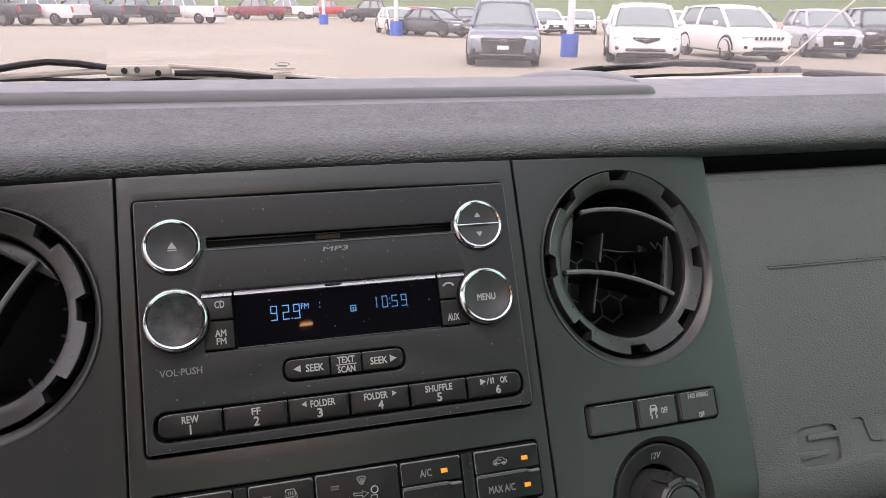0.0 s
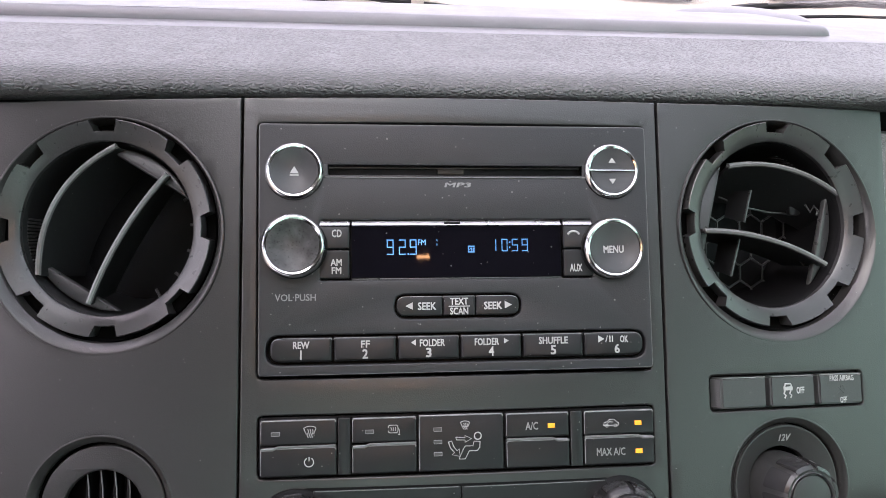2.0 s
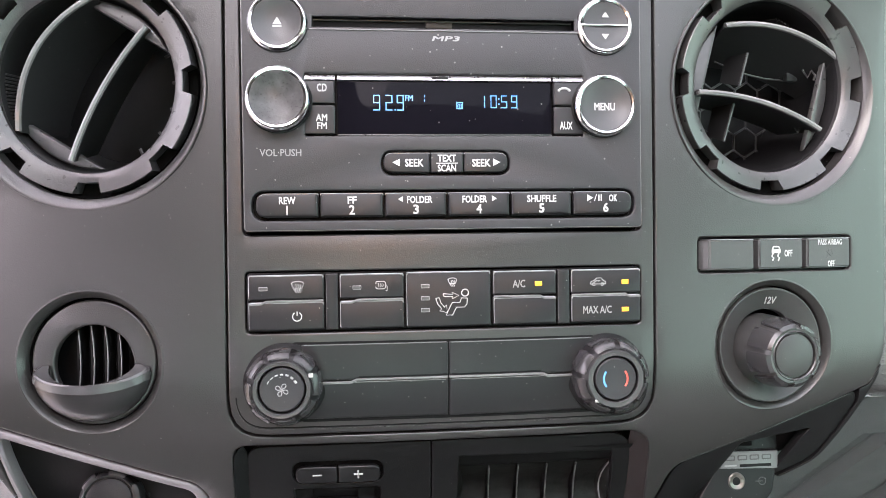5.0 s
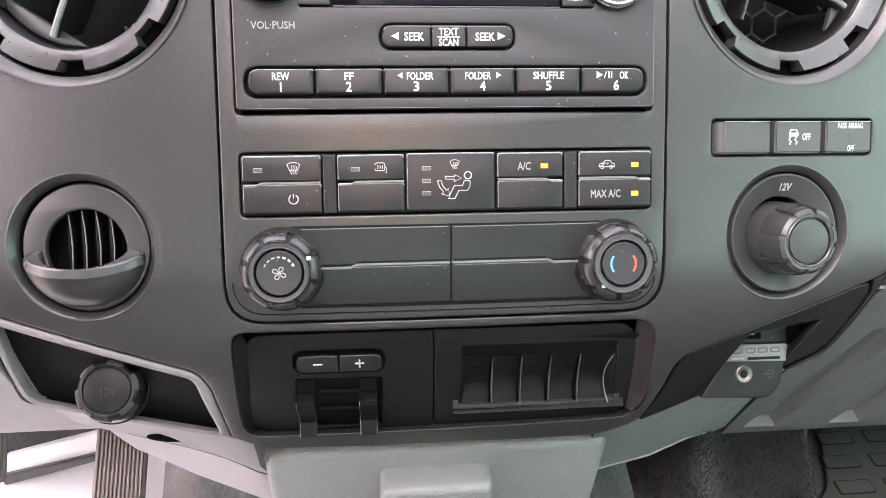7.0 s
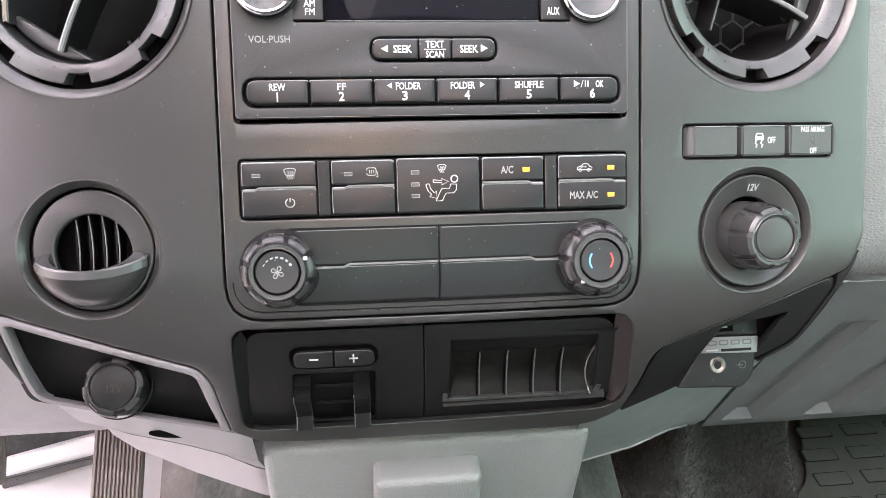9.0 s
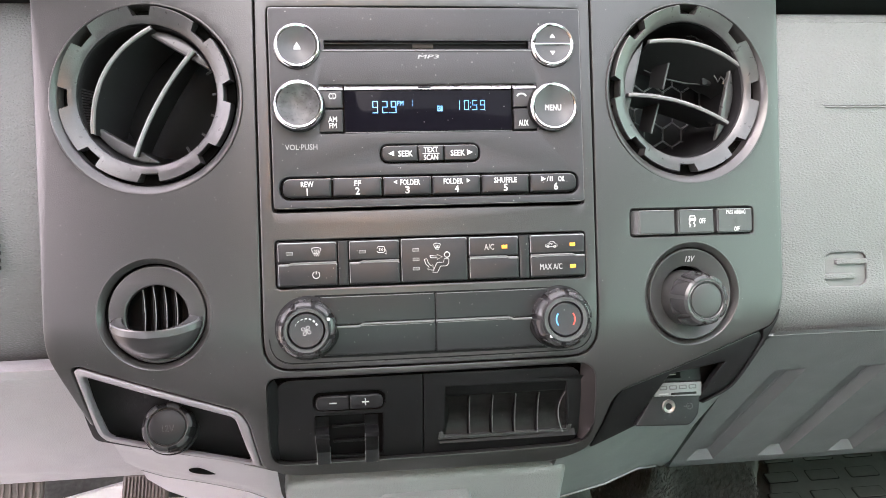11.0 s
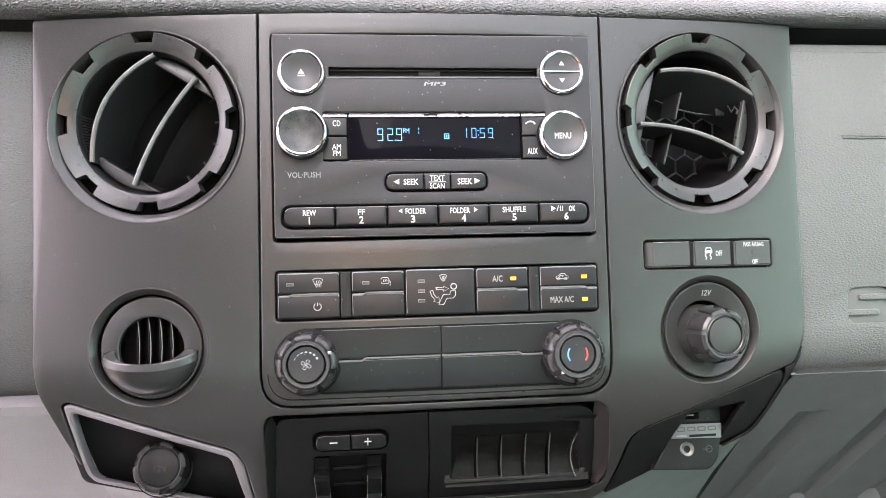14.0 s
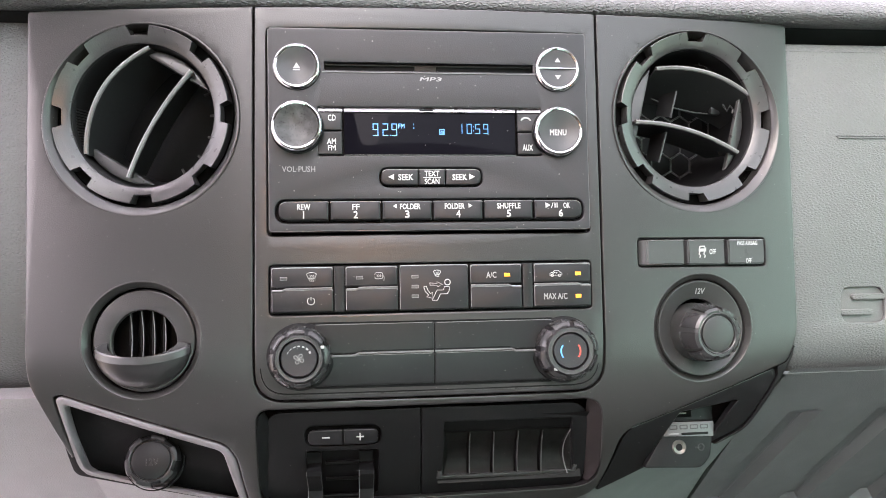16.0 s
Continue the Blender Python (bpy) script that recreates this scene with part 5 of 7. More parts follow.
for x in (-83.5, -47.0):
    bm = bmesh.new()
    line = [(-221, -17), (-222, -15), (-228, -14), (-231, -12), (-232, -4), (-234.0, 0.4), (-237, 1.6), (-240.5, -0.6), (-244, -3.4), (-248, -5.0), (-252, -4.4), (-255, -1.6), (-258.5, 2.2), (-261, 4.6)]
    prof = line + [(v + 1.0, w - 3.6) for v, w in line[::-1]]
    ends = []
    for side in (-5.0, 5.0):
        ends.append([bm.verts.new(Vector((x + side, v, bend(x, max(v, -262)) + w)) * K) for v, w in prof])
    bm.faces.new(ends[0])
    bm.faces.new(ends[1][::-1])
    for i in range(len(prof)):
        j = (i + 1) % len(prof)
        bm.faces.new((ends[0][i], ends[0][j], ends[1][j], ends[1][i]))
    bmesh.ops.bevel(bm, geom=[e for e in bm.edges if e.calc_face_angle(0) > 0.8], offset=0.7 * K, segments=2, affect="EDGES")
    lever = part("lever", bm, BLACK, brake)
    # lines, paler on the left, draw the lever's highlights in colour
    for side in (-5.0, 5.0):
        part("lever_highlight", tubes([[(x + side, v, bend(x, max(v, -262)) + w + 0.1) for v, w in line[5:]]], 0.26), STRIP if side < 0 else GRIP, lever, "pale edge line")
    part("lever_highlight", tubes([[(x + q, -233.6, bend(x, -233.6) - 1.2) for q in (-4.6, 0, 4.6)]], 0.4), STRIP, lever, "pale edge line")

tray = thing("coin_tray", "black plastic coin holder with curved dividers", "coin tray")
mouth = rounded([(7.2, -201.0), (99.4, -202.2), (107.4, -248), (8.4, -247)], [1.2, 1.2, 1.2, 1.2])
part("front", bent(plate(rounded([(-9.2, -189.6), (109.4, -190.6), (118.4, -262), (-6.2, -264)], [0.5, 14, 15, 0.5]), [mouth], -15, -9, 0.8, 2)), INSERT, tray)
bm = bmesh.new()
grid = []
for i in range(17):
    q = i / 16
    grid.append([bm.verts.new(Vector((u, -211.5 - 39.5 * q, -37 - 15 * q - 9 * math.sin(math.pi * q))) * K) for u in (5, 113)])
for a, b in zip(grid, grid[1:]):
    bm.faces.new((a[0], a[1], b[1], b[0]))
part("trough", bm, TROUGH, tray)
# black sheet supplies the shade along the top of the mouth
part("shaded_ledge", face_sheet([[(u, v, w) for u in (3, 40, 80, 113)] for v, w in ((-198, -20), (-201, -23), (-209.5, -33), (-211.2, -35.6), (-211.8, -38))]), BLACK, tray)
for u in (27.2, 45.0, 62.8, 80.8):
    front = [(u + 1.2 * q, -212.5 - 34 * q, -36 - 14 * q - 2 * math.sin(math.pi * q)) for q in np.linspace(0, 1, 12)]
    deep = [(u - 0.3, -211.5 - 36.5 * q, -37.6 - 15 * q - 9.4 * math.sin(math.pi * q)) for q in np.linspace(0, 1, 12)]
    bm = bmesh.new()
    a, b = ([bm.verts.new(Vector(p) * K) for p in line] for line in (front, deep))
    for i in range(11):
        bm.faces.new((a[i], a[i + 1], b[i + 1], b[i]))
    bmesh.ops.solidify(bm, geom=bm.faces[:], thickness=1.2 * K)
    d = part("divider", bm, INSERT, tray)
    part("divider_edge", tubes([front], 0.5), GREYEDGE, d, "pale edge line")
# the rounded ends of the trough
for u0, side in ((9.0, -1), (101.0, 1)):
    rows = []
    for q in np.linspace(0, 1, 14):
        v, s_ = -203 - 45 * q, math.sin(math.pi * q)
        rows.append([(u0 + side * (4 + 5 * q * (side > 0)) * (1 - f) - side * 4 * f * s_, v, (bend(u0, v) - 13.5) * (1 - f) + (-31 - 22 * q - 9 * s_) * f) for f in np.linspace(0, 1, 6)])
    end = part("trough_end", face_sheet(rows), TROUGH, tray)
    if side > 0:
        part("pale_arc", tubes([[(98.2 + 1.5 * q + 3.0 * (2 * q - 1) ** 2, -213 - 35 * q, -35 - 16 * q - 6 * math.sin(math.pi * q)) for q in np.linspace(0, 1, 9)]], 0.5), STRIP, end, "pale curved line")
part("sill", bent(plate(rounded([(4, -247.2), (109.5, -248.6), (109.5, -241.5), (106.8, -241.5), (106, -245.6), (8, -244.2), (7, -240), (4, -240)], 0.6), (), -13, -7.2, 0.6)), SWITCH, tray, "ledge under the coin slots")

# ---- media hub ----
hub = thing("media_hub", "black media port panel with a silver label and an audio jack", "media port")
part("recess_back", bent(plate(rounded([(145, -205), (248, -165), (250, -178), (228, -214), (206, -224), (165, -238), (150, -243)], 3), (), -24, -19.0, 0.5)), INSERT, hub)
port_hole = rounded([(163, -238.5), (167, -227), (176, -209), (180, -201.5), (226.5, -194.5), (221, -202), (211.5, -222.5)], [1, 2, 3, 2, 1.5, 2, 1])
part("panel", bent(plate(rounded([(139.2, -213.0), (253, -171.6), (255, -178), (235, -216.5), (211, -228.4), (165, -245.4), (130, -266), (129, -262), (134.4, -240)], [11, 6, 4, 10, 4, 4, 1, 1, 8]), [port_hole], -10, -2.2, 0.7, 2)), INSERT, hub)
# lighter tube painted in as the highlight of the panel's rounded edge
part("panel_edge", tubes([[(u, v, bend(u, v) - 2.5) for u, v in [(143 + 104 * q / 12, -211.9 + 37.9 * q / 12) for q in range(13)] + [(249.5, -173.6), (251.5, -174.6), (252, -177)]]], 0.35), RINGPLASTIC, hub, "pale highlight along the panel edge")
tag = part("tag", plate(rounded([(-29, -15.5), (16, -17.5), (23, -9), (27.5, 17), (-8, 17.5), (-15, 5)], [2, 5, 3, 2, 2, 4]), (), -5, 1.5, 1.0, 2), INSERT, hub)
tag.matrix_basis = pose(0.1862, -0.2284, -0.0400, -4)
part("tag_top", plate(rounded([(-12, 17.4), (27, 17), (27, 28), (-2, 28)], 2), (), -6, 1.6, 0.8), INSERT, hub).matrix_basis = pose(0.1862, -0.2284, -0.0400, -4)
silver = part("label", plate(rounded([(-13, 6.6), (26.2, 5.4), (26.8, 16.2), (-6.6, 16.8)], 0.8), (), 0.8, 2.4, 0.3), LABEL, tag, "silver label with dark marks")
for i, x in enumerate((-5, 3, 11, 19)):
    part("mark", plate(rrect(x - 3.2, x + 3.2, 11.2, 14.6, 1), [rrect(x - 2.4, x + 2.4, 12, 13.8, 0.6)], 1.8, 2.5, 0.05), RINGPLASTIC, silver, "grey outlined bar")
part("mark", block(-9, -1, 7.6, 8.6, 1.8, 2.5, 0.1), GREYINK, silver, "grey bar")
part("mark", block(1, 22, 7.0, 8.8, 1.8, 2.5, 0.1), BLACK, silver, "dark bar")
jack = part("audio_jack", lathe([(5.6, 0.5), (5.5, 2.0), (4.8, 2.6), (3.6, 2.3), (2.6, 1.8), (2.4, 0.5)], 40, -1.2, -1.8), SILVER, tag, "metal audio jack")
part("hole", lathe([(2.8, 1.62), (0, 1.6)], 24, -1.2, -1.8), BLACK, jack)
icon([[(p[0], p[1]) for p in arc(16, -2.3, 2.4, 0, 360, 12)], [(11.5, -2.3), (16, -2.3)]], 0.25, 1.5, WORNCAP, tag)
part("usb_slot", block(-8, 10, 20.0, 25.0, 0.4, 1.75, 0.1), VOID, tag, "dark slot")
part("usb_contact", block(-4, 6, 22.4, 23.5, 1.0, 1.95, 0.1), SILVER, tag)

# ---- lower trim, console and footwells ----
trim = thing("lower_trim", "pale grey trim piece under the dash recess", "trim panel")
upper = [(-241, -236, -66), (-222, -241, -68), (-200, -247, -70), (-175, -254, -71), (-150, -261, -72), (-130, -268, -75), (-121, -272, -79)]
seam = [(-269, -309, -244), (-242, -312, -226), (-211, -311, -203), (-182, -311, -182), (-154, -312, -161), (-128, -316, -141), (-120, -318, -140)]
lower = [(-270, -326, -269), (-246, -334, -251), (-215, -338, -228), (-186, -342, -206), (-157, -345, -186), (-127, -347, -163), (-119, -348, -160)]
rows = [upper, [tuple((a + b) / 2 + c for a, b, c in zip(p, q, (0, -2, 8))) for p, q in zip(upper, seam)], seam, [(u, v - 3, w - 4) for u, v, w in seam], lower, [(u, v - 2, w - 40) for u, v, w in lower]]
bm = face_sheet(rows)
bmesh.ops.subdivide_edges(bm, edges=bm.edges[:], cuts=2, use_grid_fill=True, smooth=0.5)
part("trim_face", bm, GREYFINE, trim)
frame_line = rounded([(-131.2, -262), (-135.6, -222.4), (-141, -211.4), (-246, -173.8), (-250.4, -175.6), (-245.2, -204), (-240.6, -231.5)], [1, 3, 7, 4, 4, 2, 5])
part("recess_frame", bent(plate(frame_line, [pocket_hole], -13, -0.4, 2.4, 4)), FRAMEGREY, trim, "pale grey frame round the dash recess")
part("trim_line", tubes([[(p[0], p[1], p[2] + 0.4) for p in rows[2]]], 0.8), RINGPLASTIC, trim)
slit = part("slot", plate([(p[0], p[1]) for p in circle(0, 0, 12.5, 28, 2.9)], (), -1, 0.5, 0.3), VOID, trim, "small dark lens-shaped slot")
slit.matrix_basis = Matrix.Translation(Vector((-181, -274.5, -103)) * K) @ Matrix.Rotation(radians(22), 4, "X") @ Matrix.Rotation(radians(12), 4, "Y") @ Matrix.Rotation(radians(-19), 4, "Z")

cheek = thing("console_cheek", "smooth grey side trim beside the lower console", "trim panel")
rows = [
    [(105, -270, -72), (128, -262, -72), (180, -242, -78), (262, -214, -72.5)],
    [(108, -292, -104), (150, -284, -104), (195, -266, -108), (261, -240, -105)],
    [(115, -315, -134), (160, -307, -136), (205, -294, -142), (258, -276, -150)],
    [(126, -342, -170), (177, -332, -172), (214, -323, -182), (262, -328, -215)],
    [(128, -346, -200), (178, -336, -202), (215, -327, -212), (262, -340, -236)],
]
bm = face_sheet(rows)
bmesh.ops.subdivide_edges(bm, edges=bm.edges[:], cuts=2, use_grid_fill=True, smooth=0.4)
part("cheek_face", bm, CHEEK, cheek)
part("lower_edge", tubes([[(u, v, w) for u, v, w in rows[3][:3]] + [(250, -336, -226)]], 1.3, resolution=2), GREYFINE, cheek, "thin pale lower edge")

console = thing("lower_console", "light grey grained lower console under the bezel", "console", Matrix.Translation((0.0595, 0.352, 0.88)))


def taper(x0, x1, x2, x3, y0, y1, z0, z1, depth, bevel):
    """A leaning block: upper width x0..x1 at y0, z1, lower width x2..x3 at y1, z0."""
    bm = bmesh.new()
    v = [bm.verts.new(p) for p in ((x0, y0, z1), (x1, y0, z1), (x3, y1, z0), (x2, y1, z0), (x0, y0 + depth, z1), (x1, y0 + depth, z1), (x3, y1 + depth, z0), (x2, y1 + depth, z0))]
    for q in ((0, 1, 2, 3), (7, 6, 5, 4), (0, 4, 5, 1), (1, 5, 6, 2), (2, 6, 7, 3), (3, 7, 4, 0)):
        bm.faces.new([v[i] for i in q])
    bmesh.ops.bevel(bm, geom=bm.edges[:], offset=bevel, segments=4, affect="EDGES", profile=0.5)
    return bm


part("body", taper(-0.119, 0.119, -0.118, 0.122, 0.0, 0.03, 0.0, 0.302, 0.14, 0.008), CONSOLE, console)
part("catch", taper(-0.041, 0.036, -0.043, 0.037, -0.020, 0.0, 0.10, 0.284, 0.06, 0.006), CONSOLE, console, "raised rounded catch")

floor = tagged(part("floor", sweep_x(smooth_profile([(-1.6, 0.86), (0.50, 0.86), (0.64, 0.866), (0.74, 0.93), (0.86, 1.16), (0.95, 1.35), (0.98, 1.54)], 5), -1.0, 1.12, 6), CARPET), "black carpeted cab floor and firewall", "floor", kind="structure")
bm = bmesh.new()
rows = []
for i in range(25):
    a = math.pi * i / 24
    r = 0.205 + 0.012 * math.sin(9 * a)
    rows.append([bm.verts.new((0.06 + r * 1.05 * math.cos(a), y, 0.855 + (0.135 + 0.01 * math.sin(5 * a + y * 20)) * math.sin(a) ** 0.6 + up)) for y, up in ((-0.9, 0.0), (0.3, 0.0), (0.38, 0.01), (0.46, 0.03), (0.56, 0.06), (0.66, 0.12), (0.85, 0.26))])
for a, b in zip(rows, rows[1:]):
    for i in range(6):
        bm.faces.new((a[i], a[i + 1], b[i + 1], b[i]))
tagged(part("carpet_hump", bm, CARPET), "black carpet over the transmission hump", "carpet", kind="structure")
def fold_height(x, y):
    """The bunched carpet beside the hump: a steep flank, a ridge, a hollow and a low shelf."""
    def step(a, b, q):
        f = min(1, max(0, (q - a) / (b - a)))
        return f * f * (3 - 2 * f)
    z = 0.866 + 0.11 * max(0, 1 - (x - 0.20) / 0.14) ** 1.4 + 0.065 * math.exp(-(((x - 0.375 - 0.35 * (y - 0.56)) / 0.032) ** 2))
    z += 0.022 * step(0.465, 0.515, x) - 0.07 * step(0.0, 0.03, x - 0.52 - 0.38 * (y - 0.54)) + 0.16 * step(0.58, 0.80, y)
    return z + 0.003 * math.sin(40 * x + 13 * y) * math.sin(31 * y)


bm = bmesh.new()
rows = [[bm.verts.new((0.2 + 0.4 * i / 44, 0.25 + 0.5 * j / 40, fold_height(0.2 + 0.4 * i / 44, 0.25 + 0.5 * j / 40))) for i in range(45)] for j in range(41)]
for a, b in zip(rows, rows[1:]):
    for i in range(44):
        bm.faces.new((a[i], a[i + 1], b[i + 1], b[i]))
tagged(part("carpet_fold", bm, CARPET), "black carpet bunched up beside the hump", "carpet", kind="structure")
pick = random.Random(11)
verts, faces = [], []
for i in range(26000):
    x, y = pick.uniform(0.2, 0.54), pick.uniform(0.34, 0.74)
    z = fold_height(x, y)
    a, lean, h = pick.uniform(0, 6.28), pick.uniform(0.1, 0.9), pick.uniform(0.003, 0.008)
    dx, dy = 0.0007 * math.cos(a), 0.0007 * math.sin(a)
    b = pick.uniform(0, 6.28)
    k = len(verts)
    verts += [(x - dx, y - dy, z - 0.001), (x + dx, y + dy, z - 0.001), (x + h * lean * math.cos(b), y + h * lean * math.sin(b), z + h)]
    faces.append((k, k + 1, k + 2))
pile = bpy.data.meshes.new("carpet_pile")
pile.from_pydata(verts, [], faces)
tagged(link_mesh("carpet_pile", pile, CARPET, smooth=False), "short fuzzy black carpet pile", "carpet", kind="stuff")
sheet = part("floor_sheet", sweep_x(smooth_profile([(0.05, 0.868), (0.40, 0.868), (0.56, 0.870), (0.645, 0.878)], 6), -0.98, -0.175, 8), SHEET)
tagged(sheet, "white protective sheet on the driver's floor", "floor sheet")
side = part("hump_side", sweep_x([(0.2, 0.868), (0.36, 0.87), (0.5, 0.90), (0.6, 0.96), (0.66, 1.02)], -0.205, -0.10, 4, lambda x: (x + 0.205) * 0.9), TAUPE)
tagged(side, "taupe carpet at the side of the hump", "carpet", kind="structure")

mat = thing("floor_mat", "dark grey rubber floor mat with moulded rectangles", "floor mat", Matrix.Translation((0.55, 0.45, 0.868)))
part("sheet", plate(rounded([(-80, -330), (215, -330), (200, 100), (226, 240), (62, 240), (-4, 86), (-26, 66), (-80, 60)], [20, 30, 30, 12, 12, 16, 10, 16]), (), 0, 5, 1.5, 2), MAT, mat)
tread = plate(rrect(-21, 21, -8.5, 8.5, 3), (), 4, 6.6, 0.9, 2)
rim_mesh = plate(rrect(-22.5, 22.5, -10, 10, 3.5), [rrect(-20.6, 20.6, -8.1, 8.1, 2.5)], 4, 5.3, 0.1)
tread.materials.append(MAT)
rim_mesh.materials.append(BLACK)
for ix in range(3):
    for iy in range(12):
        q = new("tread_block", tread)
        q.parent = mat
        q.location = ((28 + ix * 62 + (76 - iy * 37) * 0.36 * (1 if iy < 3 else 0.2)) * K, (192 - iy * 37) * K, 0)
        g = new("groove", rim_mesh)
        g.parent = q


def ribbed_pad(x0, x1, z0, z1, ribs, name, label, m):
    t = thing(name, label, "pedal", m)
    part("pad", block(x0, x1, -8, 0, z0, z1, 3, segments=3), PEDAL, t)
    for i in range(ribs):
        x = x0 + 4 + (x1 - x0 - 8) * i / (ribs - 1)
        part("rib", block(x - 1.2, x + 1.2, -10.4, -7.5, z0 + 3, z1 - 3, 0.7), PEDAL, t)
    return t


gas = ribbed_pad(-27, 27, -46, 40, 12, "accelerator_pedal", "ribbed taupe rubber accelerator pedal", pose(-0.252, 0.575, 0.934, -48, 0, -2))
part("arm", block(-10, 8, 0, 12, 20, 120, 3), RINGPLASTIC, gas)
stop = ribbed_pad(-58, 48, -32, 32, 14, "brake_pedal", "ribbed taupe rubber brake pedal on a pale arm", pose(-0.402, 0.562, 0.972, -48, 0, 4))
def bar(name, corners, mat_, label):
    """A flat bar between four corners given upper left, upper right, lower right, lower left."""
    bm = bmesh.new()
    front = [bm.verts.new(stop.matrix_world.inverted() @ Vector(p)) for p in corners]
    rear = [bm.verts.new(stop.matrix_world.inverted() @ (Vector(p) + Vector((0, 0.012, -0.006)))) for p in corners]
    bm.faces.new(front)
    bm.faces.new(rear[::-1])
    for i in range(4):
        bm.faces.new((front[i], rear[i], rear[(i + 1) % 4], front[(i + 1) % 4]))
    bmesh.ops.recalc_face_normals(bm, faces=bm.faces)
    bmesh.ops.bevel(bm, geom=bm.edges[:], offset=0.0015, segments=2, affect="EDGES")
    return part(name, bm, mat_, stop, label)


bar("arm", [(-0.392, 0.61, 0.912), (-0.262, 0.605, 0.954), (-0.268, 0.605, 0.917), (-0.398, 0.61, 0.880)], SHEET, "pale flat arm")
bar("arm_strip", [(-0.398, 0.602, 0.889), (-0.268, 0.597, 0.927), (-0.269, 0.597, 0.917), (-0.399, 0.602, 0.873)], RINGPLASTIC, "dark strip along the arm")
part("hanger", block(-10, 12, 10, 24, 0, 150, 3), RINGPLASTIC, stop)

# ---- windshield, cowl, wipers, hood ----
GX0, GX1 = -0.80, 0.92
bm = bmesh.new()
rows = []
for i in range(9):
    f = i / 8
    rows.append([])
    for k in range(13):
        x = -1 + 2 * k / 12
        rows[-1].append(bm.verts.new((0.06 + x * (1.02 - 0.09 * f), 1.03 - 0.62 * f - 0.10 * x * x, 1.535 + 0.60 * f)))
for a, b in zip(rows, rows[1:]):
    for i in range(12):
        bm.faces.new((a[i], a[i + 1], b[i + 1], b[i]))
bmesh.ops.recalc_face_normals(bm, faces=bm.faces)
bmesh.ops.solidify(bm, geom=bm.faces[:], thickness=0.005)
shield = tagged(part("windshield", bm, GLASS), "clear curved truck windshield", "windshield", kind="structure")
shield.visible_shadow = False

cowl = thing("cowl", "pale cowl panel below the windshield", "cowl", Matrix.Translation((0.06, 1.06, 1.52)))
part("panel", sweep_x(smooth_profile([(-0.02, 0.0), (0.05, 0.012), (0.14, 0.016), (0.22, -0.004), (0.24, -0.07)], 4), -1.06, 1.06, 8), COWL, cowl)
for x in (-0.24, 0.02):
    part("pivot_cover", block(x - 0.05, x + 0.05, 0.03, 0.07, 0.01, 0.028, 0.006, 1.0, 3), COWL, cowl, "pale pivot cover")

hood = thing("truck_hood", "grey blue truck hood with a raised middle", "hood", Matrix.Translation((0.06, 1.28, 1.435)), kind="structure")
bm = bmesh.new()
rows = []
for i in range(15):
    y = 1.25 * i / 14
    rows.append([])
    for k in range(25):
        x = -1.12 + 2.24 * k / 24
        bulge = 0.040 * max(0.0, min(1.0, (0.36 - abs(x - 0.54)) / 0.30))
        rows[-1].append(bm.verts.new((x, y, -0.005 - 0.045 * (y / 1.25) ** 2 - 0.06 * (x / 0.95) ** 4 + bulge * min(1, 0.5 + y))))
for a, b in zip(rows, rows[1:]):
    for i in range(24):
        bm.faces.new((a[i], a[i + 1], b[i + 1], b[i]))
part("hood_panel", bm, HOOD, hood)


left = thing("wiper", "black wiper with a pale jointed metal arm", "wiper", Matrix.Identity(4), "windshield wipers")


def strip(name, points, r, mat_, label=""):
    return part(name, tubes([[(x, y, z) for x, y, z in points]], r, scale=1.0, resolution=2), mat_, left, label)


Y = 0.966
strip("blade", [(-0.47, Y, 1.553), (-0.2493, Y, 1.5713), (-0.2097, Y, 1.5786), (-0.1833, Y, 1.5819), (-0.1503, Y, 1.5793), (-0.1219, Y, 1.5746)], 0.0040, WIPER)
strip("arm", [(-0.47, Y, 1.550), (-0.2493, Y, 1.564), (-0.1833, Y, 1.568), (-0.1206, Y, 1.5713)], 0.0034, COWL, "pale metal wiper arm")
strip("arm", [(-0.0546, Y, 1.5766), (0.0147, Y, 1.5713), (0.0675, Y, 1.5654), (0.1467, Y, 1.5575)], 0.0030, COWL, "pale metal wiper arm")
strip("blade", [(-0.048, Y, 1.568), (0.0147, Y, 1.5667), (0.0675, Y, 1.562), (0.1467, Y, 1.5568)], 0.0034, WIPER)
strip("link", [(-0.2493, Y, 1.5618), (-0.19, Y, 1.5628), (-0.1305, Y, 1.5600)], 0.0022, WIPER)
joint = part("joint", block(-0.124, -0.051, Y - 0.004, Y + 0.004, 1.5655, 1.5775, 0.003, 1.0, 3), COWL, left, "pale jointed bracket")
for x, z, m_ in ((-0.1028, 1.5715, WIPER), (-0.0889, 1.5725, LABEL), (-0.066, 1.5685, WIPER)):
    part("bolt", lathe([(3.6, 0), (3.6, 1.5), (0, 2)], 14), m_, joint).matrix_basis = Matrix.Translation((x, Y - 0.004, z)) @ Matrix.Rotation(radians(90), 4, "X")
part("clip", block(0.066, 0.081, Y - 0.006, Y + 0.004, 1.556, 1.5685, 0.002, 1.0), COWL, left, "pale blade clip")
for pts in ([(-0.2196, Y, 1.5535), (-0.1866, Y, 1.558), (-0.1668, Y, 1.558), (-0.1305, Y, 1.554)], [(-0.0447, Y, 1.5548), (-0.0051, Y, 1.560), (0.0147, Y, 1.560), (0.0477, Y, 1.5555)]):
    strip("yoke", pts, 0.0024, COWL, "pale blade yoke")
    strip("rubber", [(x, y + 0.004, z - 0.004) for x, y, z in pts], 0.0022, WIPER)
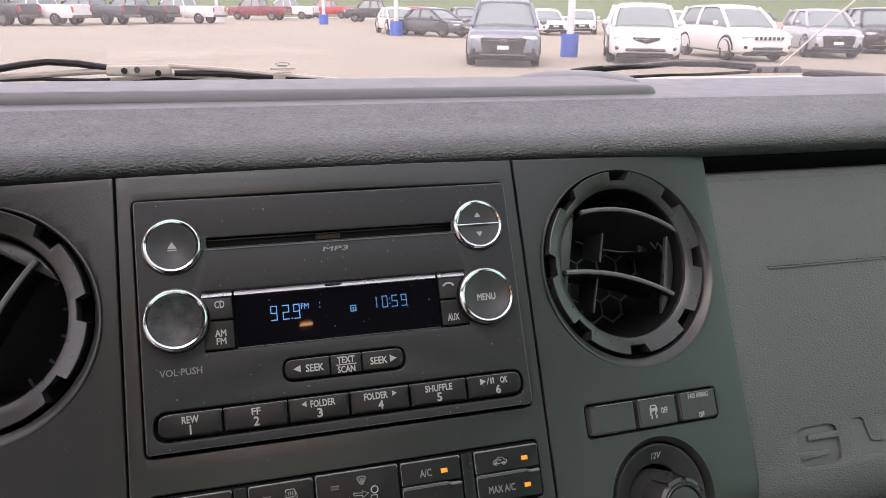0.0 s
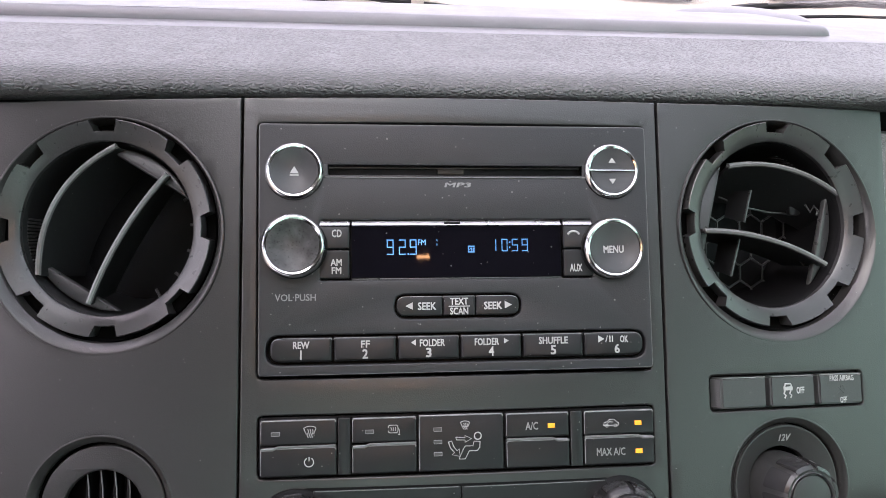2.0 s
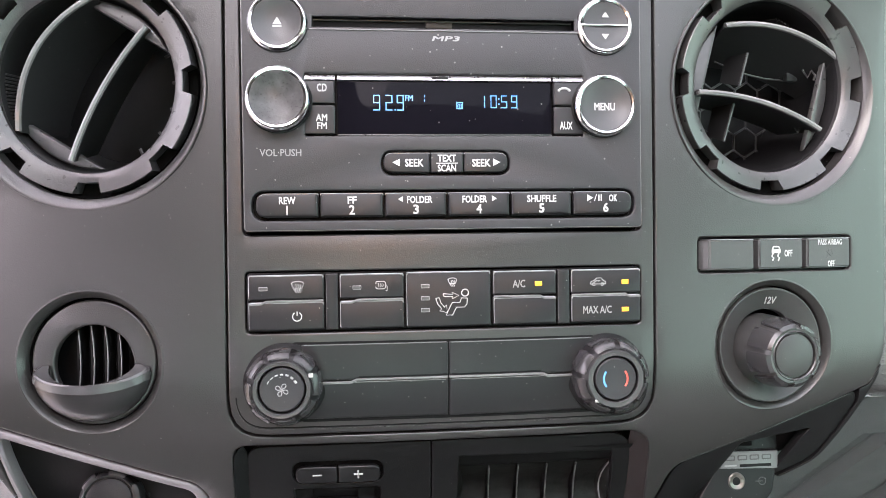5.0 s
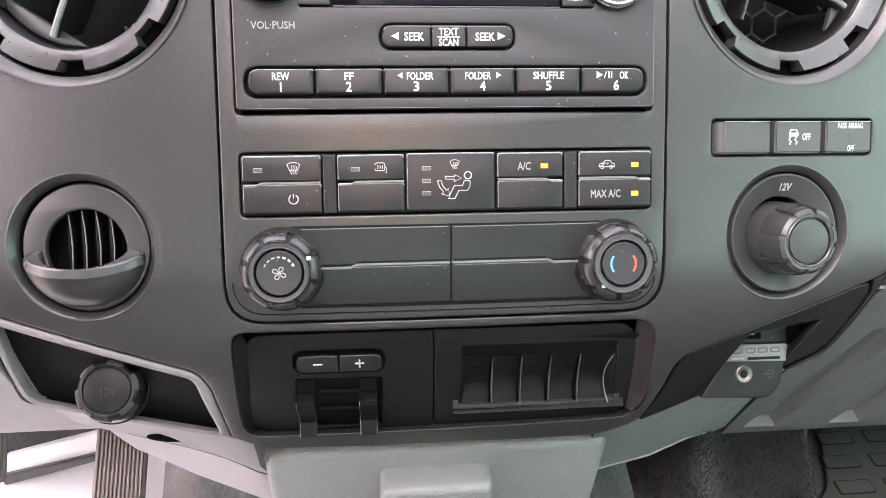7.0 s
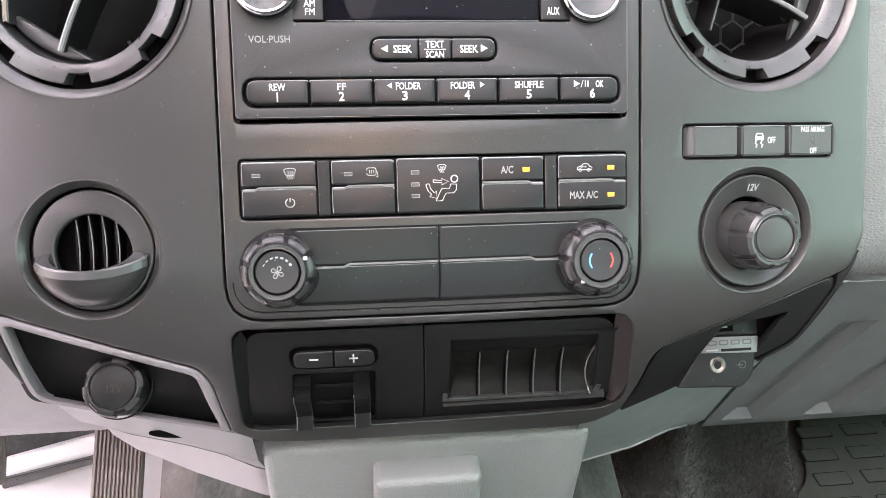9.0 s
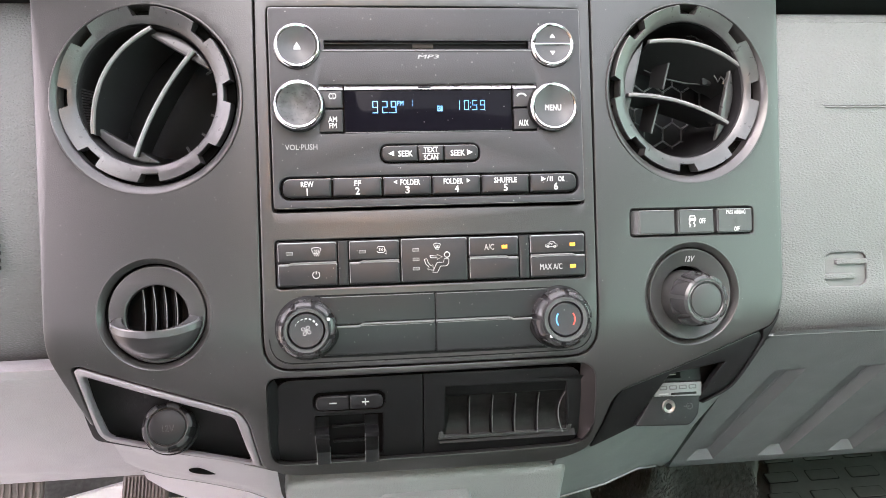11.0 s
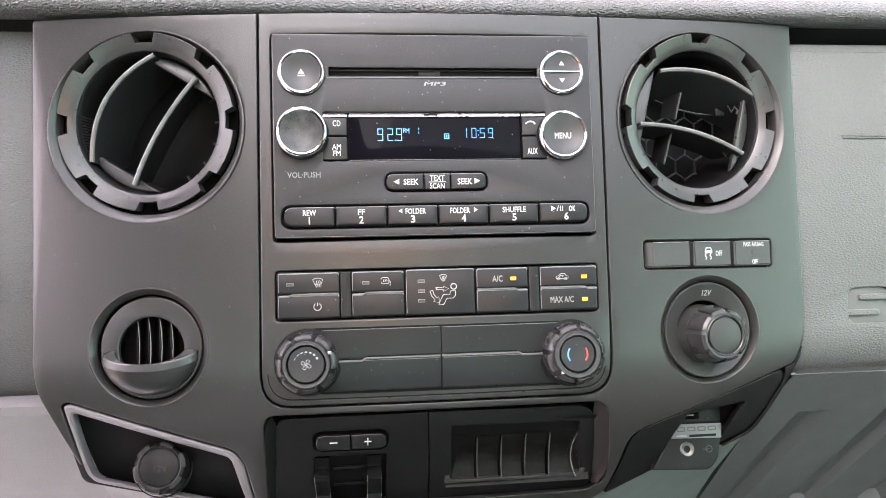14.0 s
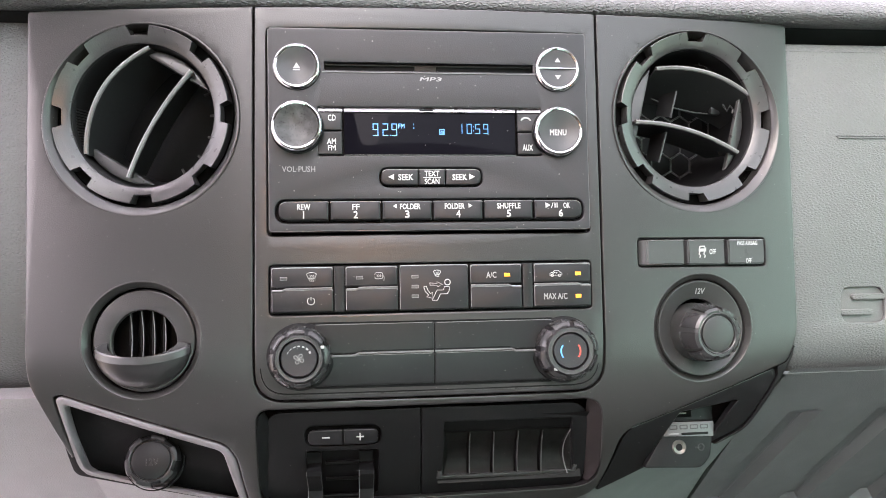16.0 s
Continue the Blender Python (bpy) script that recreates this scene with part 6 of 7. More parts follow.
right = thing("wiper", "black wiper with a dull grey arm at rest", "wiper", Matrix.Identity(4), "windshield wipers")
part("blade", tubes([[(0.470, Y, 1.5640), (0.511, Y, 1.5690), (0.626, Y, 1.5785), (0.70, Y, 1.5765), (0.764, Y, 1.5715)]], 0.0052, scale=1.0, resolution=2), WIPER, right)
part("blade_edge", tubes([[(0.515, Y - 0.004, 1.5718), (0.626, Y - 0.004, 1.5818), (0.70, Y - 0.004, 1.5798)]], 0.0012, scale=1.0), DULLMETAL, right, "pale upper edge")
part("rubber", tubes([[(0.56, Y, 1.5570), (0.66, Y, 1.5610), (0.762, Y, 1.5645)]], 0.0024, scale=1.0), WIPER, right)
joint = part("joint", taper(0.757, 0.842, 0.757, 0.852, Y - 0.005, Y - 0.005, 1.563, 1.5735, 0.01, 0.002), DULLMETAL, right, "dull grey jointed bracket")
for x, z, m_ in ((0.770, 1.5668, WIPER), (0.799, 1.5675, WIPER), (0.822, 1.5675, LABEL)):
    part("bolt", lathe([(3.8, 0), (3.8, 1.5), (0, 2)], 14), m_, joint).matrix_basis = Matrix.Translation((x, Y - 0.005, z)) @ Matrix.Rotation(radians(90), 4, "X")
part("arm", tubes([[(0.85, Y, 1.5660), (0.93, Y, 1.5625), (1.02, Y - 0.02, 1.5570)]], 0.0034, scale=1.0, resolution=2), DULLMETAL, right, "dull grey wiper arm")
part("arm_underside", tubes([[(0.855, Y, 1.5600), (0.93, Y, 1.5575), (1.02, Y - 0.02, 1.5520)]], 0.0030, scale=1.0), WIPER, right)
low = thing("wiper", "black wiper lying low on the cowl", "wiper", Matrix.Identity(4), "windshield wipers")
part("blade", tubes([[(-0.19, 0.98, 1.556), (-0.05, 0.975, 1.562), (0.08, 0.975, 1.558), (0.20, 0.98, 1.552)]], 0.004, scale=1.0), WIPER, low)
part("frame", tubes([[(-0.12, 0.972, 1.560), (-0.06, 0.97, 1.566), (0.0, 0.972, 1.560)]], 0.003, scale=1.0), COWL, low)
mark = thing("glass_mark", "small etched mark on the windshield", "etched mark", pose(0.0785, 0.962, 1.571, 45))
for i, (w, h) in enumerate(((6, 0.9), (15.5, 2.2), (8, 0.9), (10, 0.9), (9, 0.9))):
    part("bar", block(-w, w, -h / 2 + 5 - i * 3.2, h / 2 + 5 - i * 3.2, 0, 0.4, 0), ETCH, mark)
part("oval", tubes([[(p[0], p[1] + 9, 0.2) for p in circle(0, 0, 9, 24, 2.2)]], 0.45, True), ETCH, mark)
antenna = thing("antenna", "thin pale radio antenna on the fender", "antenna", Matrix.Translation((1.12, 1.4, 1.50)))
part("rod", tubes([[(-0.16, 0, -0.135), (0.22, 0, 0.172), (0.80, 0, 0.62)]], 0.0018, scale=1.0), COWL, antenna)

# ---- the cab round the camera ----
def shell(name, mesh, label, category):
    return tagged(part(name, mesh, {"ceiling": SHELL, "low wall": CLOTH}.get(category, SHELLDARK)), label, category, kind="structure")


def wall_with_opening(name, axis, at, thick, a0, a1, z0, z1, openings, label):
    """A wall in metres across x ('x') or along y ('y') with openings right through it."""
    mesh = plate([(a / K, z / K) for a, z in ((a0, z0), (a1, z0), (a1, z1), (a0, z1))], [rrect(o[0] / K, o[1] / K, o[2] / K, o[3] / K, 40) for o in openings], -thick * 500, thick * 500, 4)
    turn = Matrix(((1, 0, 0, 0), (0, 0, -1, 0), (0, 1, 0, 0), (0, 0, 0, 1)))
    if axis == "y":
        turn = Matrix.Rotation(radians(90), 4, "Z") @ turn
        mesh.transform(Matrix.Translation((at, 0, 0)) @ turn)
    else:
        mesh.transform(Matrix.Translation((0, at, 0)) @ turn)
    return shell(name, mesh, label, "wall")


# unseen walls; their openings are sized to steer light into the cab
wall_with_opening("wall_driver_side", "y", -1.02, 0.06, -1.62, 1.0, 0.80, 2.16, [(-1.30, -0.86, 1.68, 2.00), (-0.40, 0.86, 1.58, 2.08), (-0.15, 0.97, 0.82, 1.53)], "dark lined cab side with a window and a low opening for light")
wall_with_opening("wall_passenger_side", "y", 1.14, 0.06, -1.62, 1.0, 0.80, 2.16, [(-1.54, -0.60, 1.40, 2.12), (-0.50, 0.74, 1.38, 2.10)], "dark lined cab side with windows")
wall_with_opening("wall_rear", "x", -1.62, 0.06, -0.99, 1.11, 0.80, 2.16, [(-0.60, 0.72, 1.60, 2.04)], "grey lined rear cab wall with a window")
# pale step and low wall, out of view, added as reflectors
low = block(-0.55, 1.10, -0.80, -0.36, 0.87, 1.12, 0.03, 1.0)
shell("bounce_step", low, "unseen pale step added to bounce light onto the bezel", "low wall")
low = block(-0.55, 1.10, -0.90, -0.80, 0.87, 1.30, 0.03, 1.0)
shell("bounce_wall", low, "unseen pale low wall added to bounce light onto the bezel", "low wall")
# unseen roof; its opening is added to light the bezel from above
roof = plate([(-1050, -1650), (1170, -1650), (1170, 420), (-1050, 420)], [rrect(-360, 920, -500, 330, 60)], 2162, 2200, 5)
shell("ceiling", roof, "grey cloth cab headliner with an added opening for light", "ceiling")
dome = thing("dome_lamp", "small warm lit dome lamp on the headliner", "lamp", Matrix.Translation((-0.03, -0.672, 2.162)))
part("housing", plate(rrect(-60, 60, -38, 38, 14), (), -9, 0, 3.0, 3), SHELL, dome)
part("lens", plate(rrect(-46, 46, -8, 8, 5), (), -12, -8, 1.5, 3), WARMLENS, dome, "warm glowing lens")
for side in (-0.98, 1.10):
    part_ob = part("windshield_pillar", tubes([[(side, 0.93, 1.50), (side + (0.07 if side < 0 else -0.07), 0.30, 2.17)]], 0.045, scale=1.0, resolution=3), SHELL)
    tagged(part_ob, "grey windshield pillar", "pillar", kind="structure")
# pane that tints the light of the added roof opening
bm = block(-0.38, 0.94, -0.52, 0.35, 2.178, 2.182, 0.0, 1.0)
tagged(part("roof_light_pane", bm, PALEGLASS, smooth=False), "faintly tinted pane over the added roof opening", "window", kind="structure")
for x0, x1, y, z0, z1, turn in ((-1.58, 0.78, 1.14, 1.36, 2.15, 90), (-0.64, 0.76, -1.62, 1.57, 2.07, 0)):
    bm = block(x0, x1, -0.002, 0.002, z0, z1, 0.0, 1.0)
    bm.transform((Matrix.Translation((y, 0, 0)) @ Matrix.Rotation(radians(90), 4, "Z")) if turn else Matrix.Translation((0, y, 0)))
    tagged(part("side_window" if turn else "rear_window", bm, TINTED, smooth=False), "green tinted cab window glass", "window", kind="structure")
under = plate([(-1050, -1650), (1170, -1650), (1170, 1060), (-1050, 1060)], (), 760, 800, 5)
shell("underbody", under, "plain underside of the cab", "floor")

# ---- the truck's body under the cab ----
truck = thing("truck_body", "plain grey blue truck body under the cab", "truck", Matrix.Identity(4), kind="structure")
for x in (-1.03, 1.15):
    part("fender", block(x - 0.03, x + 0.03, 1.0, 2.50, 0.55, 1.33, 0.02, 1.0), HOOD, truck)
    part("rocker_panel", block(x - 0.04, x + 0.04, -1.65, 1.0, 0.50, 0.78, 0.02, 1.0), HOOD, truck)
part("front_panel", block(-1.0, 1.12, 2.44, 2.52, 0.50, 1.36, 0.03, 1.0), HOOD, truck)
part("frame", block(-0.45, 0.57, -1.6, 2.4, 0.42, 0.755, 0.02, 1.0), TYRE, truck)
for x in (-0.92, 1.04):
    for y in (1.75, -2.0):
        hub_cap = part("wheel", lathe([(230, -120), (380, -125), (410, -90), (410, 90), (380, 125), (230, 120)], 32), TYRE, truck)
        hub_cap.matrix_basis = Matrix.Translation((x, y, 0.41)) @ Matrix.Rotation(radians(90), 4, "Y")
part("rear_frame", block(-0.9, 1.02, -2.1, -1.6, 0.38, 0.46, 0.02, 1.0), TYRE, truck)

# ---- the car park ----
LOT = material("pale_concrete", (0.30, 0.272, 0.205), 0.9, vary=0.10, blotch=0.12, grain=0.5, grain_scale=30)
GRASS = material("mown_grass", (0.10, 0.15, 0.045), 0.9, vary=0.3, blotch=0.3, grain=0.5, grain_scale=20)
WHITEPAINT = material("white_car_paint", (0.72, 0.72, 0.71), 0.25, vary=0.03, coat=0.6)
GREYPAINT = material("blue_grey_car_paint", (0.17, 0.20, 0.23), 0.25, metal=0.3, vary=0.05, coat=0.6)
SILVERPAINT = material("silver_car_paint", (0.42, 0.44, 0.47), 0.25, metal=0.4, vary=0.05, coat=0.6)
DARKPAINT = material("black_car_paint", (0.02, 0.021, 0.024), 0.2, vary=0.05, coat=0.6)
DIMPAINT = material("dark_grey_car_paint", (0.07, 0.075, 0.085), 0.25, metal=0.3, vary=0.05, coat=0.6)
REDPAINT = material("red_car_paint", (0.40, 0.025, 0.03), 0.25, vary=0.05, coat=0.6)
MAROON = material("maroon_car_paint", (0.20, 0.02, 0.03), 0.25, vary=0.05, coat=0.6)
# base colour raised to hold the sky's reflection in the windows
CARGLASS = material("sky_toned_car_glass", (0.20, 0.245, 0.235), 0.12, vary=0.05)
LAMP = material("car_lamp_glass", (0.6, 0.6, 0.6), 0.15, vary=0.1)
TAIL = material("red_lamp_glass", (0.5, 0.02, 0.02), 0.2, vary=0.1)
BARREL = material("blue_painted_concrete", (0.02, 0.09, 0.42), 0.55, vary=0.12, blotch=4)
POLE = material("pale_pole", (0.68, 0.68, 0.66), 0.5, vary=0.08)

bm = bmesh.new()
for x0, x1, y0, y1 in ((-900, 900, -300, 92),):
    bm.faces.new([bm.verts.new(p) for p in ((x0, y0, 0), (x1, y0, 0), (x1, y1, 0), (x0, y1, 0))])
tagged(part("ground", bm, LOT), "pale sunlit concrete car park", "ground", kind="structure")
bm = bmesh.new()
bm.faces.new([bm.verts.new(p) for p in ((-3000, 92, 0.05), (3000, 92, 0.05), (3000, 300, 9.0), (-3000, 300, 9.0))])
tagged(part("grass", bm, GRASS), "mown green grass beyond the car park", "grass", kind="structure")


def loft(stations, n_side=None):
    """A closed body from cross-sections: each a list of (x, y, z) in the same order."""
    bm = bmesh.new()
    rings = [[bm.verts.new(p) for p in s] for s in stations]
    k = len(rings[0])
    for a, b in zip(rings, rings[1:]):
        for i in range(k):
            bm.faces.new((a[i], a[(i + 1) % k], b[(i + 1) % k], b[i]))
    bm.faces.new(rings[0])
    bm.faces.new(rings[-1][::-1])
    return bm


def softened(bm, r):
    bmesh.ops.recalc_face_normals(bm, faces=bm.faces)
    bmesh.ops.bevel(bm, geom=[e for e in bm.edges if e.calc_face_angle(0) > 0.2], offset=r, segments=2, affect="EDGES", clamp_overlap=True)
    return bm


def section(y, half, z0, z1, round_top=0.12):
    return [(-half * 0.94, y, z0), (-half, y, z0 + 0.18), (-half, y, z0 + (z1 - z0) * 0.62), (-half * 0.95, y, z1 - round_top * 0.4), (-half * 0.78, y, z1), (half * 0.78, y, z1), (half * 0.95, y, z1 - round_top * 0.4), (half, y, z0 + (z1 - z0) * 0.62), (half, y, z0 + 0.18), (half * 0.94, y, z0)]


def wheels(t, half, length, r=0.36, front=0.2, rear=0.2):
    for y in (-length / 2 + length * front, length / 2 - length * rear):
        for s in (-1, 1):
            tyre = part("wheel", lathe([(r * 620, -110), (r * 930, -115), (r * 1000, -70), (r * 1000, 70), (r * 930, 115), (r * 620, 110)], 28), TYRE, t)
            tyre.matrix_basis = Matrix.Translation((s * (half - 0.09), y, r)) @ Matrix.Rotation(radians(90), 4, "Y")
            part("rim", lathe([(r * 630, -95), (r * 560, -60), (r * 120, -70), (0, -75)], 20), SILVER, tyre)
            part("rim", lathe([(r * 630, 95), (r * 560, 60), (r * 120, 70), (0, 75)], 20), SILVER, tyre)


def smoothed(bm, cuts=1):
    """Rounds a coarse closed shape by one or more steps of averaging subdivision."""
    for _ in range(cuts):
        bmesh.ops.subdivide_edges(bm, edges=bm.edges[:], cuts=1, use_grid_fill=True)
        bmesh.ops.smooth_vert(bm, verts=bm.verts[:], factor=0.5, use_axis_x=True, use_axis_y=True, use_axis_z=True)
    bmesh.ops.recalc_face_normals(bm, faces=bm.faces)
    return bm


def car(paint, label, at, turn, length=4.8, width=1.92, height=1.72, tall=True, grille="wide", group="parked cars"):
    """A parked car or SUV; its nose points to -y before it is turned."""
    t = thing("parked_car", label, "car", Matrix.Translation((at[0], at[1], 0)) @ Matrix.Rotation(radians(turn), 4, "Z"), group)
    h, l = width / 2, length / 2
    hoodz, belt = (1.06, 1.12) if tall else (0.86, 0.92)
    spots = [(-l - 0.02, 0.74, 0.36, 0.66), (-l + 0.06, 0.90, 0.26, 0.84), (-l + 0.22, 0.98, 0.22, 0.93), (-l + 0.6, 1.02, 0.22, 0.99), (-l + 1.25, 1.03, 0.22, 1.05), (0, 1.03, 0.23, 1.08), (l - 0.7, 1.03, 0.24, 1.08), (l - 0.15, 0.98, 0.30, 1.02), (l + 0.02, 0.86, 0.42, 0.85)]
    part("body", smoothed(loft([section(y, h * hw, z0, hoodz * f, 0.16) for y, hw, z0, f in spots])), paint, t)
    g0, g1 = -l + 1.10, l - (0.12 if tall else 0.9)
    roof0, roof1 = -l + 1.95, l - (0.45 if tall else 1.5)

    def cabin(rows, base, grow=0.0):
        rings = []
        for y, z, hw in rows:
            zz = max(z, belt + 0.01)
            rings.append([(-base - grow, y, belt - 0.10), (-(base + hw) / 2 - 0.03 - grow, y, (belt + zz) / 2), (-hw - grow, y, zz - 0.06), (-hw * 0.72, y, zz + grow), (0, y, zz + 0.015 + grow), (hw * 0.72, y, zz + grow), (hw + grow, y, zz - 0.06), ((base + hw) / 2 + 0.03 + grow, y, (belt + zz) / 2), (base + grow, y, belt - 0.10)])
        return rings

    line = [(g0, belt - 0.02, h * 0.84), ((g0 + roof0) / 2, (belt + height) / 2 + 0.02, h * 0.78), (roof0, height - 0.06, h * 0.72), (roof0 + 0.35, height, h * 0.71), (roof1 - 0.3, height, h * 0.70), (roof1, height - 0.04, h * 0.70), (g1, belt + 0.05, h * 0.80)]
    part("cabin_glass", smoothed(loft(cabin(line, h * 0.92))), CARGLASS, t, "cabin glass with sky reflection in its colour")
    crown = [(roof0 - 0.04, height - 0.05, h * 0.73), (roof0 + 0.12, height + 0.01, h * 0.74), (0, height + 0.045, h * 0.74), (roof1 - 0.2, height + 0.02, h * 0.73), (roof1 + 0.04, height - 0.03, h * 0.71)]
    rings = [[(-hw, y, z - 0.07), (-hw * 0.92, y, z), (-hw * 0.5, y, z + 0.025), (hw * 0.5, y, z + 0.025), (hw * 0.92, y, z), (hw, y, z - 0.07), (hw * 0.6, y, z - 0.08), (-hw * 0.6, y, z - 0.08)] for y, z, hw in crown]
    part("roof", smoothed(loft(rings)), paint, t)
    for s in (-1, 1):
        part("pillar", tubes([[(s * h * 0.90, g0 - 0.05, belt - 0.03), (s * h * 0.83, (g0 + roof0) / 2, (belt + height) / 2 + 0.01), (s * h * 0.74, roof0, height - 0.05)]], 0.06, scale=1.0, resolution=2), paint, t)
        mid = (roof0 + roof1) / 2
        part("pillar", tubes([[(s * h * 0.94, mid, belt), (s * h * 0.86, mid, (belt + height) / 2), (s * h * 0.74, mid, height - 0.03)]], 0.055, scale=1.0), paint, t)
        part("pillar", tubes([[(s * h * 0.92, g1 - 0.15, belt), (s * h * 0.74, roof1, height - 0.03)]], 0.10, scale=1.0, resolution=2), paint, t)
        bm = bmesh.new()
        bmesh.ops.create_uvsphere(bm, u_segments=12, v_segments=8, radius=1)
        for v in bm.verts:
            v.co = Vector((s * (h + 0.12) + v.co.x * 0.11, g0 + 0.46 + v.co.y * 0.07, belt + 0.10 + v.co.z * 0.08))
        part("mirror", bm, paint, t)
        part("headlight", block(s * h * 0.72 - 0.20, s * h * 0.72 + 0.20, -l + 0.02, -l + 0.34, hoodz * 0.70, hoodz * 0.81, 0.05, 1.0, 3), LAMP, t)
        part("fog_light", block(s * h * 0.76 - 0.10, s * h * 0.76 + 0.10, -l - 0.01, -l + 0.2, 0.42, 0.54, 0.04, 1.0, 2), DARKPAINT, t)
        part("tail_light", block(s * h * 0.84 - 0.09, s * h * 0.84 + 0.09, l - 0.2, l + 0.01, belt * 0.66, belt * 0.92, 0.04, 1.0, 2), TAIL, t)
        for y in (-l + length * 0.2, l - length * 0.2):
            arch = [(s * (h * 0.985), y + 0.44 * math.cos(radians(a)), 0.36 + 0.44 * math.sin(radians(a))) for a in range(0, 181, 15)]
            part("wheel_arch", tubes([arch], 0.06, scale=1.0), TYRE, t, "dark wheel arch")
    tops = {"wide": (0.50, 0.52, 0.74), "tall": (0.40, 0.58, 0.76), "slots": (0.56, 0.66, 0.78), "big": (0.62, 0.42, 0.76)}
    share, low, top = tops[grille]
    gw = h * share
    out = [(-gw, hoodz * top), (gw, hoodz * top), (gw * 0.92, hoodz * (low + 0.06)), (gw * 0.7, hoodz * low), (-gw * 0.7, hoodz * low), (-gw * 0.92, hoodz * (low + 0.06))]
    if grille == "tall":
        out = [(-gw, hoodz * top), (gw, hoodz * top), (gw * 0.86, hoodz * 0.68), (0, hoodz * low), (-gw * 0.86, hoodz * 0.68)]
    mesh = plate([(x / K, z / K) for x, z in rounded(out, 0.05)], (), -60, 60, 20, 2)
    mesh.transform(Matrix.Translation((0, -l + 0.01, 0)) @ Matrix.Rotation(radians(90), 4, "X"))
    part("grille", mesh, DARKPAINT if grille != "slots" else paint, t)
    if grille == "slots":
        for i in range(7):
            x = -gw + gw * 2 * (i + 0.5) / 7
            part("grille_slot", block(x - 0.05, x + 0.05, -l - 0.075, -l, hoodz * 0.67, hoodz * 0.77, 0.02, 1.0, 2), DARKPAINT, t, "dark upright slot")
    else:
        part("grille_bar", block(-gw * 0.9, gw * 0.9, -l - 0.07, -l, hoodz * 0.685, hoodz * 0.705, 0.01, 1.0), SILVER, t)
        part("badge", block(-0.10, 0.10, -l - 0.085, -l, hoodz * 0.66, hoodz * 0.73, 0.025, 1.0, 2), SILVER, t)
    dark = grille == "big"
    part("bumper", block(-h * (0.92 if dark else 0.80), h * (0.92 if dark else 0.80), -l - 0.03, -l + 0.35, 0.20, 0.44 if dark else 0.34, 0.08, 1.0, 3), TYRE, t, "dark lower bumper")
    part("lower_intake", block(-h * 0.56, h * 0.56, -l - 0.05, -l + 0.2, 0.38, 0.48, 0.04, 1.0, 2), DARKPAINT, t)
    part("chin", block(-h * 0.62, h * 0.62, -l - 0.055, -l + 0.2, 0.33, 0.37, 0.015, 1.0, 2), SILVER, t)
    part("plate", block(-0.17, 0.17, -l - 0.075, -l, 0.49, 0.60, 0.01, 1.0), WHITEPAINT, t)
    wheels(t, h, length)
    return t


def pickup(paint, label, at, turn, length=5.8, width=2.0, height=1.92):
    """A parked pickup truck; its nose points to -y before it is turned."""
    t = thing("pickup_truck", label, "truck", Matrix.Translation((at[0], at[1], 0)) @ Matrix.Rotation(radians(turn), 4, "Z"), "parked trucks")
    h, l = width / 2, length / 2
    part("body", loft([section(-l, h * 0.9, 0.5, 1.05), section(-l + 0.15, h, 0.42, 1.18), section(-l + 1.3, h, 0.42, 1.26), section(0.45, h, 0.42, 1.30), section(0.5, h * 0.98, 0.42, 1.28)]), paint, t)
    part("bed", loft([section(0.55, h, 0.5, 1.32), section(l - 0.05, h, 0.5, 1.32), section(l, h * 0.97, 0.55, 1.28)]), paint, t)
    part("bed_floor", block(-h * 0.8, h * 0.8, 0.7, l - 0.12, 1.25, 1.335, 0.02, 1.0), DARKPAINT, t)
    part("cabin_glass", loft([[(-h * 0.9, y, 1.22), (-hw, y, z), (hw, y, z), (h * 0.9, y, 1.22)] for y, z, hw in ((-1.75, 1.24, h * 0.88), (-1.05, height - 0.04, h * 0.72), (0.25, height - 0.04, h * 0.72), (0.5, 1.26, h * 0.86))]), CARGLASS, t, "cabin glass in a pale sky tone")
    part("roof", plate([(x / K, y / K) for x, y in rounded([(-h * 0.74, -1.08), (h * 0.74, -1.08), (h * 0.74, 0.3), (-h * 0.74, 0.3)], 0.12)], (), (height - 0.05) / K, (height + 0.03) / K, 20, 2), paint, t)
    for s in (-1, 1):
        for a, b in (((s * h * 0.9, -1.75, 1.24), (s * h * 0.73, -1.05, height)), ((s * h * 0.9, -0.4, 1.28), (s * h * 0.73, -0.4, height)), ((s * h * 0.9, 0.48, 1.28), (s * h * 0.73, 0.27, height))):
            part("pillar", tubes([[a, b]], 0.05, scale=1.0), paint, t)
        part("tail_light", block(s * h * 0.9 - 0.08, s * h * 0.9 + 0.08, l - 0.08, l + 0.02, 0.85, 1.2, 0.02, 1.0), TAIL, t)
        part("headlight", block(s * h * 0.78 - 0.18, s * h * 0.78 + 0.18, -l - 0.01, -l + 0.2, 0.88, 1.06, 0.03, 1.0), LAMP, t)
        part("mirror", block(s * (h + 0.14) - 0.1, s * (h + 0.14) + 0.1, -1.5, -1.38, 1.28, 1.52, 0.03, 1.0), DARKPAINT, t)
    part("bumper", block(-h * 0.95, h * 0.95, l - 0.05, l + 0.15, 0.5, 0.68, 0.03, 1.0), SILVER, t)
    part("grille", block(-h * 0.6, h * 0.6, -l - 0.03, -l + 0.1, 0.72, 1.08, 0.04, 1.0), DARKPAINT, t)
    wheels(t, h, length, 0.40, 0.18, 0.22)
    return t


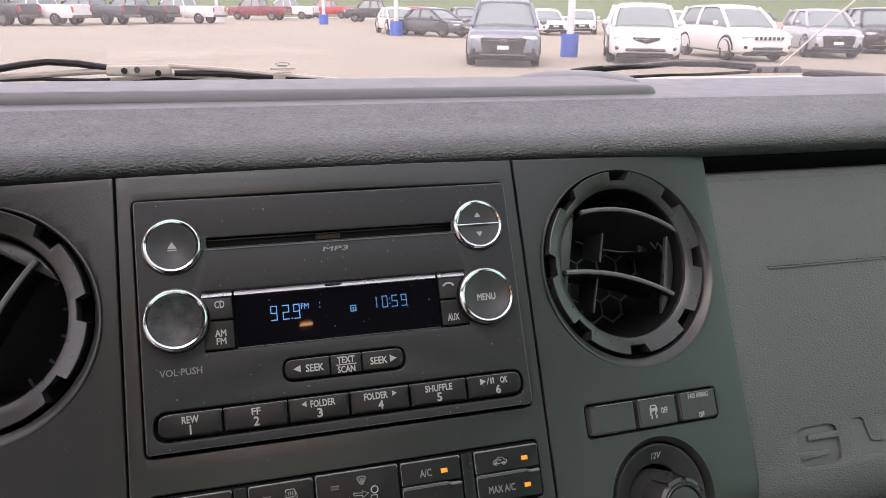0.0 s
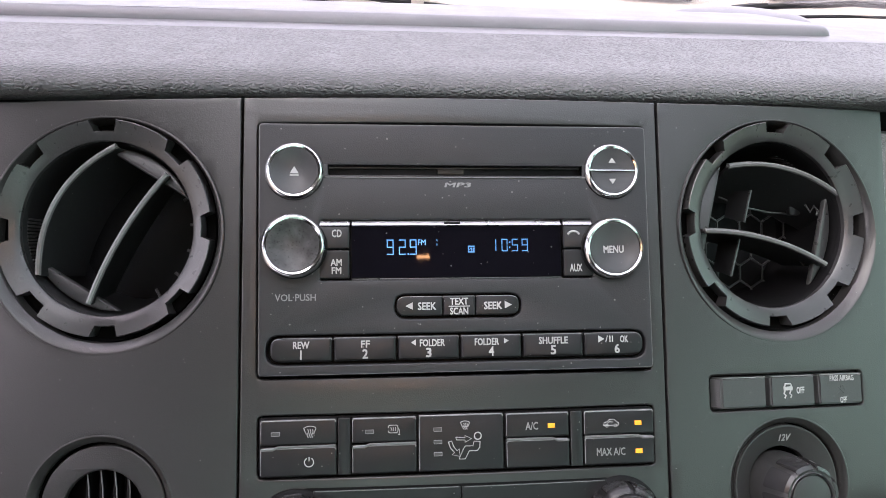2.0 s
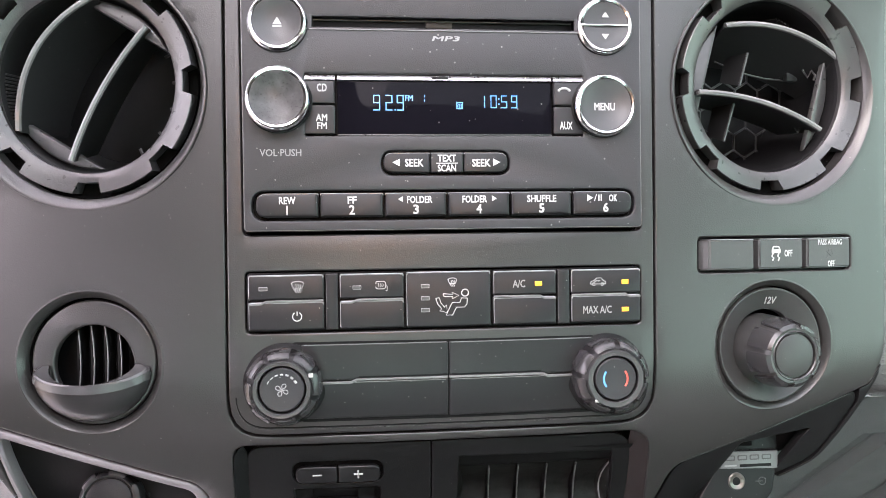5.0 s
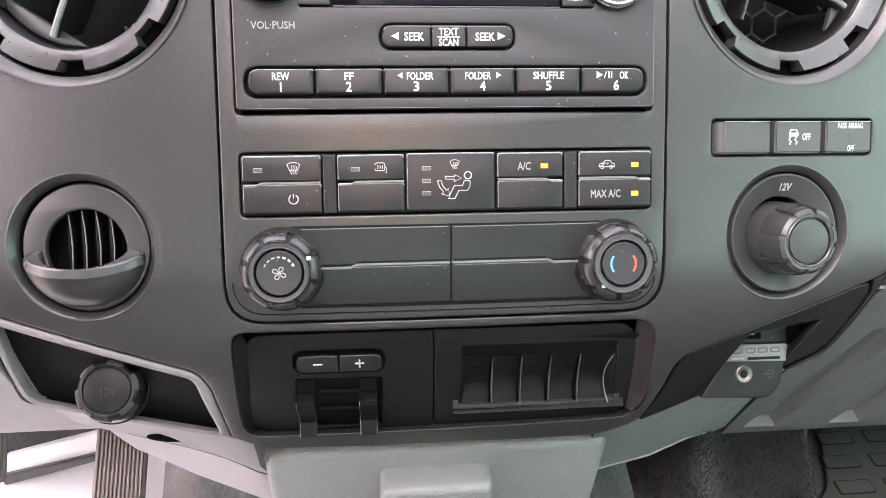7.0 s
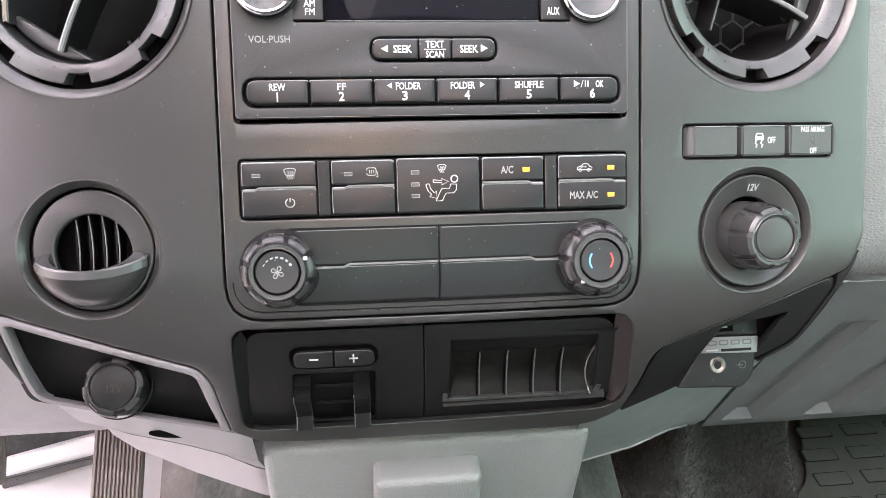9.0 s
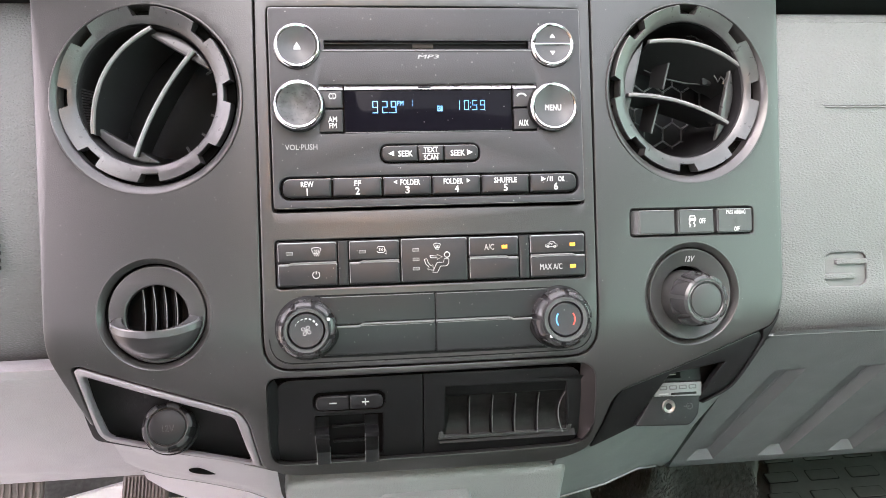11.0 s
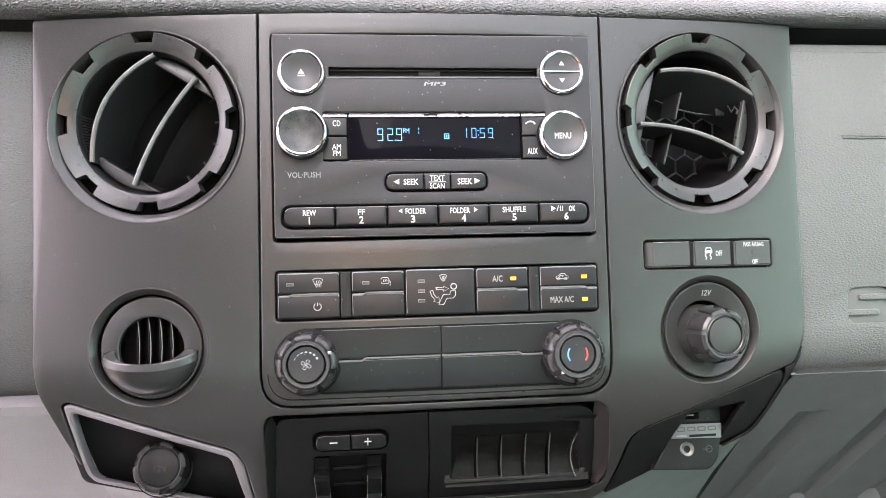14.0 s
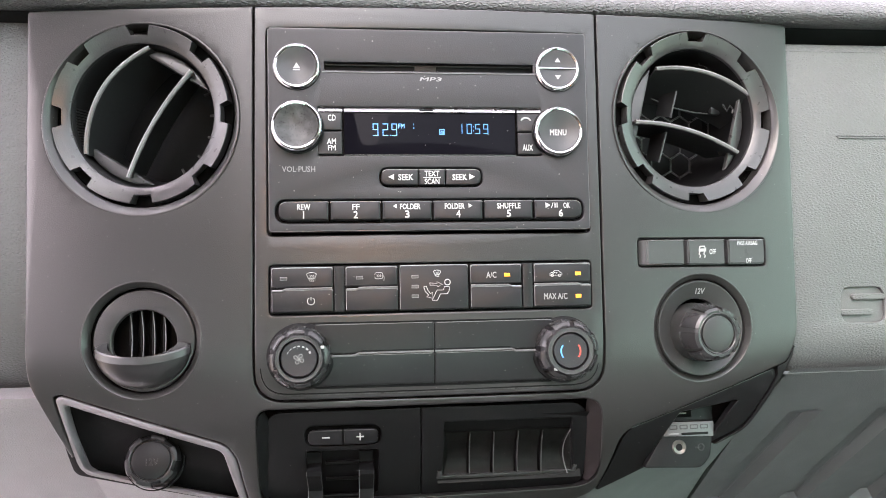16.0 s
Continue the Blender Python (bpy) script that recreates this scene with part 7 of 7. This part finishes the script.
def light_pole(at, r, painted, label):
    t = thing("light_pole", label, "light pole", Matrix.Translation((*at, 0)), "car park light poles")
    part("base", lathe([(r * 1000, 0), (r * 1000, 740), (r * 960, 770), (0, 775)], 32), BARREL if painted else POLE, t, "round blue painted base" if painted else "round concrete base")
    part("pole", lathe([(130, 770), (95, 8000), (0, 8000)], 20), POLE, t)
    part("head", block(-0.9, 0.9, -0.18, 0.18, 7.9, 8.05, 0.04, 1.0), POLE, t)


car(GREYPAINT, "blue grey SUV parked facing the truck", (8.6, 22.6), -21, 4.9, 2.06, 1.80, grille="big")
car(WHITEPAINT, "white SUV parked facing the truck", (13.7, 23.2), -26, 4.9, 2.16, 1.76, grille="tall")
car(WHITEPAINT, "white boxy SUV with a slotted grille", (17.8, 24.0), -6, 4.8, 1.95, 1.76, grille="slots")
car(SILVERPAINT, "silver small SUV parked beside a white one", (22.6, 25.0), -24, 4.3, 1.84, 1.68, grille="big")
car(DARKPAINT, "black SUV at the end of the row", (27.6, 27.4), -30, 4.9, 1.95, 1.78)
car(DIMPAINT, "dark grey sedan standing among parked cars", (11.6, 41.6), 35, 4.7, 1.84, 1.45, False)
car(WHITEPAINT, "white sedan in the far row", (10.4, 45.0), 0, 4.6, 1.82, 1.45, False)
for i, (x, y, paint, lab) in enumerate(((19.9, 45.4, WHITEPAINT, "white sedan in the far row"), (23.4, 47.2, WHITEPAINT, "white sedan in the far row"), (27.0, 47.6, SILVERPAINT, "silver sedan in the far row"), (31.2, 48.4, WHITEPAINT, "white sedan in the far row"), (36.0, 50.0, WHITEPAINT, "white sedan in the far row"), (41.0, 52.0, DIMPAINT, "grey sedan in the far row"), (16.8, 52.0, DIMPAINT, "grey sedan in the far row"), (16.0, 62.0, REDPAINT, "red sedan in the far row"))):
    car(paint, lab, (x, y), -25 if i % 2 else -5, 4.7, 1.84, 1.48, False)
for x, y, paint, lab in ((-13.4, 55.6, DARKPAINT, "black pickup parked with its tail out"), (-10.6, 56.6, WHITEPAINT, "white pickup parked with its tail out"), (-7.9, 59.2, DIMPAINT, "dark grey pickup parked with its tail out"), (-5.3, 62.6, DARKPAINT, "black pickup parked with its tail out"), (-2.0, 64.0, WHITEPAINT, "white pickup parked with its tail out"), (4.4, 77.6, MAROON, "maroon pickup in the far row"), (7.9, 84.0, WHITEPAINT, "white pickup in the far row"), (13.0, 90.0, REDPAINT, "red pickup in the far row"), (14.9, 73.0, DARKPAINT, "black pickup in the far row")):
    pickup(paint, lab, (x, y), -118)
light_pole((11.8, 24.6), 0.30, True, "pale light pole on a round blue base")
light_pole((9.7, 42.2), 0.36, True, "pale light pole on a round blue base")
light_pole((8.6, 63.4), 0.36, True, "pale light pole on a round blue base")
light_pole((0.4, 67.5), 0.55, False, "pale light pole on a concrete base")
